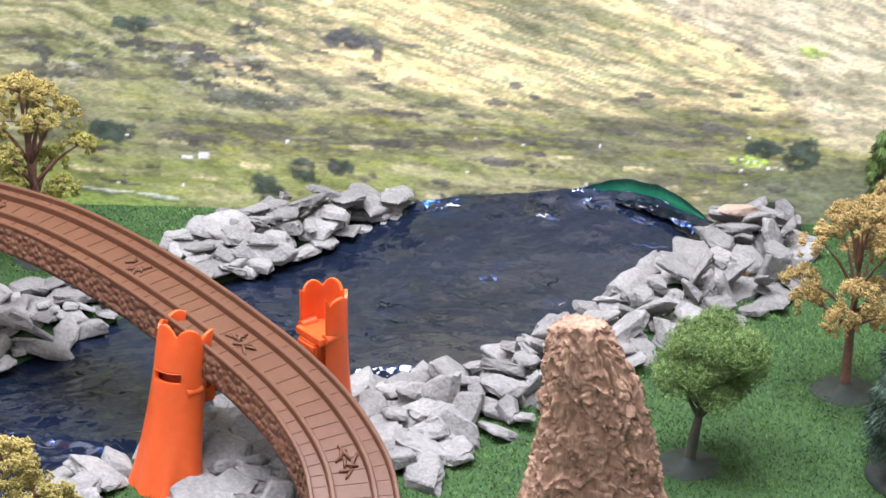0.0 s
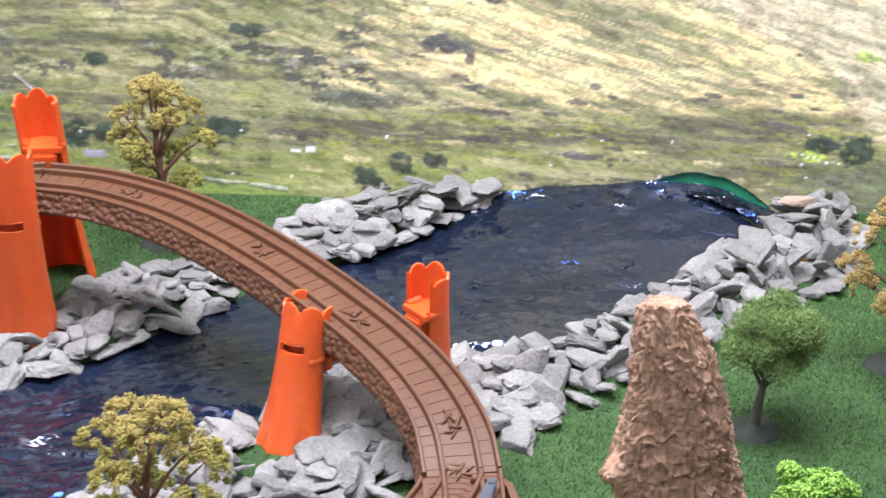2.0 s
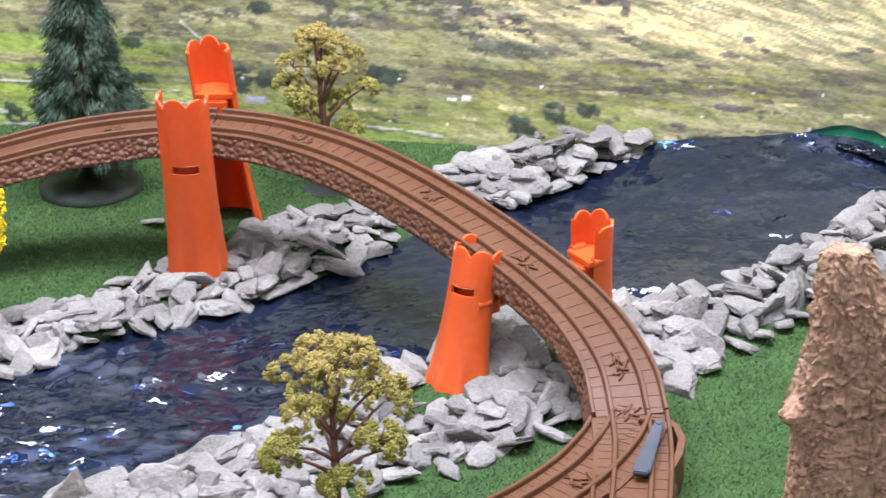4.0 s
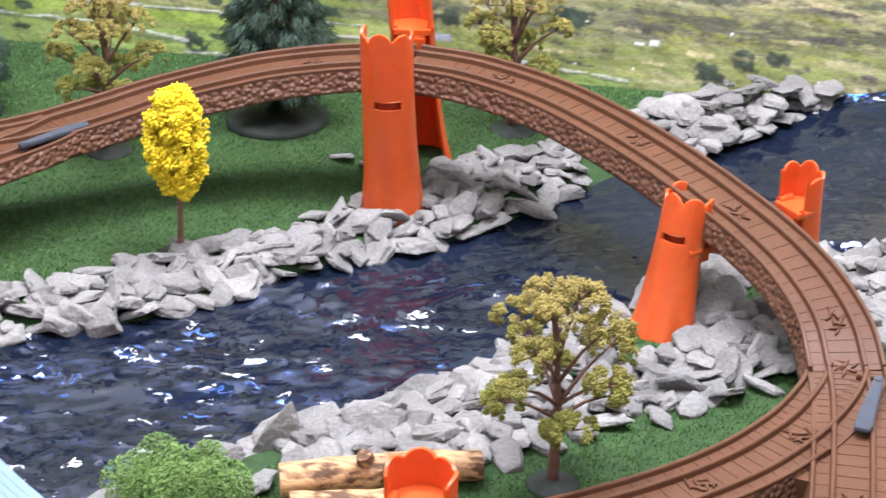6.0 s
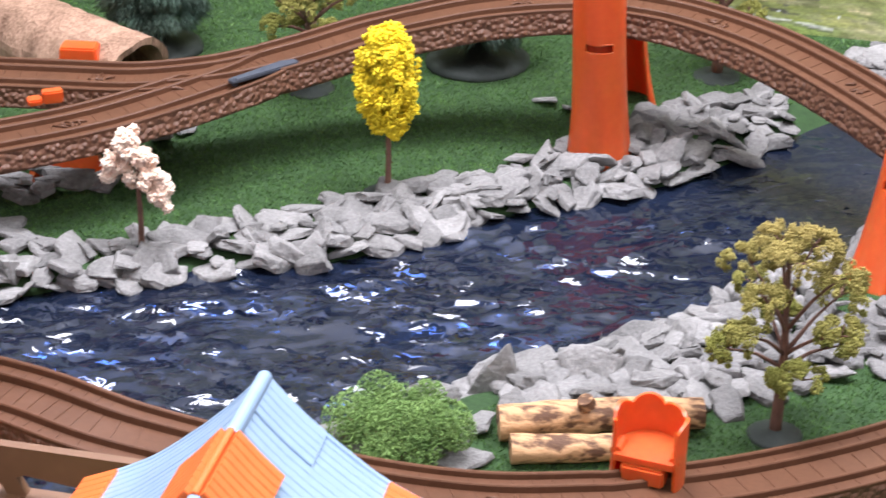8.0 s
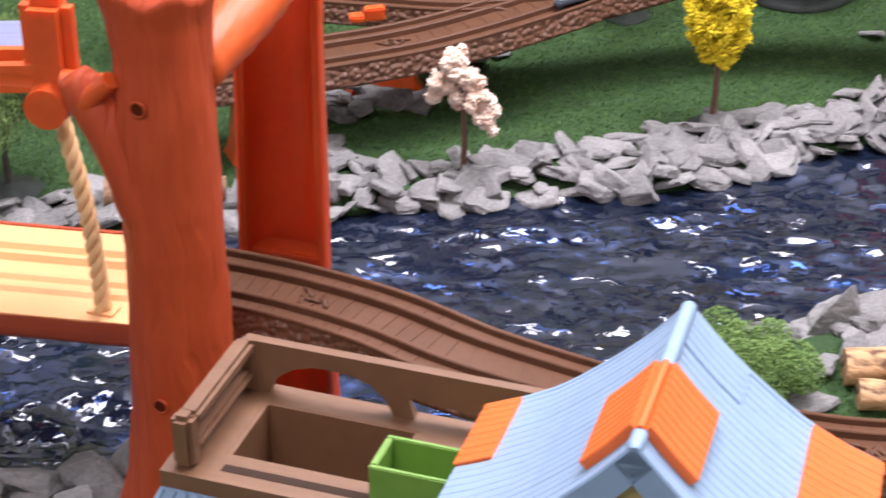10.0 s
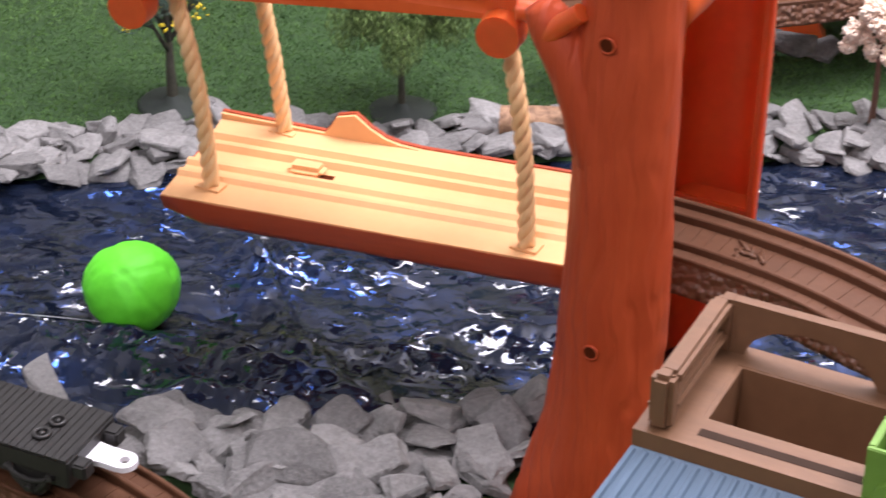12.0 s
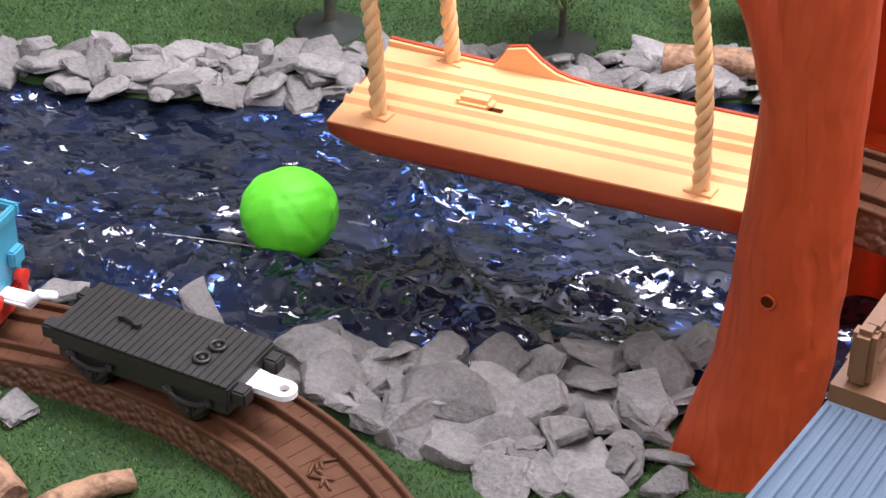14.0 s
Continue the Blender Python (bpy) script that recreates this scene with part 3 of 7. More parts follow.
# ---- room round the table ----
def room():
    bm = box(bmesh.new(), -230, -160, -76, -226, 160, 172)
    tagged(part("wall_west", bm, M_WALL), "plain pale plastered wall", "wall", kind="structure")
    bm = box(bmesh.new(), 126, -160, -76, 130, 160, 172)
    tagged(part("wall_east", bm, M_WALL), "plain pale plastered wall", "wall", kind="structure")
    bm = box(bmesh.new(), -226, 156, -76, 126, 160, 172)
    tagged(part("wall_north", bm, M_WALL), "plain pale plastered wall behind the backdrop", "wall", kind="structure")
    bm = box(bmesh.new(), -226, -160, -76, 126, -156, 172)
    tagged(part("wall_south", bm, M_WALL), "plain pale plastered wall", "wall", kind="structure")
    bm = box(bmesh.new(), -230, -160, 172.4, 130, 160, 178)
    tagged(part("ceiling", bm, M_CEIL), "plain white painted ceiling", "ceiling", kind="structure")
    bm = box(bmesh.new(), -230, -160, -80, 130, 160, -76.4)
    tagged(part("floor", bm, M_TABLE), "plain brown board floor", "floor", kind="structure")


# ---- slate rocks ----
def rock_mesh(rng):
    """One angular cleaved slab of slate, about one unit long."""
    bm = bmesh.new()
    n = rng.choice((4, 5, 5, 6, 6, 7))
    w, h = rng.uniform(0.45, 0.85), rng.uniform(0.10, 0.27)
    step = [rng.uniform(0.6, 1.5) for _ in range(n)]
    a, total = rng.uniform(0, math.tau), sum(step)
    slope = (rng.uniform(-0.16, 0.16), rng.uniform(-0.16, 0.16))
    for s in step:
        a += s / total * math.tau
        r = rng.uniform(0.36, 0.56)
        x, y = r * math.cos(a), r * w * math.sin(a)
        k = rng.uniform(0.72, 0.97)
        dx, dy = rng.uniform(-0.05, 0.05), rng.uniform(-0.05, 0.05)
        lift = slope[0] * x + slope[1] * y
        bm.verts.new((x, y, -h / 2 * rng.uniform(0.5, 1.0)))
        bm.verts.new((x * k + dx, y * k + dy, h / 2 + lift))
        if rng.random() < 0.6:
            bm.verts.new((x * 1.04, y * 1.04, rng.uniform(-0.1, 0.35) * h))
    if rng.random() < 0.5:
        bm.verts.new((rng.uniform(-0.2, 0.2), rng.uniform(-0.2, 0.2) * w, h * rng.uniform(0.55, 0.8)))
    bmesh.ops.convex_hull(bm, input=bm.verts)
    bmesh.ops.delete(bm, geom=[v for v in bm.verts if not v.link_faces], context="VERTS")
    bmesh.ops.dissolve_limit(bm, angle_limit=radians(5), verts=bm.verts, edges=bm.edges)
    bmesh.ops.bevel(bm, geom=list(bm.edges), offset=0.018, segments=1, affect="EDGES")
    bmesh.ops.triangulate(bm, faces=bm.faces)
    # a chipped, uneven skin
    for cut in (0.2, 0.11):
        bmesh.ops.subdivide_edges(bm, edges=[e for e in bm.edges if e.calc_length() > cut], cuts=1)
        bmesh.ops.triangulate(bm, faces=bm.faces)
    seed = rng.uniform(0, 50)
    for v in bm.verts:
        q = Vector((v.co.x * 4 + seed, v.co.y * 4, v.co.z * 5))
        q2 = q * 2.7
        step = math.floor(v.co.z * 22 + seed) * 0.7
        ragged = 0.05 * noise.noise(Vector((v.co.x * 3, v.co.y * 3, step + seed)))
        v.co.x += 0.017 * noise.noise(q) + ragged
        v.co.y += 0.017 * noise.noise(q + Vector((9, 0, 0))) + ragged
        v.co.z += 0.013 * noise.noise(q + Vector((0, 9, 0))) + 0.010 * noise.noise(q2)
    me = bpy.data.meshes.new("slate_rock")
    bm.to_mesh(me)
    bm.free()
    me.materials.append(M_SLATE)
    return me


ROCK_RNG = random.Random(21)
ROCK_MESHES = [rock_mesh(ROCK_RNG) for _ in range(30)]
ROCKS = []

# each bank: water's edge, outer edge, height of the heap
WEST_ROCKS = [(-127, 58.9, -128, 62, 0.9), (-120, 62.6, -121, 65, 0.9), (-114.6, 64.8, -116, 68, 0.9), (-110, 66.7, -111.5, 70.9, 1.0), (-104.5, 69.3, -106.5, 74, 1.0), (-98, 75, -99.5, 78, 0.9), (-90, 78.9, -91, 82.2, 0.9), (-82, 83.2, -83, 87.3, 0.9), (-73, 87.0, -74, 91.2, 1.1)]
FAR_ROCKS = [(-73, 87.5, -74, 91.5, 1.2), (-67, 90, -69.5, 95, 1.5), (-61, 93, -62.5, 99.5, 1.6), (-53, 97.5, -57, 103.5, 1.5), (-46.1, 103.4, -50, 109.6, 1.5), (-40.5, 108.3, -45, 114, 1.9), (-34.0, 112.3, -40, 119.5, 1.9), (-30.0, 117.4, -36.5, 126, 1.7), (-26, 123.5, -29.5, 129.5, 1.4)]
PILE_ROCKS = [(-21, 129.8, -24.5, 133.5, 1.5), (-17, 132, -22, 138, 1.9), (-13, 135.5, -18, 140.3, 2.9), (-10.5, 138.3, -14, 140.5, 3.0), (-7.5, 139.8, -9.5, 140.6, 2.2)]
POND_ROCKS = [(16.5, 140.6, 20.5, 140.8, 2.3), (13.8, 138, 20.9, 136, 2.6), (11.7, 134, 20.6, 131, 2.8), (9.3, 131, 18.8, 127, 2.6), (7, 128.5, 14.5, 123, 2.0), (4, 124.5, 8.5, 118, 1.7), (-0.5, 119, 2.4, 111, 1.7), (-3, 116, 0.2, 108.3, 1.7), (-7, 114.8, -3, 104.5, 1.5), (-11, 114, -5.5, 101.5, 1.4)]
NEAR_ROCKS = [(-16.8, 112, -9.8, 99.3, 1.6), (-20.3, 108, -11.2, 96.8, 1.9), (-22, 105, -14, 92.8, 1.9), (-25, 101.5, -18.5, 89.8, 1.6), (-30, 96.3, -23, 88.3, 1.4), (-33.5, 92, -27.5, 84.2, 1.4), (-36.8, 88.8, -31, 83.6, 1.4), (-39.5, 87, -35, 82.4, 1.4), (-42.3, 84.7, -39.5, 80.8, 1.3), (-50, 75.5, -47, 71, 1.2)]
BAY_ROCKS = [(-73.5, 60.3, -69, 48.8, 1.4), (-78, 56.9, -73, 46.6, 1.3), (-81.5, 54.4, -77, 45.6, 1.2), (-85, 52.4, -82, 46.0, 1.2), (-90, 51.2, -88.5, 47.0, 1.1)]
CLEAR = [(-19.7, 100.8, 3.3), (-39.6, 114.9, 2.2), (-39.0, 125.0, 1.9), (-67.8, 53.9, 3.4), (-11.0, 109.3, 2.0), (-41.6, 81.6, 2.3)]


def put_rock(x, y, z, size, tilt=20.0, flat=1.0, turn=None, lean=None):
    me = ROCK_RNG.choice(ROCK_MESHES)
    tx, ty = lean or (ROCK_RNG.gauss(0, tilt), ROCK_RNG.gauss(0, tilt))
    rot = Euler((radians(tx), radians(ty), ROCK_RNG.uniform(0, math.tau) if turn is None else radians(turn)))
    s = size * CM
    ROCKS.append((me, Matrix.LocRotScale((x * CM, y * CM, z * CM), rot, (s, s, s * flat)), y, z))


def heap_rows(rows, size, cover, tilt, top=0.75, mid=0.0, rise=1.0, inset=0.0):
    """Slabs strewn between the water's edge and the outer edge, low at the rims and higher between."""
    spots = []
    for a, b in zip(rows, rows[1:]):
        area = 0.5 * (math.hypot(b[0] - a[0], b[1] - a[1]) + math.hypot(b[2] - a[2], b[3] - a[3])) * 0.5 * (math.hypot(a[0] - a[2], a[1] - a[3]) + math.hypot(b[0] - b[2], b[1] - b[3]))
        for layer, share in ((0, 1.0), (2, mid), (1, top)):
            want, made, tries = int(area * share / cover + ROCK_RNG.random()), 0, 0
            while made < want and tries < want * 30:
                tries += 1
                u, t = ROCK_RNG.random(), ROCK_RNG.uniform(0.02, 0.98) if layer == 0 else ROCK_RNG.uniform(0.12, 0.85)
                p = [p0 + (p1 - p0) * u for p0, p1 in zip(a, b)]
                p[2], p[3] = p[2] + (p[0] - p[2]) * inset, p[3] + (p[1] - p[3]) * inset
                x, y = p[0] + (p[2] - p[0]) * t, p[1] + (p[3] - p[1]) * t
                near = 1.35 if layer == 0 else 1.5
                if any(math.hypot(x - qx, y - qy) < near * size / 3.2 and ql == layer for qx, qy, ql in spots) or any(math.hypot(x - cx, y - cy) < cr for cx, cy, cr in CLEAR):
                    continue
                spots.append((x, y, layer))
                made += 1
                h = rise * p[4] * math.sin(math.pi * (0.1 + 0.8 * t)) ** 0.8
                s = size * (ROCK_RNG.uniform(0.75, 1.25) if layer == 0 else ROCK_RNG.uniform(0.55, 1.15))
                rest = (0.25 + 0.45 * h, 0.55 + 0.95 * h, 0.4 + 0.7 * h)[layer] + ROCK_RNG.uniform(-0.1, 0.15)
                put_rock(x, y, max(rest, float(ground_height(x, y)) + 0.35), s, tilt * (0.8 if layer == 0 else 1.1))


def pointed_slab():
    bm = bmesh.new()
    for x, y, z in ((-2.0, -0.5, 0), (1.6, -0.6, 0), (1.8, 0.6, 0.2), (-1.8, 0.7, 0), (1.5, -0.4, 2.6), (0.9, 0.1, 4.7), (0.6, -0.2, 4.6), (-1.1, -0.5, 2.3), (-0.9, 0.5, 2.4), (1.5, 0.5, 3.0)):
        bm.verts.new((x, y, z))
    bmesh.ops.convex_hull(bm, input=bm.verts)
    bmesh.ops.bevel(bm, geom=list(bm.edges), offset=0.07, segments=1, affect="EDGES")
    bmesh.ops.triangulate(bm, faces=bm.faces)
    for _ in range(2):
        bmesh.ops.subdivide_edges(bm, edges=[e for e in bm.edges if e.calc_length() > 0.6], cuts=1)
        bmesh.ops.triangulate(bm, faces=bm.faces)
    for v in bm.verts:
        v.co += 0.12 * noise.noise_vector(v.co * 1.1)
    me = bpy.data.meshes.new("slate_rock")
    bm.to_mesh(me)
    bm.free()
    me.materials.append(M_SLATE)
    return me


def place_rocks():
    heap_rows(WEST_ROCKS, 3.8, 2.1, 19, 0.9, rise=0.8)
    heap_rows(FAR_ROCKS[:5], 3.6, 2.4, 21, 0.8, rise=0.62, inset=0.12)
    heap_rows(FAR_ROCKS[4:], 3.2, 1.8, 21, 0.8, rise=0.62, inset=0.12)
    heap_rows(PILE_ROCKS, 3.5, 1.9, 11, 0.8, 0.9)
    heap_rows(POND_ROCKS, 3.8, 2.7, 23)
    heap_rows(NEAR_ROCKS, 3.6, 2.4, 22, 0.85, rise=0.75)
    heap_rows(BAY_ROCKS, 4.0, 4.1, 21, 0.75)
    for k in range(13):
        put_rock(-77.2 + ROCK_RNG.uniform(-2.6, 2.2), 100.4 + ROCK_RNG.uniform(-1.6, 2.2), 1.4 + ROCK_RNG.uniform(-0.2, 0.9), ROCK_RNG.uniform(2.4, 3.6))
    put_rock(-73.9, 100.9, 2.0, 4.0, lean=(62, 8), turn=10)
    put_rock(-72.3, 101.8, 1.5, 3.4, lean=(30, -5), turn=40)
    for x, y, s in [(-70.7, 109.9, 2.6), (-69.6, 111.8, 2.2), (-44.8, 122.8, 2.4), (-43.0, 121.8, 2.2), (-97.8, 38.6, 3.0), (-100.2, 38.4, 2.6), (-75.6, 93.8, 3.6), (-74.4, 92.8, 3.2), (-76.4, 94.9, 3.2), (-72.6, 92.8, 3.0), (-71.2, 93.7, 2.3)]:
        put_rock(x, y, 1.3, s, 14)
    # the pointed slab that stands by the bush, and a few large ones
    ROCKS.append((pointed_slab(), Matrix.LocRotScale((-0.409, 0.836, 0.001), Euler((radians(-4), radians(4), radians(10))), (0.8 * CM, 0.8 * CM, 0.8 * CM)), 86.0, 2))
    for x, y, s in [(-40.6, 75.2, 4.4), (-38.8, 73.4, 3.8), (-36.2, 74.4, 3.2), (-34.0, 74.2, 2.6)]:
        put_rock(x, y, 1.3, s, 8)
    for x, y, s in [(-19.4, 130.2, 3.4), (-17.6, 131.4, 3.2), (-21.6, 128.6, 3.0), (-113.3, 64.5, 3.2), (-110.2, 65.7, 3.6), (-107.6, 67.2, 3.4), (-115.6, 63.6, 3.0)]:
        put_rock(x, y, 1.0, s, 14)
    put_rock(-40.0, 83.6, 1.2, 3.4, lean=(40, 10), turn=20)
    put_rock(-35.6, 85.8, 1.7, 4.6, lean=(50, 4), turn=0)
    put_rock(-80.5, 49.3, 1.9, 5.0, lean=(16, 4), turn=10)
    put_rock(-86.2, 47.6, 1.6, 4.6, lean=(18, -6), turn=60)
    put_rock(-44.8, 108.5, 1.7, 4.4, lean=(20, -8), turn=15)
    put_rock(-20.2, 134.2, 2.6, 4.6, lean=(16, 0), turn=5)
    put_rock(-17.0, 131.8, 1.7, 4.4, lean=(55, 10), turn=10)
    put_rock(-95.6, 49.8, 1.2, 4.4, lean=(8, 10), turn=-35)
    put_rock(-102.3, 46.8, 1.3, 3.9, lean=(12, -6), turn=30)
    put_rock(-104.6, 45.4, 1.0, 3.2, lean=(4, 4), turn=20)


def odd_stones():
    """Stones of other colours among the slate by the pond."""
    tan = mat("salmon_stone", (0.35, 0.25, 0.19), (0.49, 0.37, 0.29), 0.8, 0, 60, 300, 0.6, depth=0.003)
    amber = mat("amber_stone", (0.20, 0.09, 0.025), (0.50, 0.30, 0.13), 0.4, 0, 120, 400, 0.3)
    for x, y, z, size, flat, which, m_, text in ((15.8, 136.6, 3.7, 4.5, 0.5, 4, tan, "pale salmon flat stone lying on the slate heap"), (15.4, 128.0, 2.7, 1.5, 0.9, 9, amber, "small amber brown stone among the slate")):
        me = ROCK_MESHES[which].copy()
        me.materials[0] = m_
        ob = new("stone", me)
        ob.matrix_world = Matrix.LocRotScale((x * CM, y * CM, z * CM), Euler((0.15, 0.1, 0.3)), (size * CM, 0.6 * size * CM, flat * size * CM))
        tagged(ob, text, "stone")


def link_rocks():
    order = sorted(ROCKS, key=lambda r: r[2])
    for me, m, y, z in order[:300]:
        ob = new("slate_rock", me)
        ob.matrix_world = m
        tagged(ob, "angular grey slate rock piled on the river bank", "rock", "slate rocks along the river")
    verts, faces, n = [], [], 0
    for me, m, y, z in order[300:]:
        verts += [m @ v.co for v in me.vertices]
        faces += [tuple(n + i for i in p.vertices) for p in me.polygons]
        n = len(verts)
    if verts:
        ob = flat_mesh("slate_rubble", verts, faces, M_RUBBLE)
        tagged(ob, "grey slate rocks heaped along the far banks", "rocks", kind="stuff")


# ---- toy railway track ----
def track(name, line, label, width=4.8, depth=1.45, marks=(), open_side=0, until=0.0):
    """A piece of moulded track swept along a line of its deck's centre; without a rim on open_side for the share until of its length."""
    length = sum((Vector(b) - Vector(a)).length for a, b in zip(line, line[1:]))
    n = max(8, int(length / 0.8))
    pts = spline(line, n)
    o = Vector((pts[n // 2].x, pts[n // 2].y, 0))
    ob = thing(name, o.x, o.y, 0, label=label, category="toy track", group="toy railway tracks")
    w = width / 2
    frames = []
    for i, p in enumerate(pts):
        d = pts[min(i + 1, n - 1)] - pts[max(i - 1, 0)]
        side = Vector((d.y, -d.x, 0)).normalized()
        frames.append((p - o, side, d.normalized()))
    bed = [(-w + 0.02, -0.5), (-w, 0.28), (-w + 0.05, 0.34), (-w + 0.2, 0.34), (-w + 0.26, 0.28), (-w + 0.3, 0), (-1.3, 0), (-1.26, 0.3), (-1.2, 0.36), (-1.04, 0.36), (-0.98, 0.3), (-0.94, -0.04)]
    bed = bed + [(-u, v) for u, v in bed[::-1]]
    bm = bmesh.new()
    rings = [[bm.verts.new(p + side * u + Vector((0, 0, min(v, 0.0) if u * open_side > w - 0.4 and i < until * n else v))) for u, v in bed] for i, (p, side, _) in enumerate(frames)]
    for a, b in zip(rings, rings[1:]):
        for k in range(len(bed)):
            j = (k + 1) % len(bed)
            bm.faces.new((a[k], a[j], b[j], b[k]))
    bm.faces.new(rings[0][::-1])
    bm.faces.new(rings[-1])
    bmesh.ops.recalc_face_normals(bm, faces=bm.faces)
    sharp_smooth(part("bed", bm, M_TRACK, ob))
    for sgn in (-1, 1):
        bm = bmesh.new()
        m = 8
        fine = spline([f[0] for f in frames], n * 4)
        rows = []
        for i, p in enumerate(fine):
            f = frames[min(i // 4, n - 1)]
            row = []
            for k in range(m + 1):
                t = k / m
                bump = 0.05 * noise.noise(Vector((p.x + o.x, p.y + o.y, t * 2.2 + sgn * 9)) * 2.3) if 0 < k else 0
                row.append(bm.verts.new(p + f[1] * sgn * (w + 0.01 + 0.3 * t + bump) + Vector((0, 0, 0.1 - (depth + 0.1) * t))))
            row.append(bm.verts.new(p + f[1] * sgn * (w - 0.5) + Vector((0, 0, -depth))))
            rows.append(row)
        if sgn == open_side:
            rows = rows[int(until * len(rows)):]
        for a, b in zip(rows, rows[1:]):
            for k in range(m + 1):
                bm.faces.new((a[k], a[k + 1], b[k + 1], b[k]))
        bmesh.ops.recalc_face_normals(bm, faces=bm.faces)
        part("rocky_side", bm, M_TRACKROCK, ob, "rock-textured moulded side", smooth=True)
    tie = bmesh.new()
    box(tie, -0.9, -0.035, -0.05, 0.9, 0.035, 0.0)
    for s in (-1, 1):
        box(tie, s * 1.72 - 0.36, -0.035, -0.03, s * 1.72 + 0.36, 0.035, 0.03)
    tie_me = mesh_of(tie, "tie")
    tie_me.materials.append(M_TRACK)
    count = int(length / 1.05)
    ties = spline([f[0] for f in frames], count * 2 + 1)
    for k in range(1, count * 2, 2):
        p, d = ties[k], (ties[k + 1] - ties[k - 1]).normalized()
        t = new("tie", tie_me)
        t.parent = ob
        side = Vector((d.y, -d.x, 0)).normalized()
        up = side.cross(d).normalized()
        m4 = Matrix((side, d, up)).transposed().to_4x4()
        m4.translation = p * CM
        t.matrix_local = m4
    rng = random.Random(len(line) * 7 + int(length))
    for at in marks:
        i = min(int(at * (n - 1)), n - 2)
        p, side, d = frames[i]
        for k in range(8):
            bm = bmesh.new()
            a = rng.choice((-0.6, 0.5, 0.9, 1.9)) + rng.gauss(0, 0.2)
            c = p + side * rng.uniform(-0.5, 0.5) + d * rng.uniform(-0.7, 0.7)
            run = (side * math.sin(a) + d * math.cos(a)) * rng.uniform(0.25, 0.6)
            rise = Vector((0, 0, 0.01 + 0.006 * k))
            tube(bm, [c - run + rise, c + rise * 1.5, c + run + rise], [0.07, 0.1, 0.06], 8)
            part("twig", bm, M_TRACK, ob, smooth=True)
    return ob


def lever(x, y, z, rz, length=3.6, dip=0.0):
    ob = thing("switch_lever", x, y, z, rz, "flat grey plastic switch lever on the track", "track lever")
    ob.matrix_world = pose(x * CM, y * CM, z * CM, dip, 0, rz)
    bm = bmesh.new()
    pts = [(-0.28, -length / 2), (0.28, -length / 2), (0.55, length / 2 - 0.4), (0.4, length / 2), (-0.4, length / 2), (-0.55, length / 2 - 0.4)]
    lo = [bm.verts.new((u, v, 0)) for u, v in pts]
    f = bm.faces.new(lo)
    r = bmesh.ops.extrude_face_region(bm, geom=[f])
    bmesh.ops.translate(bm, vec=(0, 0, 0.32), verts=[v for v in r["geom"] if isinstance(v, bmesh.types.BMVert)])
    bmesh.ops.recalc_face_normals(bm, faces=bm.faces)
    bmesh.ops.bevel(bm, geom=list(bm.edges), offset=0.07, segments=2, affect="EDGES")
    sharp_smooth(part("blade", bm, M_GREY, ob))
    bm = bmesh.new()
    tube(bm, [(0, -length / 2 + 0.4, -0.2), (0, -length / 2 + 0.4, 0.38)], 0.2, 12)
    part("pivot", bm, M_GREY, ob, smooth=False)
    return ob


def lever_housing():
    """The raised border that holds the switch's lever."""
    ob = thing("lever_housing", -5.4, 90.4, 0.9, 0, "brown moulded box at the side of the switch", "toy track", "toy railway tracks")
    bm = bmesh.new()
    ring = [(-0.1, 2.9), (0.7, 2.2), (1.15, 0.9), (1.0, -0.5), (0.4, -2.2), (0.3, -2.9), (0.0, -2.9), (0.05, -2.0), (0.55, -0.4), (0.7, 0.8), (0.4, 1.9), (-0.2, 2.5)]
    low = [bm.verts.new((x, y, 0)) for x, y in ring]
    top = [bm.verts.new((x, y, 2.72 + 0.15 * y)) for x, y in ring]
    bm.faces.new(top)
    for k in range(len(ring)):
        j = (k + 1) % len(ring)
        bm.faces.new((low[k], low[j], top[j], top[k]))
    bmesh.ops.recalc_face_normals(bm, faces=bm.faces)
    part("wall", bm, M_TRACK, ob)
    bm = bmesh.new()
    box(bm, -1.75, 2.0, 1.9, -0.25, 2.3, 3.35, 0.06)
    part("stop", bm, M_TRACK, ob)
    return ob


BRIDGE = [(-62.5, 110.3, 8.0), (-59.8, 112.3, 8.4), (-56.2, 114.5, 9.2), (-52.4, 116, 10), (-48.6, 117.4, 10.6), (-43.5, 118.8, 11), (-39, 119.1, 11.2), (-34.7, 118.4, 11.1), (-29.5, 116.2, 10.8), (-25.2, 113.3, 10.4), (-20.9, 109.8, 9.8), (-17.6, 106.8, 9.2), (-14, 103.4, 8.3), (-11.4, 100.6, 7.4), (-9.6, 98.2, 6.4), (-8.4, 96, 5.3), (-7.7, 93.2, 4.1)]


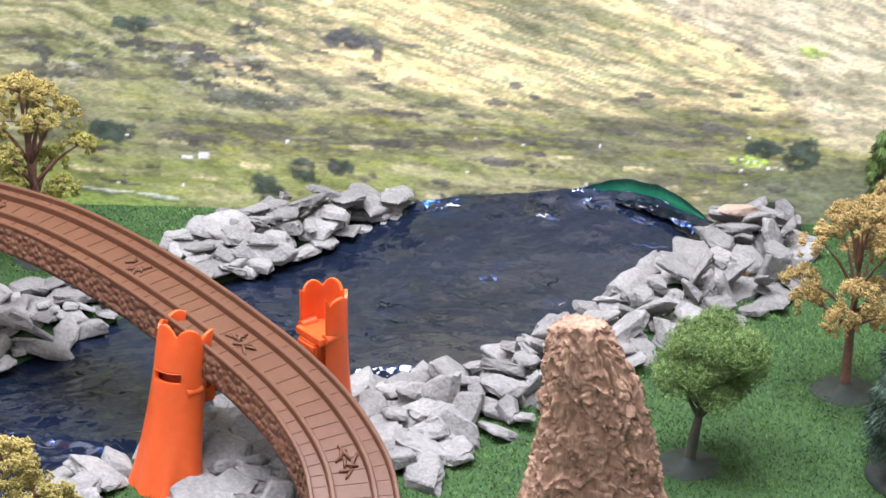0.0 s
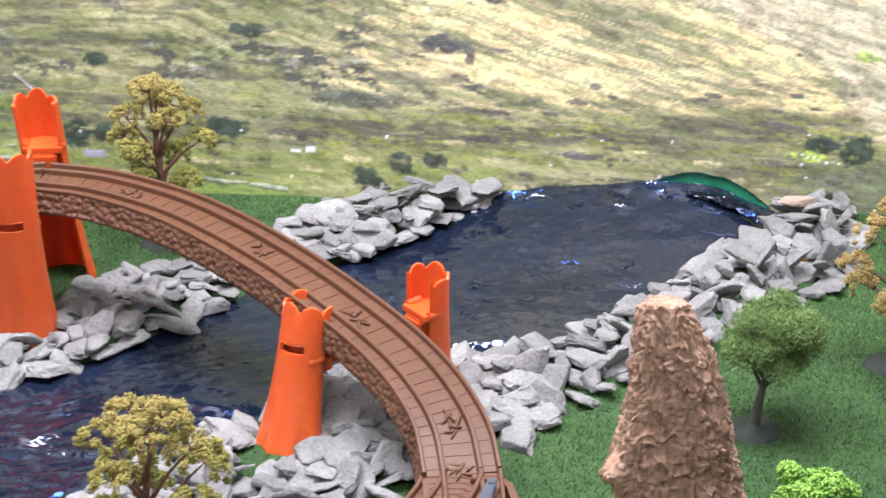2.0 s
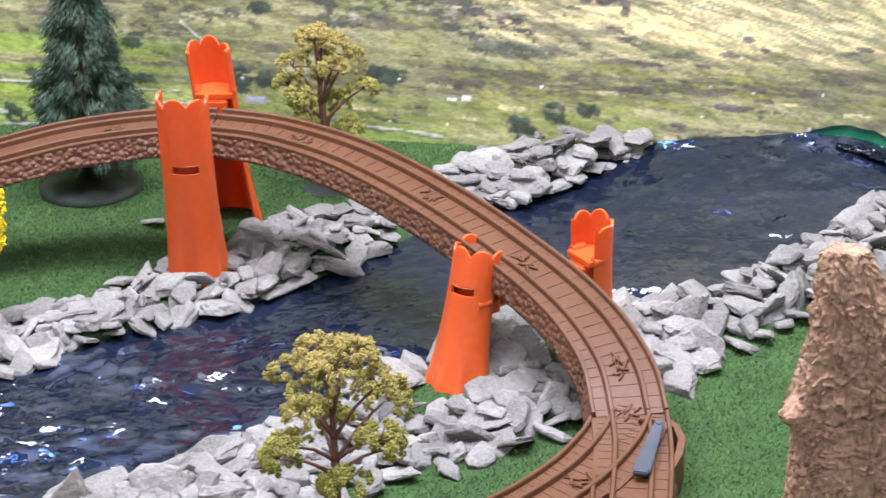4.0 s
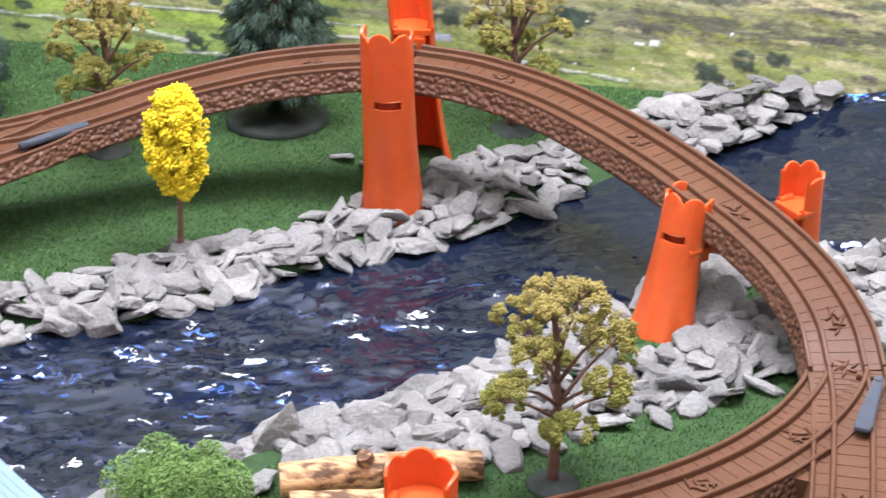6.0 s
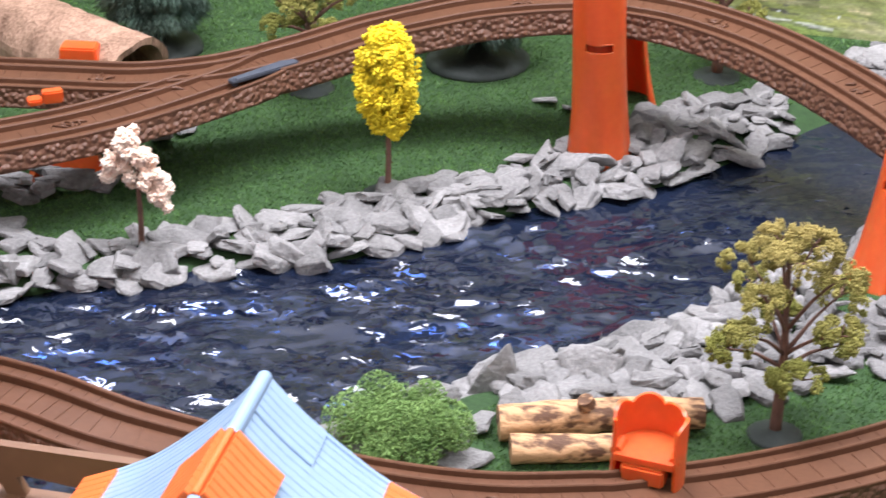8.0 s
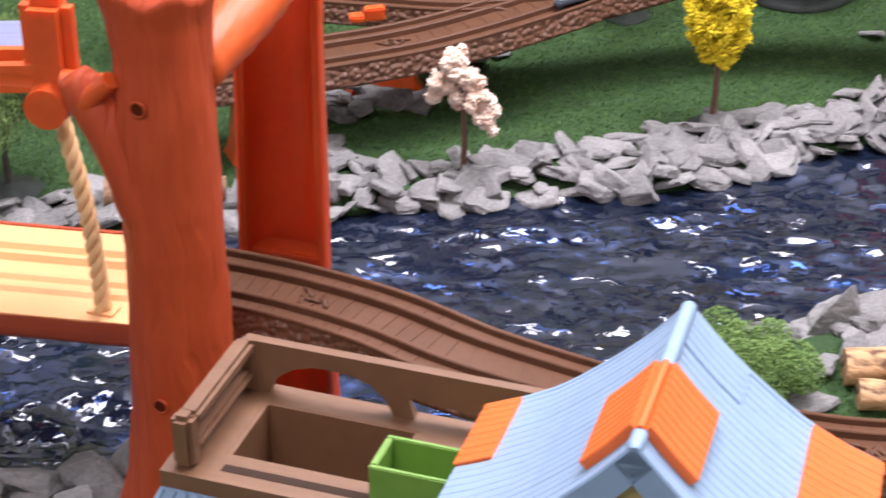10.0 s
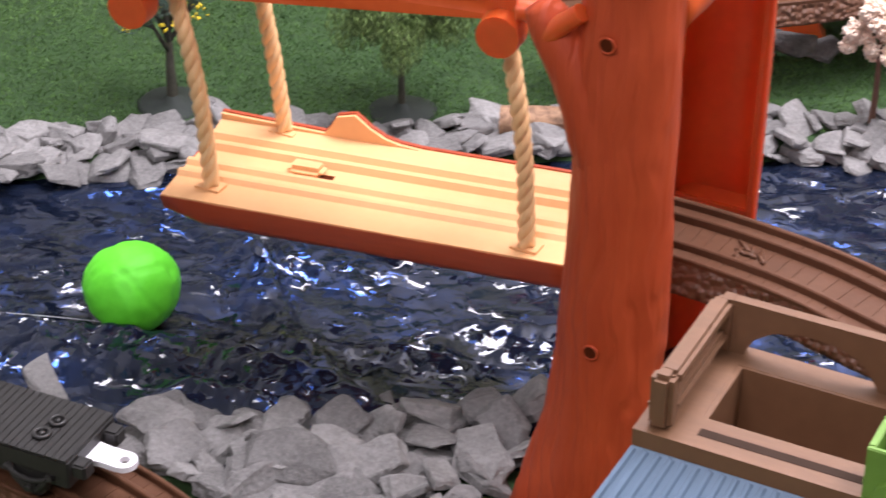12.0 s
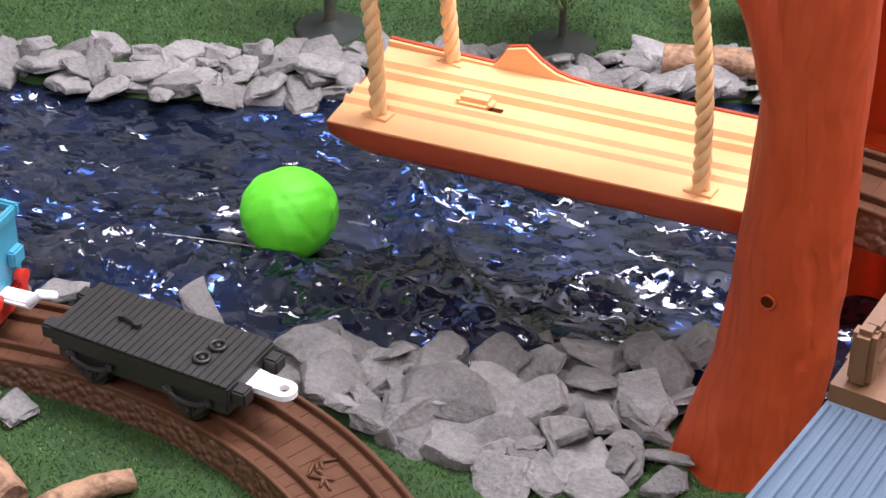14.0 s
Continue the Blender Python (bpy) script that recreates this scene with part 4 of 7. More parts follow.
def railway():
    track("bridge_track", BRIDGE[:7], "brown plastic toy track rising to the bridge tower", marks=(0.75,))
    track("bridge_track", BRIDGE[6:12], "brown plastic toy track arching over the river", marks=(0.3, 0.75))
    track("bridge_track", BRIDGE[11:17], "brown plastic toy track curving down from the bridge", marks=(0.15, 0.8))
    track("switch_track", [(-7.7, 93.2, 4.1), (-7.35, 90, 3.4), (-7.35, 84, 2.9), (-7.6, 76, 2.7), (-8.2, 66, 2.7)], "brown plastic toy switch track on the turf", depth=2.0, marks=(0.02, 0.62), open_side=1, until=0.38)
    track("branch_track", [(-7.6, 93.2, 4.08), (-8.2, 91.2, 3.6), (-9.6, 88.4, 3.2), (-11.3, 85.9, 3.0), (-13.5, 83.3, 2.86), (-16.7, 80.2, 2.88), (-20.8, 76.8, 3.1), (-25.8, 72.7, 3.8), (-31.3, 68.4, 5.0)], "brown plastic toy track branching from the switch", depth=2.0, marks=(0.32, 0.6), open_side=-1, until=0.31)
    track("ramp_track", [(-31.3, 68.4, 5.0), (-37.5, 64.6, 6.6), (-45, 60.8, 9.4), (-53.6, 58.6, 12.0), (-59.2, 59.6, 12.5), (-64, 60.4, 12.5), (-68.5, 60.6, 12.5)], "brown plastic toy track climbing to the hanging bridge", marks=(0.15, 0.78))
    track("switch_track", [(-62.5, 110.3, 8.0), (-64.7, 107.2, 7.7), (-70.6, 100.6, 7.3), (-76.6, 95.8, 7.1), (-85.2, 89.6, 7.0)], "brown plastic toy switch track raised over the turf", depth=1.2, marks=(0.6,), open_side=1, until=0.3)
    track("branch_track", [(-62.5, 110.3, 7.98), (-66.0, 108.3, 7.6), (-71, 106.5, 7.3), (-76.2, 105.8, 7.2), (-83.5, 104.8, 7.2), (-95, 103.7, 7.2)], "brown plastic toy track branching over the turf", depth=1.2, marks=(0.5,), open_side=-1, until=0.29)
    track("curved_track", [(-116, 35, 2.2), (-108, 39.6, 2.2), (-100, 42.3, 2.2), (-93.5, 43.2, 2.2), (-87.2, 42.7, 2.2), (-81.8, 41.0, 2.2), (-77, 38.0, 2.2), (-72.5, 33, 2.2), (-70, 27, 2.2)], "brown plastic curved toy track on the turf", depth=2.0, marks=(0.62, 0.7))
    ob = thing("switch_plate", -10, 86, 0, 0, "brown plastic bed joining the switch's two tracks", "toy track", "toy railway tracks")
    bm = bmesh.new()
    ring = [(-8.6, 88.6, 3.1), (-10.0, 86.4, 2.9), (-11.2, 84.4, 2.78), (-12.0, 83.2, 2.75), (-9.4, 82.6, 2.75), (-8.4, 84, 2.8)]
    top = [bm.verts.new((x + 10, y - 86, z)) for x, y, z in ring]
    low = [bm.verts.new((x + 10, y - 86, 0.9)) for x, y, z in ring]
    bm.faces.new(top)
    for k in range(6):
        bm.faces.new((top[k], top[(k + 1) % 6], low[(k + 1) % 6], low[k]))
    bmesh.ops.recalc_face_normals(bm, faces=bm.faces)
    part("bed", bm, M_TRACK, ob)
    lever(-6.35, 89.7, 3.85, 168, 5.2, -8.4)
    lever_housing()
    lever(-62.2, 107.9, 8.1, -37, 5.6)


railway()


# ---- orange tree-stump towers ----
def shell(bm, profile, arc0, arc1, thick, seg=28, slot=None, jag=None, rows=None):
    """A hollow stump: profile of (height, radius, lean x, lean y), open between arc1 and arc0; slot: (z0, z1, half angle, middle angle)."""
    prof = rows or 26
    z0, z1 = profile[0][0], profile[-1][0]
    zs = [z0 + (z1 - z0) * k / prof for k in range(prof + 1)]
    cols = seg + 1
    out, inn = [], []
    for z in zs:
        pr = [np.interp(z, [p[0] for p in profile], [p[c] for p in profile]) for c in (1, 2, 3)]
        ro, ri = [], []
        for k in range(cols):
            a = radians(arc0 + (arc1 - arc0) * k / seg)
            zz = z
            if jag and z > z1 - 1.2:
                zz = z + (z - z1 + 1.2) / 1.2 * jag(a)
            wob = 1 + 0.02 * math.sin(5 * a + 0.4 * z) + 0.045 * max(0, 1 - (z - z0) / (0.4 * (z1 - z0))) * math.sin(9 * a + 1)
            ro.append(bm.verts.new((pr[1] + pr[0] * wob * math.cos(a), pr[2] + pr[0] * wob * math.sin(a), zz)))
            ri.append(bm.verts.new((pr[1] + (pr[0] - thick) * math.cos(a), pr[2] + (pr[0] - thick) * math.sin(a), zz)))
        out.append(ro)
        inn.append(ri)

    def cut(i, k):
        if not slot:
            return False
        a = arc0 + (arc1 - arc0) * (k + 0.5) / seg
        return slot[0] < (zs[i] + zs[i + 1]) / 2 < slot[1] and abs(a - slot[3]) < slot[2]

    for i in range(prof):
        for k in range(seg):
            if cut(i, k):
                continue
            bm.faces.new((out[i][k], out[i][k + 1], out[i + 1][k + 1], out[i + 1][k]))
            bm.faces.new((inn[i][k + 1], inn[i][k], inn[i + 1][k], inn[i + 1][k + 1]))
    edges = [e for e in bm.edges if e.is_boundary]
    pair = {}
    for ro, ri in zip(out, inn):
        for a, b in zip(ro, ri):
            pair[a] = b
    for e in edges:
        a, b = e.verts
        if a in pair and b in pair:
            bm.faces.new((b, a, pair[a], pair[b]))
    bmesh.ops.recalc_face_normals(bm, faces=bm.faces)
    return bm


def crown_jag(h, dip, width, slope=0.0):
    """Rounded lobes between sharp dips; one dip at the angle given, in degrees."""
    def height(a):
        q = (math.degrees(a) - dip) / width
        lobe = abs(math.sin(math.pi * q)) ** 0.55
        return h * (0.8 + 0.35 * math.sin(1.9 * math.floor(q) + 1)) * lobe - 0.7 * h + slope * math.cos(a)
    return height


def stump_tower(x, y, rz, height, label, slot_z=None, flare=1.0, top_r=1.85, lean=(0, 0), slot_a=270, dip=233, seat=0.0, slope=0.0, jag=0.75):
    ob = thing("stump_tower", x, y, 0, rz, label, "toy tower", "orange stump towers of the bridge")
    prof = []
    for k in range(13):
        t = k / 12
        r = top_r * (0.97 + 0.03 * t + 0.34 * flare * (1 - t) ** 3.2)
        prof.append((height * t, r, lean[0] * t, lean[1] * t))
    bm = bmesh.new()
    slot = (slot_z - 0.3, slot_z + 0.3, 31, slot_a) if slot_z else None
    shell(bm, prof, 150, 390, 0.2, 60, slot, crown_jag(jag, dip, 54, slope), rows=int(height * 5))
    sharp_smooth(part("stump", bm, M_ORANGE, ob), 50)
    if slot_z:
        # a darker red core paints the shade inside the hollow stump
        bm = bmesh.new()
        k = slot_z / height
        tube(bm, [(lean[0] * k, lean[1] * k, slot_z - 1), (lean[0] * k, lean[1] * k, slot_z + 1)], top_r * 0.72, 20)
        part("slot_shade_core", bm, M_SHADERED, ob, "dark red core for the shade inside the slot")
        # a thin lip round the slot
        bm = bmesh.new()
        lip = []
        for dz, half in ((-0.33, 1), (0.33, -1)):
            for j in range(13):
                a = radians(slot_a + half * (-32 + 64 * j / 12))
                r = float(np.interp(slot_z + dz, [p[0] for p in prof], [p[1] for p in prof])) + 0.0
                lip.append((lean[0] * k + r * math.cos(a), lean[1] * k + r * math.sin(a), slot_z + dz))
        tube(bm, lip + lip[:1], 0.03, 6, cap=False)
        part("slot_rim", bm, M_ORANGE, ob, smooth=True)
    # the arm that carries the track
    bm = bmesh.new()
    zb = seat and height - seat or height * 0.56
    t = zb / height
    cx, cy = lean[0] * t, lean[1] * t
    for y0, y1, z0, z1, w in ((0.1, 1.3, -0.6, 0.5, 0.6),) if seat else ((0.1, 1.9, -0.35, 0.75, 0.62), (1.9, 3.4, 0.0, 0.62, 0.5)):
        box(bm, cx - top_r * w, cy + y0, zb + z0, cx + top_r * w, cy + y1, zb + z1, 0.14)
    sharp_smooth(part("bracket", bm, M_ORANGE, ob))
    for sx in (-1, 1):
        bm = bmesh.new()
        tube(bm, [(cx + sx * top_r * 0.78, cy - 0.3, zb + 0.9), (cx + sx * top_r * 0.8, cy + 0.75, zb + 0.9)], [0.34, 0.3], 14)
        sharp_smooth(part("peg", bm, M_ORANGE, ob))
    if seat:
        bm = bmesh.new()
        ring = [(cx + (top_r - 0.12) * math.cos(radians(a)), cy + (top_r - 0.12) * math.sin(radians(a))) for a in range(168, 373, 12)]
        ring += [(cx + top_r * 0.8, cy + 1.1), (cx - top_r * 0.8, cy + 1.1)]
        lo, hi = [[bm.verts.new((u, v, zb + h)) for u, v in ring] for h in (0.55, 0.95)]
        bm.faces.new(hi)
        bm.faces.new(lo[::-1])
        for j in range(len(ring)):
            i = (j + 1) % len(ring)
            bm.faces.new((lo[j], lo[i], hi[i], hi[j]))
        bmesh.ops.recalc_face_normals(bm, faces=bm.faces)
        part("seat", bm, M_ORANGE, ob, "flat ledge inside the stump")
    return ob


def towers():
    stump_tower(-39.6, 114.9, 8, 15.2, "tall orange plastic tree-stump tower with a slot", slot_z=10.15, top_r=1.85, lean=(-0.5, -0.2), flare=0.9, dip=230)
    stump_tower(-39.1, 124.8, 188, 15.4, "tall orange plastic tree-stump tower behind the track", top_r=1.65, lean=(1.2, 1.0), flare=1.5, dip=243, seat=4.4)
    stump_tower(-19.3, 101.9, -49, 9.8, "leaning orange plastic tree-stump tower with a slot", slot_z=7.25, top_r=1.65, lean=(-1.1, 2.5), flare=1.5, slot_a=296, dip=250)
    stump_tower(-11.0, 109.4, 131, 9.5, "short orange plastic tree-stump tower beside the track", top_r=1.5, dip=270, seat=3.4, jag=0.6)
    stump_tower(-30.3, 71.9, 172, 8.1, "short orange plastic tree-stump tower beside the ramp", top_r=1.95, dip=262, seat=3.0, jag=0.5)


towers()
room()
place_rocks()
link_rocks()
odd_stones()


# ---- turf blades ----
def turf():
    rng = np.random.RandomState(8)
    n = 1150000
    x, y = rng.uniform(-138, 34, n), rng.uniform(28, 141, n)
    keep = (river_depth(x, y) < -3.0)
    keep &= (y > 70) | (x < -50) | (x > -20)
    x, y = x[keep], y[keep]
    n = len(x)
    z = ground_height(x, y)
    h, a, lean = rng.uniform(0.1, 0.28, n), rng.uniform(0, math.tau, n), rng.uniform(0.05, 0.28, n)
    b = rng.uniform(0, math.tau, n)
    w = 0.05
    root = np.stack([x, y, z - 0.05], -1)
    side = np.stack([np.cos(a), np.sin(a), 0 * a], -1) * w
    tip = root + np.stack([np.cos(b) * lean, np.sin(b) * lean, h], -1)
    v = np.stack([root - side, root + side, tip], 1).reshape(-1, 3) * CM
    me = bpy.data.meshes.new("turf_blades")
    me.vertices.add(3 * n)
    me.vertices.foreach_set("co", v.ravel().astype(np.float32))
    me.loops.add(3 * n)
    me.loops.foreach_set("vertex_index", np.arange(3 * n, dtype=np.int32))
    me.polygons.add(n)
    me.polygons.foreach_set("loop_start", np.arange(0, 3 * n, 3, dtype=np.int32))
    me.update(calc_edges=True)
    me.materials.append(M_BLADE)
    tagged(new("turf_blades", me), "short green artificial grass blades", "grass", kind="stuff")


turf()

# ---- hanging bridge: trunks, deck, beam, ropes ----
M_ROPE = mat("cream_rope_plastic", (0.74, 0.44, 0.20), (0.82, 0.52, 0.26), 0.45, 0, 40, 200, 0.08)
M_HULL = mat("russet_hull", (0.33, 0.045, 0.014), (0.42, 0.066, 0.02), 0.42, 0, 20, 130, 0.3, stretch=(0.3, 1, 2.5))
M_BEAMTOP = mat("grey_blue_panel", (0.16, 0.17, 0.26), (0.24, 0.25, 0.36), 0.35, 0, 15, 120, 0.05, stretch=(0.3, 4, 4))


def front_trunk():
    ob = thing("tree_trunk_post", -66.6, 54.2, 0, 0, "tall russet plastic tree trunk of the hanging bridge", "toy tree trunk")
    prof = [(-0.2, 3.4, -1.5, -0.4), (1.0, 3.05, -1.3, -0.3), (3, 2.8, -0.95, -0.2), (6, 2.6, -0.35, 0), (10, 2.42, -0.05, 0), (15, 2.32, 0.1, 0), (20, 2.25, 0.15, 0), (24, 2.25, 0.15, 0), (28, 2.1, 0.35, 0), (29.5, 2.25, 0.3, 0), (31, 2.65, 0.25, 0)]
    rings, seg = [], 36
    bm = bmesh.new()
    zs = np.arange(-0.2, 31.01, 0.4)
    for z in zs:
        r, cx, cy = [np.interp(z, [p[0] for p in prof], [p[k] for p in prof]) for k in (1, 2, 3)]
        ring = []
        for k in range(seg):
            a = k * math.tau / seg
            q = Vector((math.cos(a) * 2.2, math.sin(a) * 2.2, z * 0.28))
            rr = r * (1 + 0.03 * math.sin(4 * a + 0.15 * z) + (0.04 * math.sin(7 * a) if z < 2.5 else 0) + 0.06 * math.sin(6 * a + 1) * max(0, (z - 28.5) / 2.5)) + 0.10 * noise.noise(q * 1.3) + 0.05 * noise.noise(q * 4)
            ring.append(bm.verts.new((cx + rr * math.cos(a), cy + rr * math.sin(a), z + (0.35 * math.sin(6 * a + 0.5) * max(0, (z - 29.5) / 1.5)))))
        rings.append(ring)
    for r0, r1 in zip(rings, rings[1:]):
        for k in range(seg):
            bm.faces.new((r0[k], r0[(k + 1) % seg], r1[(k + 1) % seg], r1[k]))
    bm.faces.new(rings[-1])
    bm.faces.new(rings[0][::-1])
    part("trunk", bm, M_RUST, ob, smooth=True)
    bm = bmesh.new()
    tube(bm, spline([(0.6, -0.2, 16.5), (-0.1, -0.6, 20.0), (-1.5, -0.9, 23.6), (-2.9, -1.1, 25.8), (-3.4, -1.15, 26.6)], 16), [1.2 + 0.45 * math.sin(math.pi * min(1, k / 9)) ** 2 if k < 6 else 1.45 - 0.088 * (k - 6) for k in range(16)], 18)
    part("branch", bm, M_RUST, ob, smooth=True)
    bm = bmesh.new()
    tube(bm, [(-2.7, -1.7, 25.5), (-2.1, -1.8, 26.2), (-1.2, -1.9, 27.0)], [0.42, 0.44, 0.4], 14)
    sharp_smooth(part("pin", bm, M_ORANGE, ob, "orange hinge pin"))
    # screw holes: dark discs stand for the shade of a recess
    for z, x, y in ((26.0, 0.15, -2.2), (11.2, 0.1, -2.48)):
        bm = bmesh.new()
        r = bmesh.ops.create_cone(bm, cap_ends=True, segments=20, radius1=0.3, radius2=0.3, depth=0.22)
        bmesh.ops.rotate(bm, matrix=Matrix.Rotation(radians(90), 3, "X"), verts=r["verts"])
        bmesh.ops.translate(bm, vec=(x - 0.05, y, z), verts=r["verts"])
        part("screw_hole", bm, M_HOLESHADE, ob, "dark disc for the shade in a round screw hole")
        bm = bmesh.new()
        tube(bm, [(x - 0.05 + 0.34 * math.cos(a * math.tau / 20), y - 0.09, z + 0.34 * math.sin(a * math.tau / 20)) for a in range(21)], 0.06, 8, cap=False)
        part("hole_rim", bm, M_RUST, ob, smooth=True)
    return ob


def rear_trunk():
    ob = thing("tree_trunk_post", -66.7, 67.0, 0, 0, "tall red-orange hollow plastic trunk behind the track", "toy tree trunk")
    bm = bmesh.new()
    shell(bm, [(0, 2.45, -0.25, 0.3), (2, 2.4, -0.25, 0.2), (8, 2.35, -0.25, 0), (16, 2.25, -0.15, 0), (22, 2.15, 0.05, 0), (26, 2.3, 0, 0), (33, 2.2, 0, 0)], -12, 192, 0.3, 28, rows=40)
    sharp_smooth(part("shell", bm, M_REDWOOD, ob), 50)
    bm = bmesh.new()
    box(bm, -2.2, 0.1, 10.0, 1.7, 1.5, 10.4, 0.1)
    part("shelf", bm, M_REDWOOD, ob)
    for sx in (-1, 1):
        bm = bmesh.new()
        tube(bm, [(sx * 2.3 - 0.25, -0.4, 0.3), (sx * 2.28 - 0.2, -0.45, 10), (sx * 2.12, -0.4, 22), (sx * 2.5, -1.2, 27), (sx * 2.4, -2.4, 30)], [0.25, 0.16, 0.17, 0.25, 0.3], 10)
        part("rib", bm, M_REDWOOD, ob, smooth=True)
    return ob


def cross_log():
    ob = thing("cross_log", -64.9, 58.5, 0, 0, "orange plastic log joining the two trunk posts", "toy log")
    bm = bmesh.new()
    pts = spline([(-0.6, -3.4, 26.6), (0.0, 0.5, 27.3), (0.3, 4.5, 28.3), (-0.4, 8.2, 28.8)], 20)
    tube(bm, pts, [1.35 + 0.05 * math.sin(3 * k) for k in range(20)], 20)
    part("log", bm, M_LOGRED, ob, smooth=True)
    return ob


DECK_ROT = math.degrees(math.atan2(3.2, 20.1))


def hanging_deck():
    ob = thing("hanging_deck", -70.7, 57.7, 0, DECK_ROT, "cream plastic hanging bridge deck with a russet hull", "toy bridge deck")
    L, W, z = 20.4, 7.5, 11.0
    prof = [(0, 0), (1.9, 0), (2.08, 0.24), (2.3, 0.26), (2.5, 0.02), (3.0, 0), (3.18, 0.24), (3.4, 0.26), (3.6, -0.1), (4.9, -0.1), (5.08, 0.24), (5.3, 0.26), (5.5, 0.02), (5.8, 0), (5.98, 0.3), (6.2, 0.32), (6.4, 0.06), (W, 0.25)]
    bm = bmesh.new()
    xs = [-L, -L + 0.4, -L * 0.5, 0.4]
    rows = []
    for x in xs:
        rows.append([bm.verts.new((x, v, z + h)) for v, h in prof] + [bm.verts.new((x, W, z - 0.35)), bm.verts.new((x, 0, z - 0.35))])
    m = len(rows[0])
    for a, b in zip(rows, rows[1:]):
        for k in range(m):
            bm.faces.new((a[k], a[(k + 1) % m], b[(k + 1) % m], b[k]))
    bm.faces.new(rows[0][::-1])
    bm.faces.new(rows[-1])
    bmesh.ops.recalc_face_normals(bm, faces=bm.faces)
    part("deck", bm, M_CREAM, ob)
    # far side board with a raised snag
    side = [(-L, 0.3), (-L + 5.7, 0.1), (-L + 6.0, 0.45), (-L + 6.4, 1.15), (-L + 7.4, 1.4), (-L + 8.2, 0.75), (-L + 9.0, 0.3), (-L + 9.8, 0.1), (-L + 11, 0.0), (0.4, 0.0)]
    for name, y0, y1, m_, up in (("side_board", W, W + 0.2, M_CREAM, 0.25), ("side_edge", W + 0.2, W + 0.42, M_HULL, 0.33)):
        bm = bmesh.new()
        ring = []
        for y in (y0, y1):
            top = [bm.verts.new((x, y, z + h + up)) for x, h in side]
            bot = [bm.verts.new((x, y, z - 0.9)) for x, h in side]
            ring.append((top, bot))
        for (ta, ba), (tb, bb) in ((ring[0], ring[1]),):
            for k in range(len(side) - 1):
                bm.faces.new((ta[k], ta[k + 1], tb[k + 1], tb[k]))
                bm.faces.new((ba[k], ta[k], tb[k], bb[k])) if k == 0 else None
                bm.faces.new((ta[k], ba[k], ba[k + 1], ta[k + 1]))
                bm.faces.new((tb[k + 1], bb[k + 1], bb[k], tb[k]))
        bmesh.ops.recalc_face_normals(bm, faces=bm.faces)
        part(name, bm, m_, ob, "russet rim" if m_ is M_HULL else "")
    # log-shaped hull below
    bm = bmesh.new()
    n, rings = 20, []
    for k in range(n + 1):
        x = -L + (L + 0.4) * k / n
        taper = 1 - 0.35 * max(0, 1 - k / 2.0)
        ring = []
        for j in range(13):
            a = math.pi * j / 12
            yy = W / 2 - (W / 2 + 0.12) * math.cos(a)
            depth = 2.35 * taper * math.sin(a) ** 0.55 + 0.06 * noise.noise(Vector((x * 0.5, a * 4, 0)))
            ring.append(bm.verts.new((x + (0.5 if k == 0 else 0) * math.sin(a), yy, z - 0.02 - depth)))
        rings.append(ring)
    for a, b in zip(rings, rings[1:]):
        for j in range(12):
            bm.faces.new((a[j], a[j + 1], b[j + 1], b[j]))
    bm.faces.new(rings[0])
    bm.faces.new(rings[-1][::-1])
    bmesh.ops.recalc_face_normals(bm, faces=bm.faces)
    part("hull", bm, M_HULL, ob, "russet wood-grained plastic hull", smooth=True)
    bm = bmesh.new()
    box(bm, -L + 5.1, 3.75, z - 0.15, -L + 7.0, 4.85, z + 0.42, 0.24)
    part("catch", bm, M_CREAM, ob)
    # thin dark plate paints the slot's shade; the deck is not cut
    bm = bmesh.new()
    box(bm, -L + 6.8, 3.8, z - 0.13, -L + 7.5, 4.3, z - 0.06)
    part("catch_slot", bm, M_HOLESHADE, ob, "dark plate for the shade in a slot")
    return ob


def rope(x0, y0, z0, x1, y1, z1):
    ob = thing("rope", x0, y0, z0, 0, "twisted cream plastic rope holding the deck", "toy rope", "ropes of the hanging bridge")
    end = Vector((x1 - x0, y1 - y0, z1 - z0))
    n = 90
    pts = [end * (k / n) + Vector((0.25, 0.1, 0)) * math.sin(math.pi * k / n) for k in range(n + 1)]
    for s in range(3):
        bm = bmesh.new()
        strand = []
        for k, p in enumerate(pts):
            a = s * math.tau / 3 + k * end.length / n / 2.3 * math.tau
            strand.append(p + Vector((0.19 * math.cos(a), 0.19 * math.sin(a), 0)))
        tube(bm, strand, 0.25, 8)
        part("strand", bm, M_ROPE, ob, smooth=True)
    bm = bmesh.new()
    box(bm, -0.7, -0.45, -0.1, 0.7, 0.45, 0.04, 0.02)
    part("foot_pad", bm, M_CREAM, ob)
    return ob


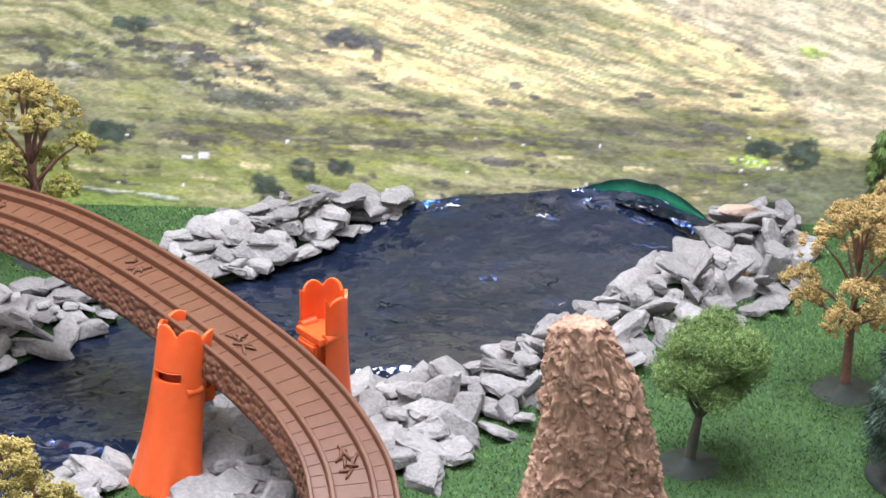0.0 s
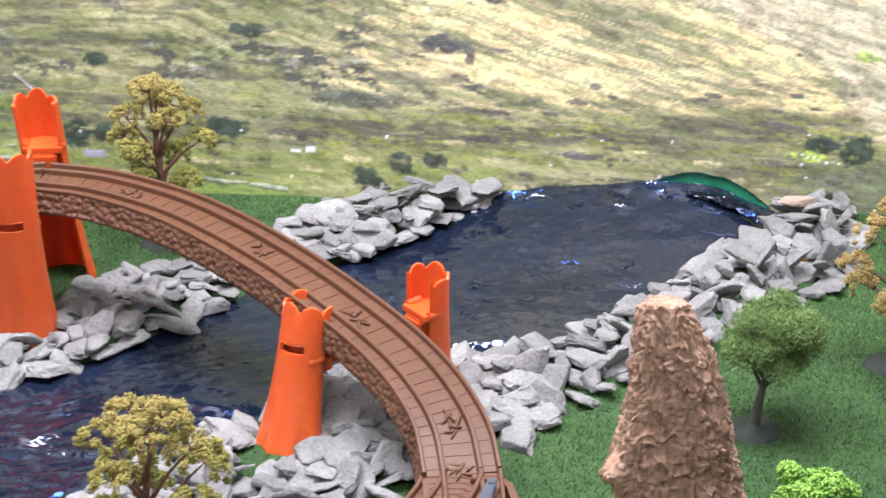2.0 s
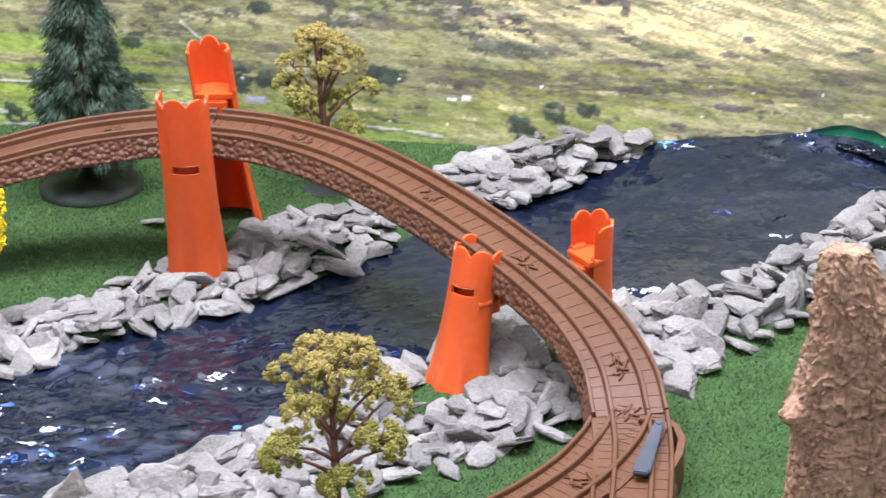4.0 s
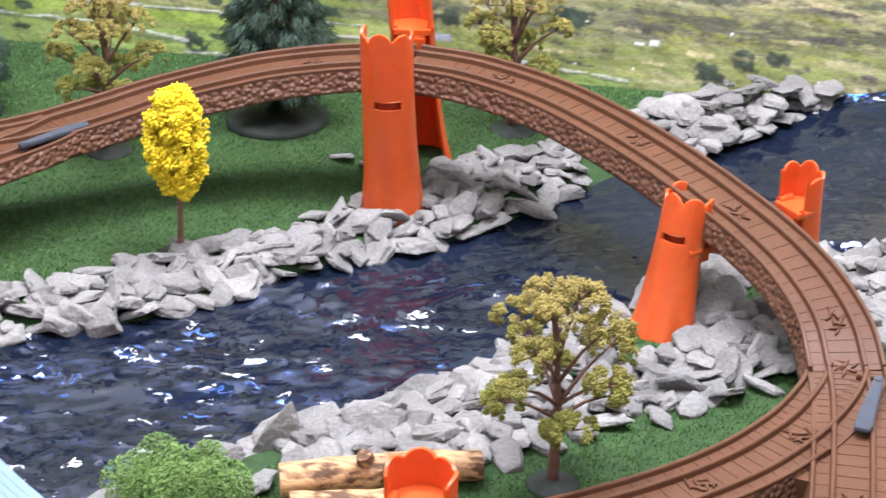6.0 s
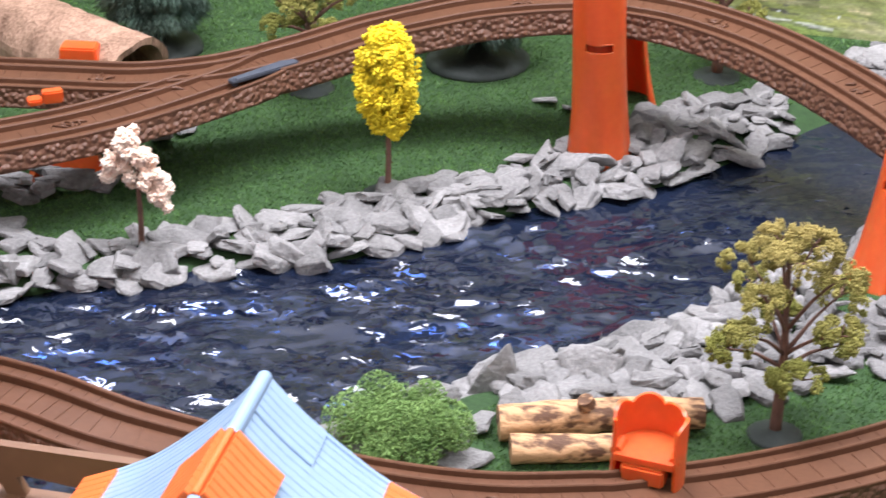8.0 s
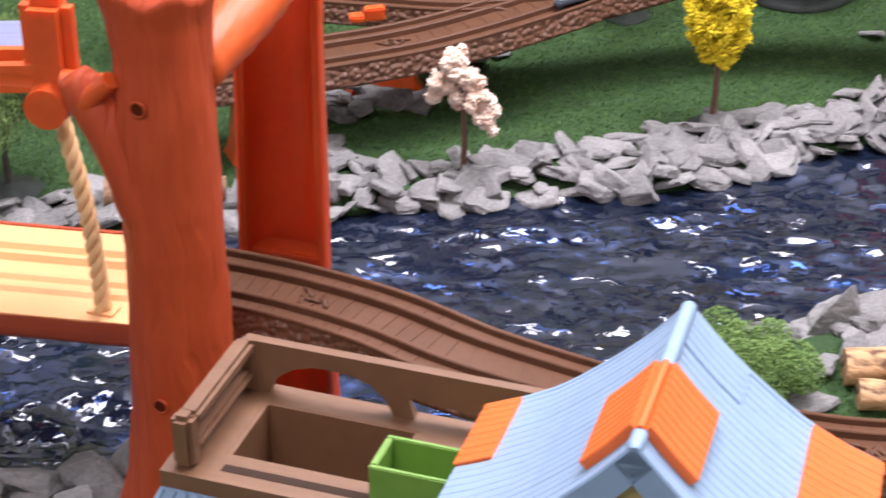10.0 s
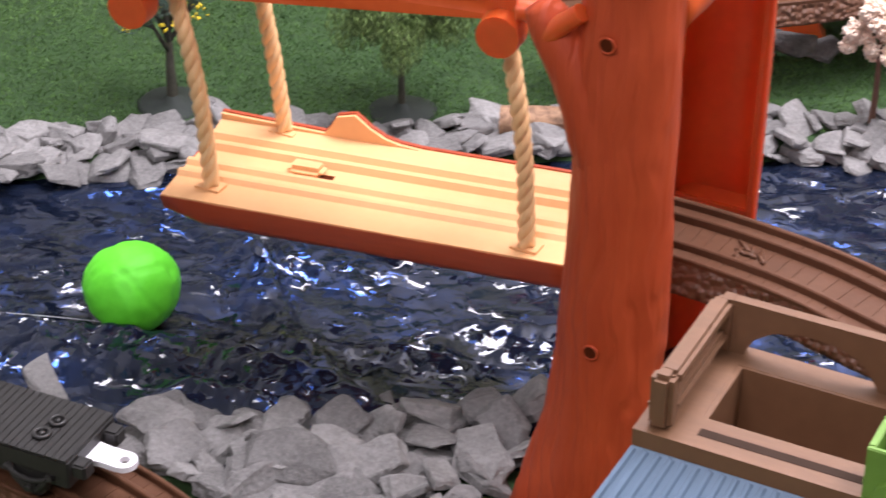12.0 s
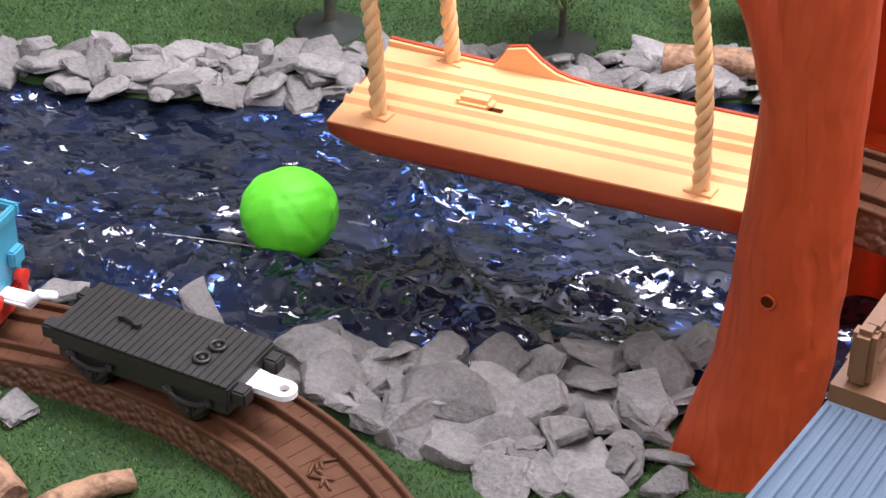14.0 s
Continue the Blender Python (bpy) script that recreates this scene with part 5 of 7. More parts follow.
def upper_beam():
    ob = thing("upper_beam", -74.3, 57.0, 0, DECK_ROT - 1, "orange plastic truss beam over the hanging bridge", "toy beam")
    bm = bmesh.new()

    def zb(x):
        return 23.4 + 0.085 * x

    def slab(bm, x0, x1, y0, y1, lo, hi):
        v = [bm.verts.new((x, y, zb(x) + h)) for x in (x0, x1) for y in (y0, y1) for h in (lo, hi)]
        for f in ((0, 1, 3, 2), (4, 6, 7, 5), (0, 4, 5, 1), (2, 3, 7, 6), (0, 2, 6, 4), (1, 5, 7, 3)):
            bm.faces.new([v[i] for i in f])

    slab(bm, -17.5, 0.5, -0.5, 0.0, 0.0, 1.35)
    part("front_rail", bm, M_BEAM, ob)
    bm = bmesh.new()
    slab(bm, -17.5, 0.5, 0.9, 1.3, 0.3, 1.5)
    part("rear_rail", bm, M_BEAM, ob)
    for k in range(7):
        bm = bmesh.new()
        x = -16.5 + 2.75 * k
        slab(bm, x - 0.45, x + 0.45, 0.0, 0.9, 0.9, 1.4)
        part("rung", bm, M_ORANGE, ob)
    bm = bmesh.new()
    slab(bm, -17.5, 0.0, 1.35, 4.2, 1.2, 1.45)
    part("panel", bm, M_BEAMTOP, ob, "grey blue panel behind the beam")
    for x in (1.0, -16.8):
        bm = bmesh.new()
        box(bm, x - 1.25, -0.75, zb(x) - 0.2, x + 1.15, 0.75, zb(x) + 4.6, 0.5)
        hinge = sharp_smooth(part("hinge_block", bm, M_ORANGE, ob))
        bm = bmesh.new()
        r = bmesh.ops.create_cone(bm, cap_ends=True, segments=32, radius1=1.06, radius2=0.98, depth=1.1)
        bmesh.ops.rotate(bm, matrix=Matrix.Rotation(radians(90), 3, "X"), verts=r["verts"])
        bmesh.ops.translate(bm, vec=(x - 0.05, -1.0, zb(x) - 0.35), verts=r["verts"])
        sharp_smooth(part("hinge_disc", bm, M_ORANGE, hinge))
        bm = bmesh.new()
        r = bmesh.ops.create_cone(bm, cap_ends=True, segments=24, radius1=0.55, radius2=0.5, depth=1.9)
        bmesh.ops.rotate(bm, matrix=Matrix.Rotation(radians(90), 3, "Y"), verts=r["verts"])
        bmesh.ops.translate(bm, vec=(x + 1.7, -1.0, zb(x) + 0.9), verts=r["verts"])
        sharp_smooth(part("hinge_pin", bm, M_ORANGE, hinge))
    return ob


def hanging_bridge():
    front_trunk()
    rear_trunk()
    cross_log()
    hanging_deck()
    rope(-89.0, 56.2, 11.1, -89.7, 55.3, 22.0)
    rope(-88.5, 62.4, 11.2, -90.2, 61.5, 24.5)
    rope(-72.8, 58.3, 11.1, -73.5, 57.3, 22.6)
    upper_beam()


hanging_bridge()

# ---- treehouse platform and house ----
M_DECKBROWN = mat("brown_platform_plastic", (0.142, 0.068, 0.033), (0.178, 0.086, 0.042), 0.45, 0, 20, 140, 0.12, stretch=(1, 4, 1))
M_GROOVESHADE = mat("groove_shade_brown", (0.03, 0.016, 0.009), (0.04, 0.02, 0.012), 0.8, spec=0.2)
M_BLUE = mat("pale_blue_roof_plastic", (0.205, 0.295, 0.41), (0.23, 0.325, 0.45), 0.5, 0, 12, 120, 0.06)
M_ROOFORANGE = mat("orange_roof_plastic", (0.64, 0.115, 0.018), (0.70, 0.138, 0.023), 0.5, 0, 12, 120, 0.06)
M_GREEN = mat("green_crate_plastic", (0.12, 0.24, 0.03), (0.16, 0.3, 0.045), 0.5, 0, 20, 120, 0.06)
M_GABLE = mat("tan_wall_plastic", (0.5, 0.36, 0.14), (0.56, 0.41, 0.17), 0.5, 0, 20, 120, 0.06)


def platform():
    ob = thing("treehouse_platform", -53, 39.4, 0, 0, "brown plastic treehouse platform with a railing", "toy platform")
    z = 20.4
    bm = bmesh.new()
    # floor round a square well
    for x0, y0, x1, y1 in ((-5.5, -3.0, 5.5, -1.4), (-5.6, -1.4, -3.6, 2.1), (-3.6, 2.1, 5.5, 3.3), (-5.6, 2.1, -3.6, 3.3), (2.6, -1.4, 5.5, 2.1)):
        box(bm, x0, y0, z - 0.7, x1, y1, z)
    bmesh.ops.remove_doubles(bm, verts=bm.verts, dist=0.01)
    part("floor_slab", bm, M_DECKBROWN, ob)
    for x0, y0, x1, y1 in ((-3.6, -1.5, -3.4, 2.2), (-3.4, 2.0, 2.6, 2.2), (2.4, -1.3, 2.6, 2.0), (-3.4, -1.5, 2.6, -1.3)):
        part("well_wall", box(bmesh.new(), x0, y0, z - 4.5, x1, y1, z - 0.02), M_DECKBROWN, ob)
    part("well_floor", box(bmesh.new(), -3.6, -1.5, z - 4.7, 2.6, 2.2, z - 4.5), M_DECKBROWN, ob)
    # groove drawn as a dark strip on the floor, its shade in the colour
    bm = bmesh.new()
    box(bm, -3.4, -2.35, z + 0.0, 4.0, -1.95, z + 0.02)
    part("groove", bm, M_GROOVESHADE, ob, "dark strip for the shade of a floor groove")
    for x, y in ((-4.7, -2.3), (-4.4, 2.95)):
        bm = bmesh.new()
        box(bm, x - 0.42, y - 0.42, z - 0.05, x + 0.42, y + 0.42, z + 2.2, 0.2)
        sharp_smooth(part("post", bm, M_DECKBROWN, ob))
    for zz, h in ((z + 1.62, 0.6), (z + 0.62, 0.36)):
        bm = bmesh.new()
        box(bm, -4.98, -2.25, zz, -4.2, 2.85, zz + h, 0.16)
        sharp_smooth(part("side_rail", bm, M_DECKBROWN, ob))
    bm = bmesh.new()
    prof = [(-4.2, 2.2), (8.0, 2.2), (8.0, 1.4), (5.2, 1.4), (4.4, 0.7), (2.1, 0.95), (1.75, 0.8), (2.1, 0.05), (2.1, -0.1), (1.35, -0.1), (1.2, 0.2), (0.9, 0.75), (0.4, 1.18), (-0.3, 1.42), (-1.1, 1.5), (-1.9, 1.46), (-2.7, 1.2), (-3.3, 0.75), (-3.6, 0.2), (-3.7, -0.1), (-4.2, -0.1)]
    lo = [bm.verts.new((x, 2.75, z + h)) for x, h in prof]
    f = bm.faces.new(lo)
    r = bmesh.ops.extrude_face_region(bm, geom=[f])
    bmesh.ops.translate(bm, vec=(0, 0.4, 0), verts=[v for v in r["geom"] if isinstance(v, bmesh.types.BMVert)])
    bmesh.ops.recalc_face_normals(bm, faces=bm.faces)
    part("carved_rail", bm, M_DECKBROWN, ob, "carved railing with an arched brace")
    bm = bmesh.new()
    top = [(-5.5, -3.0), (5.5, -3.0)]
    low = [(-8.0, -6.5), (6.0, -6.5)]
    v = [bm.verts.new((x, y + d, zz)) for d in (0, 0.3) for row, zz in ((top, z - 0.72), (low, z - 5.9)) for x, y in row]
    for f in ((0, 1, 3, 2), (4, 6, 7, 5), (0, 4, 5, 1), (2, 3, 7, 6), (0, 2, 6, 4), (1, 5, 7, 3)):
        bm.faces.new([v[i] for i in f])
    bmesh.ops.recalc_face_normals(bm, faces=bm.faces)
    skirt = part("skirt_roof", bm, M_BLUE, ob, "pale blue ribbed skirt roof below the floor")
    for k in range(24):
        bm = bmesh.new()
        u = k / 23
        tube(bm, [(-5.4 + 10.8 * u, -3.02, z - 0.78), (-7.9 + 13.8 * u, -6.52, z - 5.9)], 0.13, 6)
        part("rib", bm, M_BLUE, skirt)
    bm = bmesh.new()
    box(bm, -4.0, -2.4, 0.5, 4.0, 2.6, z - 4.8)
    part("base_block", bm, M_RUST, ob)
    return ob


def crate():
    ob = thing("green_crate", -48.9, 37.2, 20.4, 0, "open green plastic crate on the platform", "crate")
    part("crate_floor", box(bmesh.new(), -1.5, -1.0, 0, 3.0, 1.0, 0.2), M_GREEN, ob)
    for x0, y0, x1, y1 in ((-1.5, -1.0, 3.0, -0.8), (-1.5, 0.8, 3.0, 1.0), (-1.5, -0.8, -1.25, 0.8), (2.8, -0.8, 3.0, 0.8)):
        part("crate_side", box(bmesh.new(), x0, y0, 0.2, x1, y1, 2.2, 0.04), M_GREEN, ob)
    for x in (-0.6, 1.8):
        bm = bmesh.new()
        r = bmesh.ops.create_cone(bm, cap_ends=True, segments=20, radius1=0.5, radius2=0.45, depth=0.25)
        bmesh.ops.rotate(bm, matrix=Matrix.Rotation(radians(90), 3, "X"), verts=r["verts"])
        bmesh.ops.translate(bm, vec=(x, -1.1, 0.6), verts=r["verts"])
        part("boss", bm, M_GREEN, ob)
    return ob


ROOF_DROP = [(0.0, 0.0), (0.7, 0.85), (1.4, 1.6), (2.2, 2.35), (3.2, 3.2), (4.2, 3.95), (5.4, 4.6), (6.7, 5.15)]


def house():
    """A gabled roof of ribbed boards, steep at the ridge and flatter at the eaves, with an orange saddle over the ridge."""
    ob = thing("treehouse", -40.19, 35.49, 0, 4.0, "pale blue treehouse with an orange patched gable roof", "toy house")
    v0, v1 = -5.3, 4.7

    def zr(v):
        return 29.25 - 0.148 * v

    def at(s, u, v, lift=0.0):
        drop = float(np.interp(u, [p[0] for p in ROOF_DROP], [p[1] for p in ROOF_DROP]))
        k = 0.55 if u > 3.5 else 0.75
        return Vector((s * (u + lift * k), v, zr(v) - drop + lift * 0.75))

    def board(bm, s, u0, u1, va, vb, lo, hi, round_=0.05):
        """A board that follows the roof's curve, with eased long edges."""
        n = max(2, int((u1 - u0) / 0.45) + 1)
        cut = [(va, lo), (va, hi - round_), (va + round_, hi), (vb - round_, hi), (vb, hi - round_), (vb, lo)]
        rows = [[bm.verts.new(at(s, u0 + (u1 - u0) * i / n, v, h)) for v, h in cut] for i in range(n + 1)]
        for a, b in zip(rows, rows[1:]):
            for k in range(6):
                bm.faces.new((a[k], a[(k + 1) % 6], b[(k + 1) % 6], b[k]))
        bm.faces.new(rows[0])
        bm.faces.new(rows[-1][::-1])
        bmesh.ops.recalc_face_normals(bm, faces=bm.faces)

    rng = random.Random(5)
    n = 20
    for s in (-1, 1):
        bm = bmesh.new()
        board(bm, s, 0.0, 6.4, v0 + 0.05, v1 - 0.05, -0.5, 0.0)
        part("roof_slope", bm, M_BLUE, ob)
        for k in range(n):
            va, vb = v0 + (v1 - v0) * k / n + 0.004, v0 + (v1 - v0) * (k + 1) / n - 0.004
            orange = vb > 0.2 if s < 0 else vb > -1.0
            seam = 2.05 if s > 0 and vb > 2.3 else 5.5 if s < 0 else 4.3
            step = 0.16 if s > 0 and vb > 2.3 else 0.1
            pieces = [(0.15, seam, False, step)]
            if seam < 3:
                pieces.append((seam + 0.02, 4.35, False, 0.07))
            edge = 4.35 if s > 0 else 5.5
            pieces.append((edge if not orange else edge - 0.05, 6.7, orange, 0.22 if orange else 0.08))
            for u0, u1, is_orange, lift in pieces:
                bm = bmesh.new()
                board(bm, s, u0, u1, va, vb, -0.02, lift + rng.uniform(-0.006, 0.006), 0.03)
                sharp_smooth(part("roof_plank", bm, M_ROOFORANGE if is_orange else M_BLUE, ob), 40)
    # the rounded ridge, and the orange saddle near the front
    bm = bmesh.new()
    tube(bm, [(0, -0.02, zr(0) + 0.0), (0, v1, zr(v1) + 0.0), (0, v1 + 0.1, zr(v1) - 0.08)], [0.27, 0.27, 0.2], 16)
    sharp_smooth(part("ridge_cap", bm, M_BLUE, ob))
    bm = bmesh.new()
    tube(bm, [(0, v0 - 0.12, zr(v0) - 0.06), (0, v0, zr(v0) - 0.02), (0, -4.48, zr(-4.48) - 0.02)], [0.2, 0.25, 0.25], 16)
    sharp_smooth(part("ridge_cap", bm, M_BLUE, ob))
    w = (0.0 - -4.46) / 9
    for s in (-1, 1):
        for k in range(9):
            bm = bmesh.new()
            board(bm, s, 0.0, 1.45, -4.46 + w * k + 0.006, -4.46 + w * (k + 1) - 0.006, 0.05, 0.42, 0.04)
            sharp_smooth(part("saddle_plank", bm, M_ROOFORANGE, ob), 40)
    bm = bmesh.new()
    tube(bm, [(0, -4.5, zr(-4.5) + 0.2), (0, 0.03, zr(0.0) + 0.2)], 0.13, 12)
    sharp_smooth(part("saddle_ridge", bm, M_ROOFORANGE, ob))
    # boards along both gables, and the walls under them
    for v in (v0, v1):
        for s in (-1, 1):
            bm = bmesh.new()
            board(bm, s, 0.0, 6.6, v - 0.17, v + 0.17, -0.75, 0.14, 0.06)
            sharp_smooth(part("barge_board", bm, M_BLUE, ob), 40)
    for v in (v0 + 0.6, v1 - 0.5):
        bm = bmesh.new()
        for y in (v - 0.1, v + 0.1):
            bm.faces.new([bm.verts.new((x, y, zr(v) - d)) for x, d in ((-5.2, 5.6), (5.2, 5.6), (3.2, 3.9), (0, 0.8), (-3.2, 3.9))])
        part("gable_wall", bm, M_GABLE, ob)
    bm = bmesh.new()
    box(bm, -5.2, v0 + 0.5, 0.6, 5.2, v1 - 0.4, 23.2)
    part("house_wall", bm, M_GABLE, ob)
    return ob


platform()
crate()
house()

# ---- rolling stock ----
M_BLACK = mat("black_wagon_plastic", (0.016, 0.0147, 0.0135), (0.026, 0.024, 0.022), 0.48, 0, 30, 200, 0.08)
M_WHITE = mat("white_coupling_plastic", (0.78, 0.76, 0.8), (0.84, 0.82, 0.86), 0.4, 0, 30, 200, 0.03)
M_TEAL = mat("teal_tender_plastic", (0.05, 0.28, 0.40), (0.07, 0.33, 0.46), 0.35, 0, 30, 200, 0.04)
M_RED = mat("red_buffer_plastic", (0.60, 0.03, 0.015), (0.68, 0.04, 0.02), 0.35, 0, 30, 200, 0.04)
M_COAL = mat("brown_coal_load", (0.03, 0.018, 0.012), (0.12, 0.075, 0.05), 0.35, 0, 200, 500, 1.0)


def wheel(bm, x, y, z, r=0.75):
    q = bmesh.ops.create_cone(bm, cap_ends=True, segments=20, radius1=r, radius2=r * 0.92, depth=0.35)
    bmesh.ops.rotate(bm, matrix=Matrix.Rotation(radians(90), 3, "X"), verts=q["verts"])
    bmesh.ops.translate(bm, vec=(x, y, z), verts=q["verts"])


def wagon(x, y, z, rz):
    """A flat wagon, long along x; z is the rail's top."""
    ob = thing("flat_wagon", x, y, z, rz, "black plastic flat wagon with a planked deck on the track", "toy wagon")
    bm = bmesh.new()
    box(bm, -4.9, -2.0, 1.75, 4.9, 2.0, 2.75, 0.08)
    box(bm, -4.7, -1.8, 1.0, 4.7, 1.8, 1.75, 0.08)
    part("chassis", bm, M_BLACK, ob)
    for k in range(25):
        bm = bmesh.new()
        xx = -4.85 + 0.388 * k
        box(bm, xx, -2.0, 2.73, xx + 0.355, 2.0, 2.84, 0.02)
        part("plank", bm, M_BLACK, ob)
    for xx, yy in ((2.9, 0.35), (2.75, -0.75)):
        bm = bmesh.new()
        tube(bm, [(xx + 0.36 * math.cos(a * math.tau / 20), yy + 0.36 * math.sin(a * math.tau / 20), 2.95) for a in range(21)], 0.1, 8, cap=False)
        q = bmesh.ops.create_cone(bm, cap_ends=True, segments=12, radius1=0.16, radius2=0.13, depth=0.14)
        bmesh.ops.translate(bm, vec=(xx, yy, 2.95), verts=q["verts"])
        part("stud_ring", bm, M_BLACK, ob, smooth=True)
    bm = bmesh.new()
    tube(bm, [(-2.2, 0.05, 3.02), (-1.2, -0.15, 3.02)], 0.11, 8)
    for xx, yy in ((-2.2, 0.05), (-1.2, -0.15)):
        q = bmesh.ops.create_cone(bm, cap_ends=True, segments=12, radius1=0.2, radius2=0.2, depth=0.26)
        bmesh.ops.translate(bm, vec=(xx, yy, 2.98), verts=q["verts"])
    part("cleat", bm, M_BLACK, ob)
    for sx in (-1, 1):
        for sy in (-1, 1):
            bm = bmesh.new()
            box(bm, sx * 5.25 - 0.38, sy * 1.35 - 0.42, 1.75, sx * 5.25 + 0.38, sy * 1.35 + 0.42, 2.55, 0.1)
            part("buffer", bm, M_BLACK, ob)
            bm = bmesh.new()
            wheel(bm, sx * 2.7, sy * 1.6, 0.75)
            part("wheel", bm, M_BLACK, ob)
            bm = bmesh.new()
            c = sx * 2.7
            box(bm, c - 0.34, sy * 2.02 - 0.2, 0.45, c + 0.34, sy * 2.02 + 0.2, 1.2, 0.12)
            for t in (-1, 1):
                tube(bm, [(c + t * 1.15, sy * 1.95, 1.75), (c + t * 0.75, sy * 2.02, 1.15), (c + t * 0.3, sy * 2.0, 0.6)], [0.16, 0.19, 0.14], 8)
                tube(bm, [(c + t * 1.3, sy * 2.0, 1.62), (c + t * 1.05, sy * 2.05, 1.5)], 0.17, 8)
            tube(bm, [(c - 1.0, sy * 2.08, 1.5), (c - 0.5, sy * 2.12, 1.3), (c, sy * 2.12, 1.24), (c + 0.5, sy * 2.12, 1.3), (c + 1.0, sy * 2.08, 1.5)], 0.13, 8)
            tube(bm, [(c, sy * 1.9, 0.82), (c, sy * 2.34, 0.82)], [0.2, 0.16], 10)
            part("axle_box", bm, M_BLACK, ob)
    bm = bmesh.new()
    hook = [(4.6, 0.75), (5.6, 0.6), (6.6, 0.62)] + [(6.6 + 0.62 * math.sin(a), 0.62 * math.cos(a)) for a in np.linspace(0.2, math.pi - 0.2, 9)] + [(6.6, -0.62), (5.6, -0.6), (4.6, -0.75)]
    holes = [(6.62 + 0.26 * math.cos(a), 0.26 * math.sin(a)) for a in np.linspace(0, math.tau, 13)[:-1]]
    outer = [[bm.verts.new((u, v, zz)) for u, v in hook] for zz in (1.8, 2.1)]
    for k in range(len(hook)):
        j = (k + 1) % len(hook)
        bm.faces.new((outer[0][k], outer[0][j], outer[1][j], outer[1][k]))
    inner = [[bm.verts.new((u, v, zz)) for u, v in holes] for zz in (1.8, 2.1)]
    for k in range(12):
        j = (k + 1) % 12
        bm.faces.new((inner[1][k], inner[1][j], inner[0][j], inner[0][k]))
    for lay in (0, 1):
        edges = []
        for ring in (outer[lay], inner[lay]):
            for k in range(len(ring)):
                e = bm.edges.get((ring[k], ring[(k + 1) % len(ring)]))
                edges.append(e)
        bmesh.ops.triangle_fill(bm, use_beauty=True, use_dissolve=False, edges=edges)
    bmesh.ops.recalc_face_normals(bm, faces=bm.faces)
    part("coupling", bm, M_WHITE, ob, "white plastic coupling loop")
    return ob


def tender(x, y, z, rz):
    ob = thing("coal_tender", x, y, z, rz, "teal plastic tender with a brown coal load", "toy tender")
    bm = bmesh.new()
    box(bm, -7, -2.0, 1.8, 0, 2.0, 5.4, 0.15)
    part("body", bm, M_TEAL, ob)
    for x0, y0, x1, y1 in ((-7, -2.15, 0.15, -1.8), (-7, 1.8, 0.15, 2.15), (-0.2, -1.8, 0.15, 1.8)):
        bm = bmesh.new()
        box(bm, x0, y0, 5.3, x1, y1, 5.95, 0.1)
        part("rim", bm, M_TEAL, ob)
    bm = bmesh.new()
    n = 22
    vs = [[bm.verts.new((-6.9 + 6.6 * i / n, -1.75 + 3.5 * j / n, 5.45 + 0.35 * noise.noise(Vector((i, j, 3)) * 0.9))) for j in range(n + 1)] for i in range(n + 1)]
    for i in range(n):
        for j in range(n):
            bm.faces.new((vs[i][j], vs[i + 1][j], vs[i + 1][j + 1], vs[i][j + 1]))
    part("coal", bm, M_COAL, ob, "brown lumpy coal load")
    bm = bmesh.new()
    box(bm, -7, -2.0, 0.6, 0.2, 2.0, 1.8, 0.1)
    part("chassis", bm, M_RED, ob, "red chassis")
    for sy in (-1, 1):
        bm = bmesh.new()
        tube(bm, [(0.1, sy * 1.2, 2.3), (0.6, sy * 1.2, 2.3)], [0.3, 0.42], 14)
        part("buffer", bm, M_RED, ob)
        bm = bmesh.new()
        box(bm, 0.0, sy * 1.2 - 0.5, 3.0, 0.45, sy * 1.2 + 0.5, 3.9, 0.1)
        part("lamp_box", bm, M_TEAL, ob)
        bm = bmesh.new()
        wheel(bm, -2, sy * 1.5, 0.75)
        part("wheel", bm, M_RED, ob)
    bm = bmesh.new()
    box(bm, -0.2, -0.55, 1.75, 1.9, 0.55, 2.1, 0.12)
    tube(bm, [(1.7, -0.4, 2.1), (2.4, -0.3, 2.7), (2.9, 0.0, 2.6), (2.4, 0.3, 2.3), (1.7, 0.4, 2.1)], 0.22, 10)
    part("coupling", bm, M_WHITE, ob, "white plastic hook")
    return ob


wagon(-92.2, 42.55, 2.45, 3.0)
tender(-101.4, 42.0, 2.45, 10)

# ---- ball ----
M_DOUGH = mat("green_modelling_dough", (0.10, 0.66, 0.02), (0.13, 0.74, 0.03), 0.6, 0, 40, 300, 0.12)


def ball():
    ob = thing("dough_ball", -95.4, 57.4, 0, 0, "bright green modelling-dough ball floating on the film", "ball")
    bm = bmesh.new()
    bmesh.ops.create_icosphere(bm, subdivisions=5, radius=2.6)
    rng = random.Random(3)
    cuts = []
    for k in range(9):
        n = Vector((rng.uniform(-1, 1), rng.uniform(-1, 1), rng.uniform(-1, 1))).normalized()
        m = Vector((rng.uniform(-1, 1), rng.uniform(-1, 0.2), rng.uniform(-1, 1))).normalized()
        cuts.append((n, rng.uniform(-0.3, 0.5), m))
    for v in bm.verts:
        d = v.co.normalized()
        dent = 0.10 * noise.noise(d * 1.6) + 0.05 * noise.noise(d * 4)
        for n, off, m in cuts:
            if d.dot(m) > 0.55:
                q = d.dot(n) - off + 0.08 * noise.noise(d * 3)
                dent -= 0.075 * math.exp(-(q / 0.03) ** 2) * min(1, (d.dot(m) - 0.55) * 4)
        v.co = d * (2.6 + 1.15 * dent)
        v.co.z = v.co.z * 0.94 + 2.4
    part("dough", bm, M_DOUGH, ob, smooth=True)
    return ob


ball()

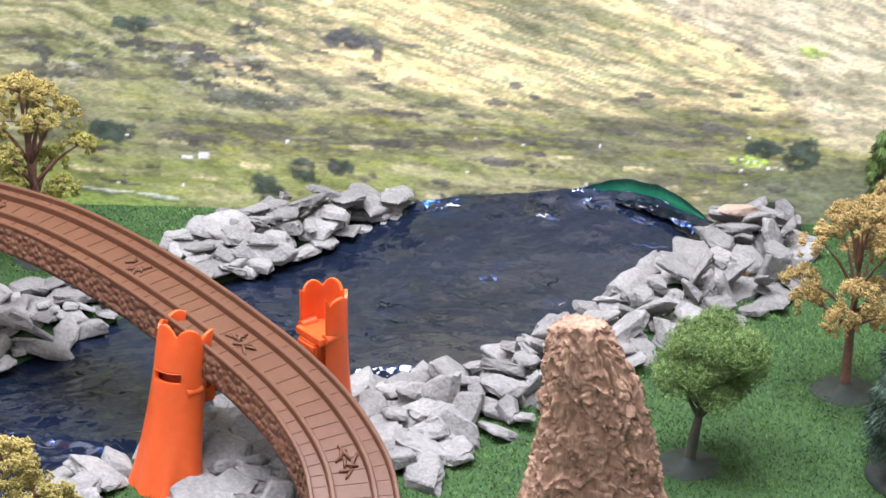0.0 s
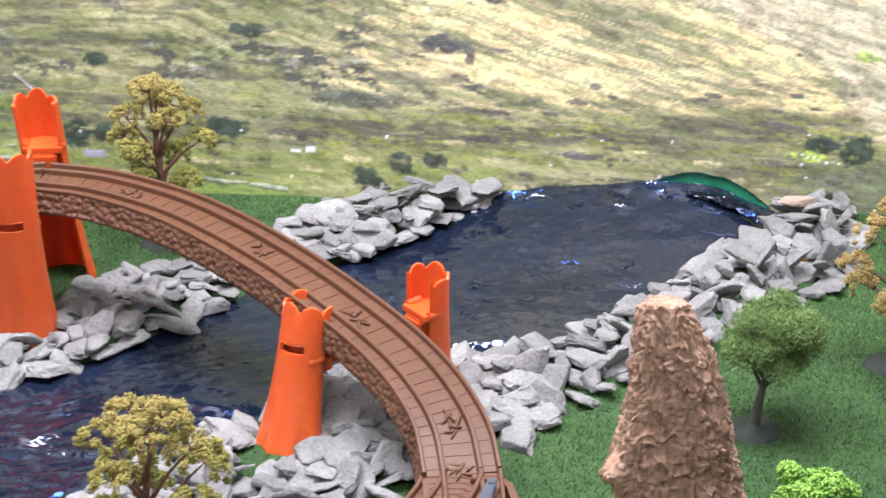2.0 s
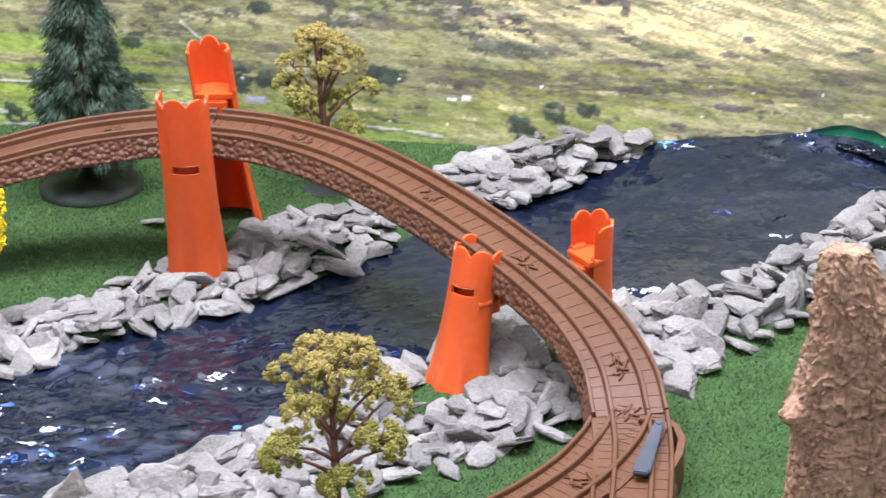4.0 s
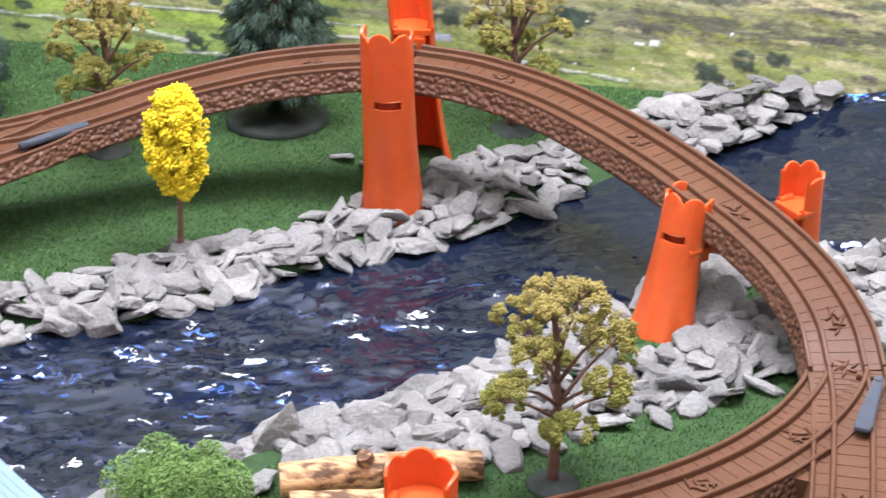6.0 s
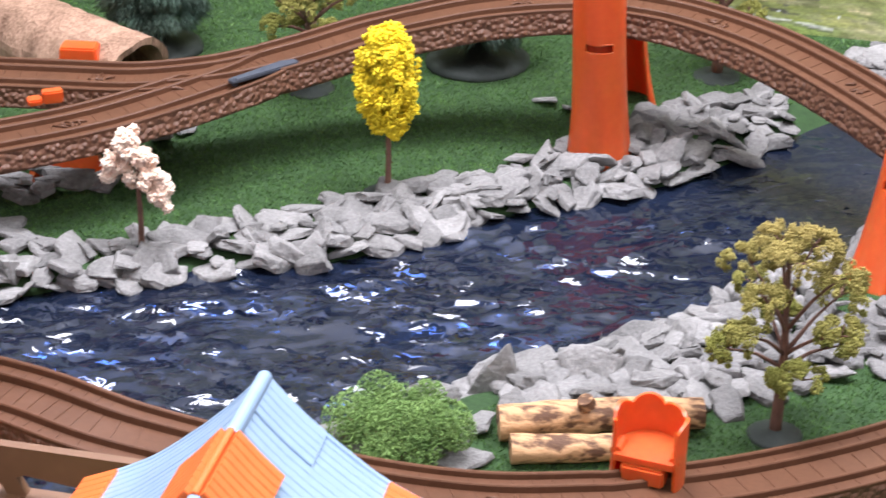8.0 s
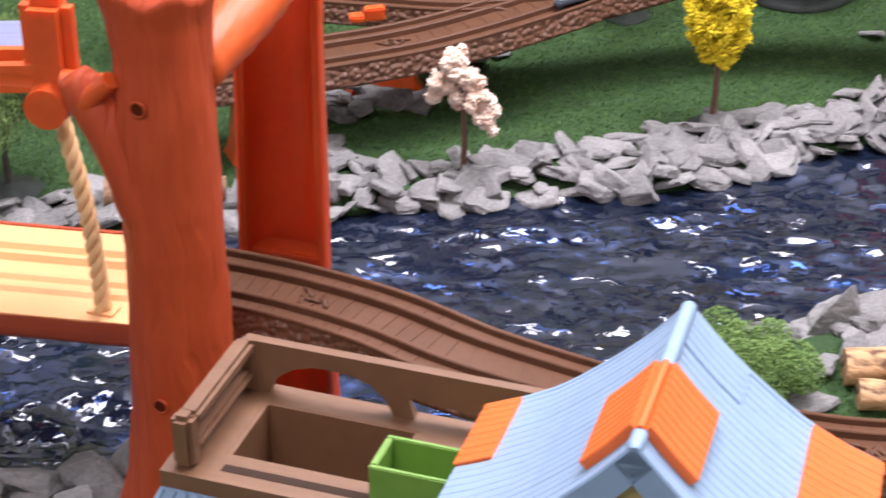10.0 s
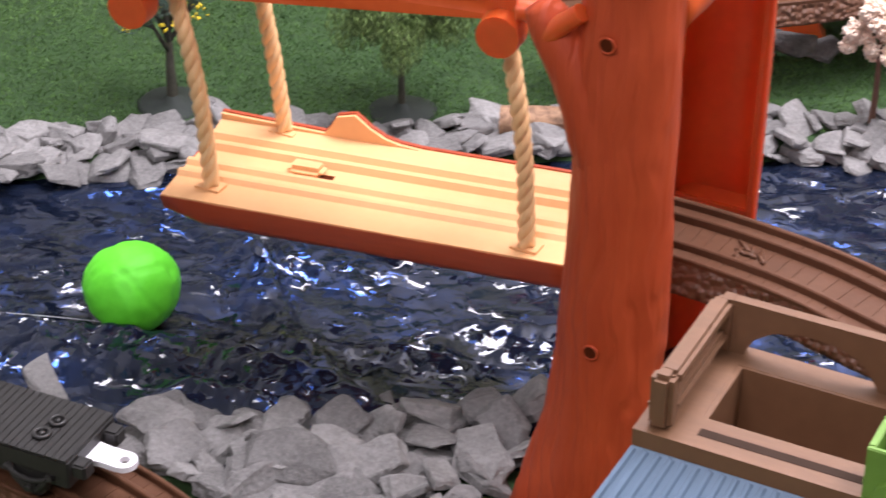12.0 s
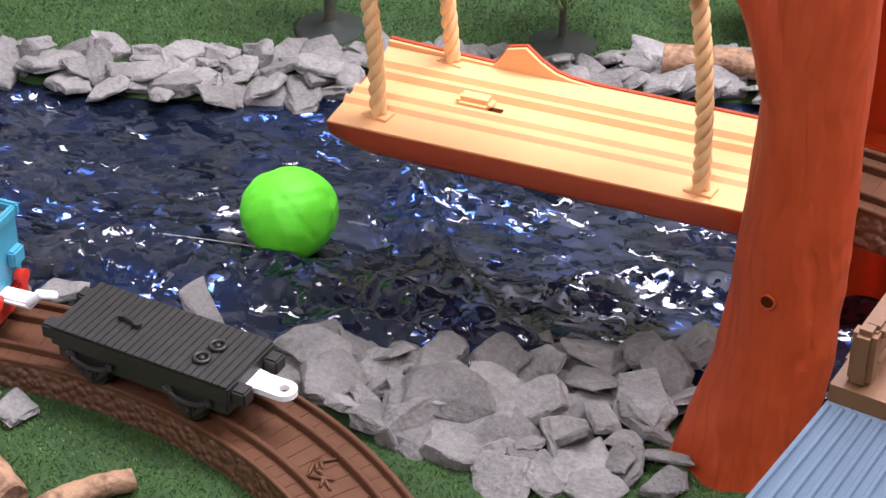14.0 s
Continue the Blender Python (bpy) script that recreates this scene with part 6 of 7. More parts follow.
# ---- model trees ----
M_BARK = mat("model_trunk_brown", (0.11, 0.05, 0.035), (0.19, 0.095, 0.065), 0.7, 0, 80, 400, 0.4)
M_BASE = mat("dark_green_plastic_base", (0.018, 0.024, 0.020), (0.030, 0.037, 0.031), 0.65, 0, 60, 300, 0.2, spec=0.3)
M_OLIVE = mat("olive_foliage", (0.18, 0.185, 0.04), (0.31, 0.30, 0.085), 0.9, 0, 60, 300, 0, spec=0.1, island=0.12)
M_AUTUMN = mat("ochre_foliage", (0.30, 0.215, 0.08), (0.47, 0.345, 0.145), 0.9, 0, 60, 300, 0, spec=0.1, island=0.12)
M_YELLOW = mat("yellow_foliage", (0.74, 0.52, 0.012), (0.88, 0.72, 0.05), 0.9, 0, 60, 300, 0, spec=0.2, island=0.12)
M_PINK = mat("pale_pink_blossom", (0.92, 0.63, 0.48), (0.96, 0.82, 0.69), 0.9, 0, 60, 300, 0, island=0.08)
M_LEAF = mat("fresh_green_foliage", (0.072, 0.122, 0.026), (0.17, 0.255, 0.072), 0.8, 0, 60, 300, 0, island=0.45)
M_BUSH = mat("leafy_green_foliage", (0.095, 0.18, 0.04), (0.21, 0.33, 0.09), 0.8, 0, 60, 300, 0, island=0.3)
M_TWIGGREY = mat("grey_green_trunk", (0.042, 0.040, 0.028), (0.078, 0.073, 0.052), 0.8, 0, 80, 400, 0.4)
M_LIME = mat("lime_green_foliage", (0.14, 0.29, 0.03), (0.27, 0.45, 0.08), 0.8, 0, 60, 300, 0, island=0.4)
M_FIR = mat("dark_fir_needles", (0.028, 0.058, 0.040), (0.095, 0.145, 0.105), 0.8, 0, 60, 300, 0, island=0.55)
M_FLOWER = mat("small_yellow_flowers", (0.75, 0.55, 0.02), (0.85, 0.65, 0.04), 0.8, 0, 60, 300, 0, island=0.2)


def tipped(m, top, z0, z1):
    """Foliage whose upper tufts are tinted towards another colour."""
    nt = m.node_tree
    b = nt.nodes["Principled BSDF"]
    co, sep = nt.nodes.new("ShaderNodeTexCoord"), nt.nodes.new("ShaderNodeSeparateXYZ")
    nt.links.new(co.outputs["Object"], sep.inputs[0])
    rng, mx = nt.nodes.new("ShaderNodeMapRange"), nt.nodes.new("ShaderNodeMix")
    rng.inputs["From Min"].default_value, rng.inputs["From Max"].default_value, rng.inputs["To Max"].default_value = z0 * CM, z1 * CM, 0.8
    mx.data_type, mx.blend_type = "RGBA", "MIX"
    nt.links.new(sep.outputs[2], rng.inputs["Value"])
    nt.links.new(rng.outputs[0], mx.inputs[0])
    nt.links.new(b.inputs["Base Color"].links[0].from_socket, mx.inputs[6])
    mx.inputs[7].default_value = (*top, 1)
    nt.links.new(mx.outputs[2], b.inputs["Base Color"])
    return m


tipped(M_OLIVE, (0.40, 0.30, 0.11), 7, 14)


def chips(name, centres, n, spread, size, material, parent, label="", rng=None, long=1.0, droop=0.0, upright=0.0, squash=1.0, radial=0.0, shell_like=False, soft=False):
    """Many small ragged leaf clumps scattered round centres, as one crown."""
    c = np.array(centres, float)
    pick = rng.randint(0, len(c), n)
    off = rng.normal(0, 1, (n, 3))
    dist = np.linalg.norm(off, axis=1, keepdims=True)
    off = off / dist * rng.uniform(0.35, 1, (n, 1)) ** 0.6 if shell_like else off * 0.52 / np.maximum(1, dist * 0.52 / 0.9)
    sp = np.asarray(spread, float)
    p = c[pick] + off * (sp[pick][:, None] if sp.ndim == 1 else sp) * np.array([1, 1, squash])
    a = rng.normal(0, 1, (n, 3))
    a /= np.linalg.norm(a, axis=1, keepdims=True)
    if radial:
        a = 0.45 * a + radial * p * np.array([1, 1, 0]) / (np.linalg.norm(p[:, :2], axis=1, keepdims=True) + 0.2)
    a[:, 2] += upright - droop
    a /= np.linalg.norm(a, axis=1, keepdims=True)
    b = np.cross(a, rng.normal(0, 1, (n, 3)))
    b /= np.linalg.norm(b, axis=1, keepdims=True)
    d = np.cross(a, b)
    s = (size * rng.uniform(0.6, 1.4, n))[:, None]
    v = np.stack([p + a * s * long, p - a * s * long, p + b * s * 0.7, p - b * s * 0.7, p + d * s * 0.45, p - d * s * 0.45], 1) * CM
    f = np.array([(0, 2, 4), (2, 1, 4), (1, 3, 4), (3, 0, 4), (2, 0, 5), (1, 2, 5), (3, 1, 5), (0, 3, 5)])
    faces = (np.arange(n)[:, None, None] * 6 + f[None]).reshape(-1, 3)
    me = bpy.data.meshes.new(name)
    me.vertices.add(6 * n)
    me.vertices.foreach_set("co", v.reshape(-1).astype(np.float32))
    me.loops.add(len(faces) * 3)
    me.loops.foreach_set("vertex_index", faces.reshape(-1).astype(np.int32))
    me.polygons.add(len(faces))
    me.polygons.foreach_set("loop_start", np.arange(0, len(faces) * 3, 3, dtype=np.int32))
    me.update(calc_edges=True)
    if soft:
        me.shade_smooth()
    me.materials.append(material)
    ob = new(name, me)
    ob.parent = parent
    return tagged(ob, label)


def base_disc(ob, r=1.9, h=0.35, seed=0):
    bm = bmesh.new()
    rings = []
    for rr, z in ((1.0, 0.0), (1.02, h * 0.35), (0.9, h * 0.7), (0.3, h * 1.1), (0.16, h * 2.2)):
        ring = []
        for k in range(24):
            a = k * math.tau / 24
            w = 1 + 0.1 * noise.noise(Vector((math.cos(a), math.sin(a), seed * 3.1)) * 1.4) * (1 if rr > 0.5 else 0)
            ring.append(bm.verts.new((r * rr * w * math.cos(a), r * rr * w * math.sin(a), z)))
        rings.append(ring)
    for r0, r1 in zip(rings, rings[1:]):
        for k in range(24):
            bm.faces.new((r0[k], r0[(k + 1) % 24], r1[(k + 1) % 24], r1[k]))
    bm.faces.new(rings[-1])
    bm.faces.new(rings[0][::-1])
    part("base", bm, M_BASE, ob, "dark green plastic base", smooth=True)


def limb(bm, a, b, sag, r0, r1, seg=6):
    m = (a + b) / 2 + Vector((0, 0, sag))
    tube(bm, spline([a, m, b], 5), [r0 + (r1 - r0) * k / 4 for k in range(5)], seg)


def pad_tree(x, y, height, r, material, label, seed, n=15000, size=0.1, base_r=1.9, base_z=0.75, trunk_r=0.36, fork=0.36):
    """A moulded model tree: forked trunk and tiers of ragged drooping foliage pads."""
    rng, nr = random.Random(seed), np.random.RandomState(seed)
    ob = thing("model_tree", x, y, base_z, rng.uniform(0, 360), label, "model tree", "model trees")
    base_disc(ob, base_r, seed=seed)
    bm = bmesh.new()
    knee, top = Vector((rng.uniform(-0.2, 0.2), 0, height * fork)), Vector((rng.uniform(-0.3, 0.3), 0.1, height * 0.88))
    line = spline([Vector((0, 0, 0)), knee, Vector((rng.uniform(-0.25, 0.25), 0.1, height * 0.6)), top], 14)
    tube(bm, line, [trunk_r * (1.3 - 1.1 * k / 13) for k in range(14)], 10)
    centres, spread = [], []
    tiers = [(0.91, 0.26, 3, 0.36), (0.79, 0.62, 4, 0.36), (0.62, 0.86, 4, 0.33), (0.46, 0.76, 4, 0.28), (0.37, 0.36, 1, 0.2)]
    for i, (zf, rf, count, pf) in enumerate(tiers):
        for k in range(count):
            a = k * math.tau / count + i * 1.1 + rng.uniform(-0.35, 0.35)
            q = Vector((r * rf * math.cos(a), r * rf * math.sin(a), height * (zf + rng.uniform(-0.03, 0.03))))
            start = line[min(13, max(4, int(13 * (zf - 0.2))))]
            limb(bm, start, q - Vector((0, 0, 0.35)), 0.35, trunk_r * 0.5, trunk_r * 0.18)
            pr = r * pf * rng.uniform(0.85, 1.2)
            for j in range(26):
                b, rho = rng.uniform(0, math.tau), math.sqrt(rng.random())
                c = q + Vector((pr * rho * math.cos(b), pr * rho * math.sin(b), pr * (0.34 - 0.62 * rho**3) + rng.uniform(-0.12, 0.12)))
                if j % 6 == 0:
                    limb(bm, q - Vector((0, 0, 0.35)), c, 0.1, trunk_r * 0.2, trunk_r * 0.08, 5)
                centres.append(tuple(c))
                spread.append(rng.uniform(0.2, 0.4) * r / 4)
                if rho > 0.75 and rng.random() < 0.45:
                    centres.append(tuple(c - Vector((0, 0, pr * rng.uniform(0.25, 0.6)))))
                    spread.append(rng.uniform(0.14, 0.26) * r / 4)
    part("trunk", bm, M_BARK, ob, smooth=True)
    chips("crown", centres, int(1.5 * n), np.array(spread), size * 0.74, material, ob, rng=nr, long=1.7, droop=0.2)
    return ob


def model_tree(x, y, height, crown_r, material, label, seed, crown_z=0.45, limbs=11, clump=1.05, n=2600, size=0.115, base_r=1.9, lean=(0.0, 0.0), flat=1.0, trunk_r=0.32, base_z=0.75, group="model trees", long=1.0, droop=0.0, upright=0.0, squash=0.55, trunk_mat=None, turn=None):
    """A wire-armature model tree: tapered trunk, forking limbs and ragged clumps of foliage."""
    rng = random.Random(seed)
    around = rng.uniform(0, 360)
    ob = thing("model_tree", x, y, base_z, around if turn is None else turn, label, "model tree", group)
    if base_r:
        base_disc(ob, base_r, seed=seed)
    top = Vector((lean[0], lean[1], height * 0.82))
    bm = bmesh.new()
    spine = [Vector((0, 0, 0)), Vector((lean[0] * 0.2 + rng.uniform(-0.15, 0.15), lean[1] * 0.2, height * 0.28)), Vector((lean[0] * 0.6 + rng.uniform(-0.2, 0.2), lean[1] * 0.6 + rng.uniform(-0.2, 0.2), height * 0.55)), top]
    line = spline(spine, 12)
    tube(bm, line, [trunk_r * (1.25 - 1.05 * k / 11) for k in range(12)], 10)
    tips = []
    for k in range(limbs):
        t = crown_z + (0.95 - crown_z) * k / max(1, limbs - 1)
        p = line[min(11, int(t * 0.85 * 11))]
        a = k * 2.399 + rng.uniform(-0.4, 0.4)
        reach = crown_r * (0.55 + 0.45 * math.sin(math.pi * min(1, 0.25 + (t - crown_z) / (1 - crown_z) * 0.75))) * rng.uniform(0.75, 1.05)
        q = Vector((lean[0] * t + reach * math.cos(a), lean[1] * t + reach * math.sin(a) * flat, min(height * 0.96, height * (t + 0.1))))
        m = (p + q) / 2 + Vector((0, 0, rng.uniform(-0.2, 0.5)))
        tube(bm, [p, m, q], [trunk_r * 0.5, trunk_r * 0.35, trunk_r * 0.12], 6)
        tips.append(q)
        for j in range(2):
            w = q + Vector((rng.uniform(-1, 1), rng.uniform(-1, 1), rng.uniform(-0.5, 0.6))) * crown_r * 0.3
            tube(bm, [m, (m + w) / 2 + Vector((0, 0, 0.15)), w], [trunk_r * 0.28, trunk_r * 0.2, trunk_r * 0.08], 5)
            tips.append(w)
    tips.append(top + Vector((0, 0, height * 0.1)))
    part("trunk", bm, trunk_mat or M_BARK, ob, smooth=True)
    nr = np.random.RandomState(seed)
    spread = np.array([clump * rng.uniform(0.6, 1.15) for _ in tips])
    chips("crown", [tuple(t) for t in tips], n, spread, size, material, ob, rng=nr, long=long, droop=droop, upright=upright, squash=squash)
    return ob


def egg_tree(x, y, z0, z1, r, material, label, seed, n=8000, size=0.17, base_r=1.7, trunk_r=0.2, skew=0.0, base_z=0.75, custom=None):
    """A thin stem with one dense foam crown."""
    ob = thing("model_tree", x, y, base_z, 0, label, "model tree", "model trees")
    base_disc(ob, base_r, seed=seed)
    jit = random.Random(seed)
    custom = custom and [(0.98 * p[0] + jit.gauss(0, 0.24), 1.05 * p[1] + jit.gauss(0, 0.3), min(p[2], 8.4) + jit.gauss(0, 0.28)) for p in custom for _ in range(5)]
    bm = bmesh.new()
    tube(bm, spline([(0, 0, 0), (0.1, 0, z0 * 0.6), (0.05 + skew * 0.3, 0, z0 + 1), (skew, 0, z1 - 1)], 8), [trunk_r * (1.2 - 0.1 * k) for k in range(8)], 8)
    part("trunk", bm, M_BARK, ob, smooth=True)
    nr = np.random.RandomState(seed)
    centres = []
    for k in range(320):
        t = nr.rand()
        a = nr.uniform(0, math.tau)
        rr = r * math.sin(math.pi * (0.12 + 0.8 * t)) ** 0.7 * math.sqrt(nr.rand())
        centres.append((skew * (1 - t) + rr * math.cos(a), rr * math.sin(a), z0 + (z1 - z0) * t))
    chips("crown", custom or centres, n, 0.38 if custom else 0.5, size, material, ob, rng=nr, shell_like=True, soft=True)
    return ob


def fir(x, y, height, r, label, seed, base_r=3.4, base_z=0.75, n=32000, material=M_FIR):
    ob = thing("fir_tree", x, y, base_z, 0, label, "model tree", "model trees")
    base_disc(ob, base_r, 0.9, seed)
    bm = bmesh.new()
    tube(bm, [(0, 0, 0), (0, 0, height)], [0.5, 0.08], 8)
    part("trunk", bm, M_BARK, ob, smooth=True)
    nr = np.random.RandomState(seed)
    centres = []
    z = 3.4
    while z < height:
        rr = r * (1 - (z / height) ** 1.8) * min(1, 0.84 + 0.1 * (z - 3.4)) + 0.25
        for k in range(int(6 + rr * 4)):
            a, q = nr.uniform(0, math.tau), rr * nr.uniform(0.35, 1.0)
            centres.append((q * math.cos(a), q * math.sin(a), z + nr.uniform(-0.5, 0.5) - 0.15 * q))
        z += 0.75
    chips("crown", centres, n, 0.75 if r > 2 else 0.35, 0.045, material, ob, rng=nr, long=12.0, droop=0.75, radial=0.9)
    return ob


def bush(x, y, r, h, material, label, seed, n=5200, size=0.13, flat=0.8, base_z=0.7, long=1.6):
    ob = thing("bush", x, y, base_z, 0, label, "model bush", "model bushes")
    rng = random.Random(seed)
    bm = bmesh.new()
    tips = []
    for k in range(16):
        a = k * 2.399
        q = Vector((r * 0.8 * math.cos(a) * math.sqrt((k + 1) / 16), r * 0.8 * flat * math.sin(a) * math.sqrt((k + 1) / 16), h * rng.uniform(0.45, 0.95)))
        tube(bm, [(0, 0, 0), q * 0.5 + Vector((0, 0, 0.2)), q], [0.14, 0.09, 0.03], 5)
        tips.append(tuple(q))
    part("twigs", bm, M_BARK, ob)
    nr = np.random.RandomState(seed)
    chips("crown", tips, n, r * np.array([rng.uniform(0.24, 0.40) for _ in tips]), size, material, ob, rng=nr, long=long, upright=0.3)
    return ob


def plants():
    egg_tree(-52.9, 105.9, 5.1, 12.4, 2.05, M_YELLOW, "small yellow egg-shaped model tree on the turf", 31, n=15000, size=0.18)
    egg_tree(-66.4, 93.9, 4.6, 8.9, 1.5, M_PINK, "small pale pink blossom model tree on the turf", 33, n=5000, size=0.19, skew=0.0, custom=[(-0.5, 0, 8.9), (-0.3, 0.2, 8.3), (-0.9, 0, 7.6), (-0.1, -0.3, 7.6), (0.6, 0.2, 7.3), (-1.5, 0, 6.6), (-0.8, 0.3, 6.6), (-1.6, -0.2, 6.0), (0.2, 0, 6.7), (1.1, 0.2, 6.4), (0.6, -0.2, 5.9), (1.5, 0, 5.7), (1.7, 0.1, 5.0), (1.3, 0, 4.5), (1.6, 0, 4.1), (-0.7, 0, 6.0)])
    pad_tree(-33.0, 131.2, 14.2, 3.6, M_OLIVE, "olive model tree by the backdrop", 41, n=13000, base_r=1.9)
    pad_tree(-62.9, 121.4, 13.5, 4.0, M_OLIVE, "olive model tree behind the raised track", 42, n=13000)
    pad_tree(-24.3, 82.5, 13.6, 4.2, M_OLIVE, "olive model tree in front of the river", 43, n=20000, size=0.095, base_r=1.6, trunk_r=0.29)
    pad_tree(20.8, 115.0, 13.5, 3.9, M_AUTUMN, "ochre autumn model tree on the turf", 44, n=15000, base_r=2.2, trunk_r=0.27, size=0.085)
    pad_tree(27.0, 131.5, 9.0, 2.8, M_AUTUMN, "small ochre model tree near the backdrop", 48, n=8000, size=0.08, base_r=1.9)
    model_tree(10.5, 105.4, 8.6, 2.5, M_LEAF, "light green round model tree on the turf", 45, n=26000, size=0.036, trunk_mat=M_TWIGGREY, long=6.0, crown_z=0.55, lean=(1.5, 0.2), turn=0, clump=1.35, base_r=2.0, upright=0.3, squash=0.7, limbs=16)
    model_tree(-93.1, 83.2, 9.6, 3.4, M_LEAF, "green drooping model tree beyond the river", 46, trunk_mat=M_TWIGGREY, n=15000, size=0.05, long=6.0, droop=2.2, base_r=2.2, crown_z=0.6, squash=1.3, clump=1.6, trunk_r=0.22)
    dark = model_tree(-106.4, 77.6, 9.8, 2.6, M_FIR, "dark model tree dotted with yellow flowers", 47, trunk_mat=M_TWIGGREY, n=5000, size=0.08, base_r=2.3, crown_z=0.6)
    nr = np.random.RandomState(5)
    chips("flowers", [(2.4 * math.cos(a), 2.4 * math.sin(a), 7.0 + 1.2 * math.sin(3 * a)) for a in np.linspace(0, 6, 14)], 70, 0.6, 0.2, M_FLOWER, dark, "small yellow flowers", rng=nr)
    model_tree(-124.5, 76.5, 10.0, 2.6, M_LEAF, "green model tree beyond the river", 49, trunk_mat=M_TWIGGREY, n=5000, base_r=2.2, crown_z=0.6)
    fir(-51.5, 129.4, 19.5, 4.8, "dark green fir with frosted needles", 51, base_r=4.0)
    fir(-76.8, 126.0, 18.0, 4.5, "dark green fir near the backdrop", 52, base_r=3.6)
    fir(23.6, 104.5, 13.0, 3.6, "dark green fir on the turf", 53, base_r=3.0)
    fir(26.2, 138.5, 8.6, 1.3, "small bright green conifer by the backdrop", 54, base_r=1.0, n=4000, material=M_LEAF)
    bush(-44.4, 75.6, 4.4, 3.4, M_BUSH, "round green bush beside the river bank", 61, size=0.06, n=15000, long=2.8)
    bush(13.4, 95.2, 2.7, 3.0, M_LIME, "lime green bush on the turf", 62, size=0.13, long=1.4, n=6000)


plants()

# ---- wood: bark, logs ----
M_BARKLOG = mat("rough_tan_bark", (0.17, 0.092, 0.056), (0.45, 0.28, 0.19), 0.9, 0, 60, 420, 1.0, contrast=(0.34, 0.62), depth=0.004, stretch=(1, 1, 0.25))
M_LOG = mat("peeled_stick", (0.10, 0.045, 0.02), (0.50, 0.29, 0.14), 0.75, 0, 60, 240, 1.0, contrast=(0.42, 0.52), depth=0.003, stretch=(0.4, 1, 1))
M_TWIGLOG = mat("brown_stick", (0.12, 0.06, 0.035), (0.36, 0.21, 0.12), 0.75, 0, 60, 260, 0.9, contrast=(0.38, 0.58), depth=0.003)


def bark_post():
    """An upright rough piece of bark, wide at its foot."""
    ob = thing("bark_log", 3.7, 76.5, -0.4, 0, "upright rough tan piece of bark", "bark")
    bm = bmesh.new()
    rings, seg = [], 190
    for z in [0.5 + 0.3 * i for i in range(28)] + [8.9 + 0.06 * i for i in range(262)]:
        left = np.interp(z, [0, 12, 15, 17, 18.4, 20.4, 22.9, 24, 24.6], [-3.2, -2.75, -2.7, -2.75, -2.5, -2.25, -2.2, -2.1, -1.8])
        right = np.interp(z, [0, 12, 15, 18, 20, 22, 23.4, 24.1, 24.6], [4.6, 4.0, 3.3, 2.6, 2.15, 1.5, 0.75, 0.4, 0.0])
        c, r = (left + right) / 2, (right - left) / 2
        ring = []
        for k in range(seg):
            a = k * math.tau / seg
            ca, sa = math.cos(a), math.sin(a)
            # a squarish slab with rounded corners
            ex, ey = math.copysign(abs(ca) ** 0.7, ca), math.copysign(abs(sa) ** 0.7, sa)
            q = Vector((ex * r, ey * r, z))
            lean = Vector((q.x + 0.35 * z, q.y, z * 0.8))
            d = 0.10 * noise.noise(lean * 0.7) + 0.09 * noise.noise(lean * 1.6) + 0.08 * noise.noise(lean * 3.4)
            # flakes that stand out and end in a sharp lower edge
            for size, deep in ((0.6, 0.24), (1.3, 0.30), (2.8, 0.12), (6.0, 0.04)):
                f = noise.noise(Vector((q.x * size * 0.9 + 5, q.y * size * 0.9, z * size * 0.5 + 1.3 * noise.noise(lean * 0.9)))) * 2.2
                d += deep * ((f % 1.0) - 0.5)
            d += 0.95 * math.exp(-((z - 15.6) / 0.8) ** 2 - ((a - 3.45) / 0.4) ** 2)
            d -= 0.5 * math.exp(-((z - 15.9) / 0.45) ** 2 - ((a - 5.2) / 0.25) ** 2)
            d = d * (0.6 + 0.4 * min(1, (24.8 - z) / 4))
            ring.append(bm.verts.new((c + (r + d) * ex, (r * 0.7 + d) * ey, z + 0.15 * noise.noise(q * 2.3))))
        rings.append(ring)
    for r0, r1 in zip(rings, rings[1:]):
        for k in range(seg):
            bm.faces.new((r0[k], r0[(k + 1) % seg], r1[(k + 1) % seg], r1[k]))
    bm.faces.new(rings[-1])
    bm.faces.new(rings[0][::-1])
    part("bark", bm, M_BARKLOG, ob, smooth=True)
    return ob


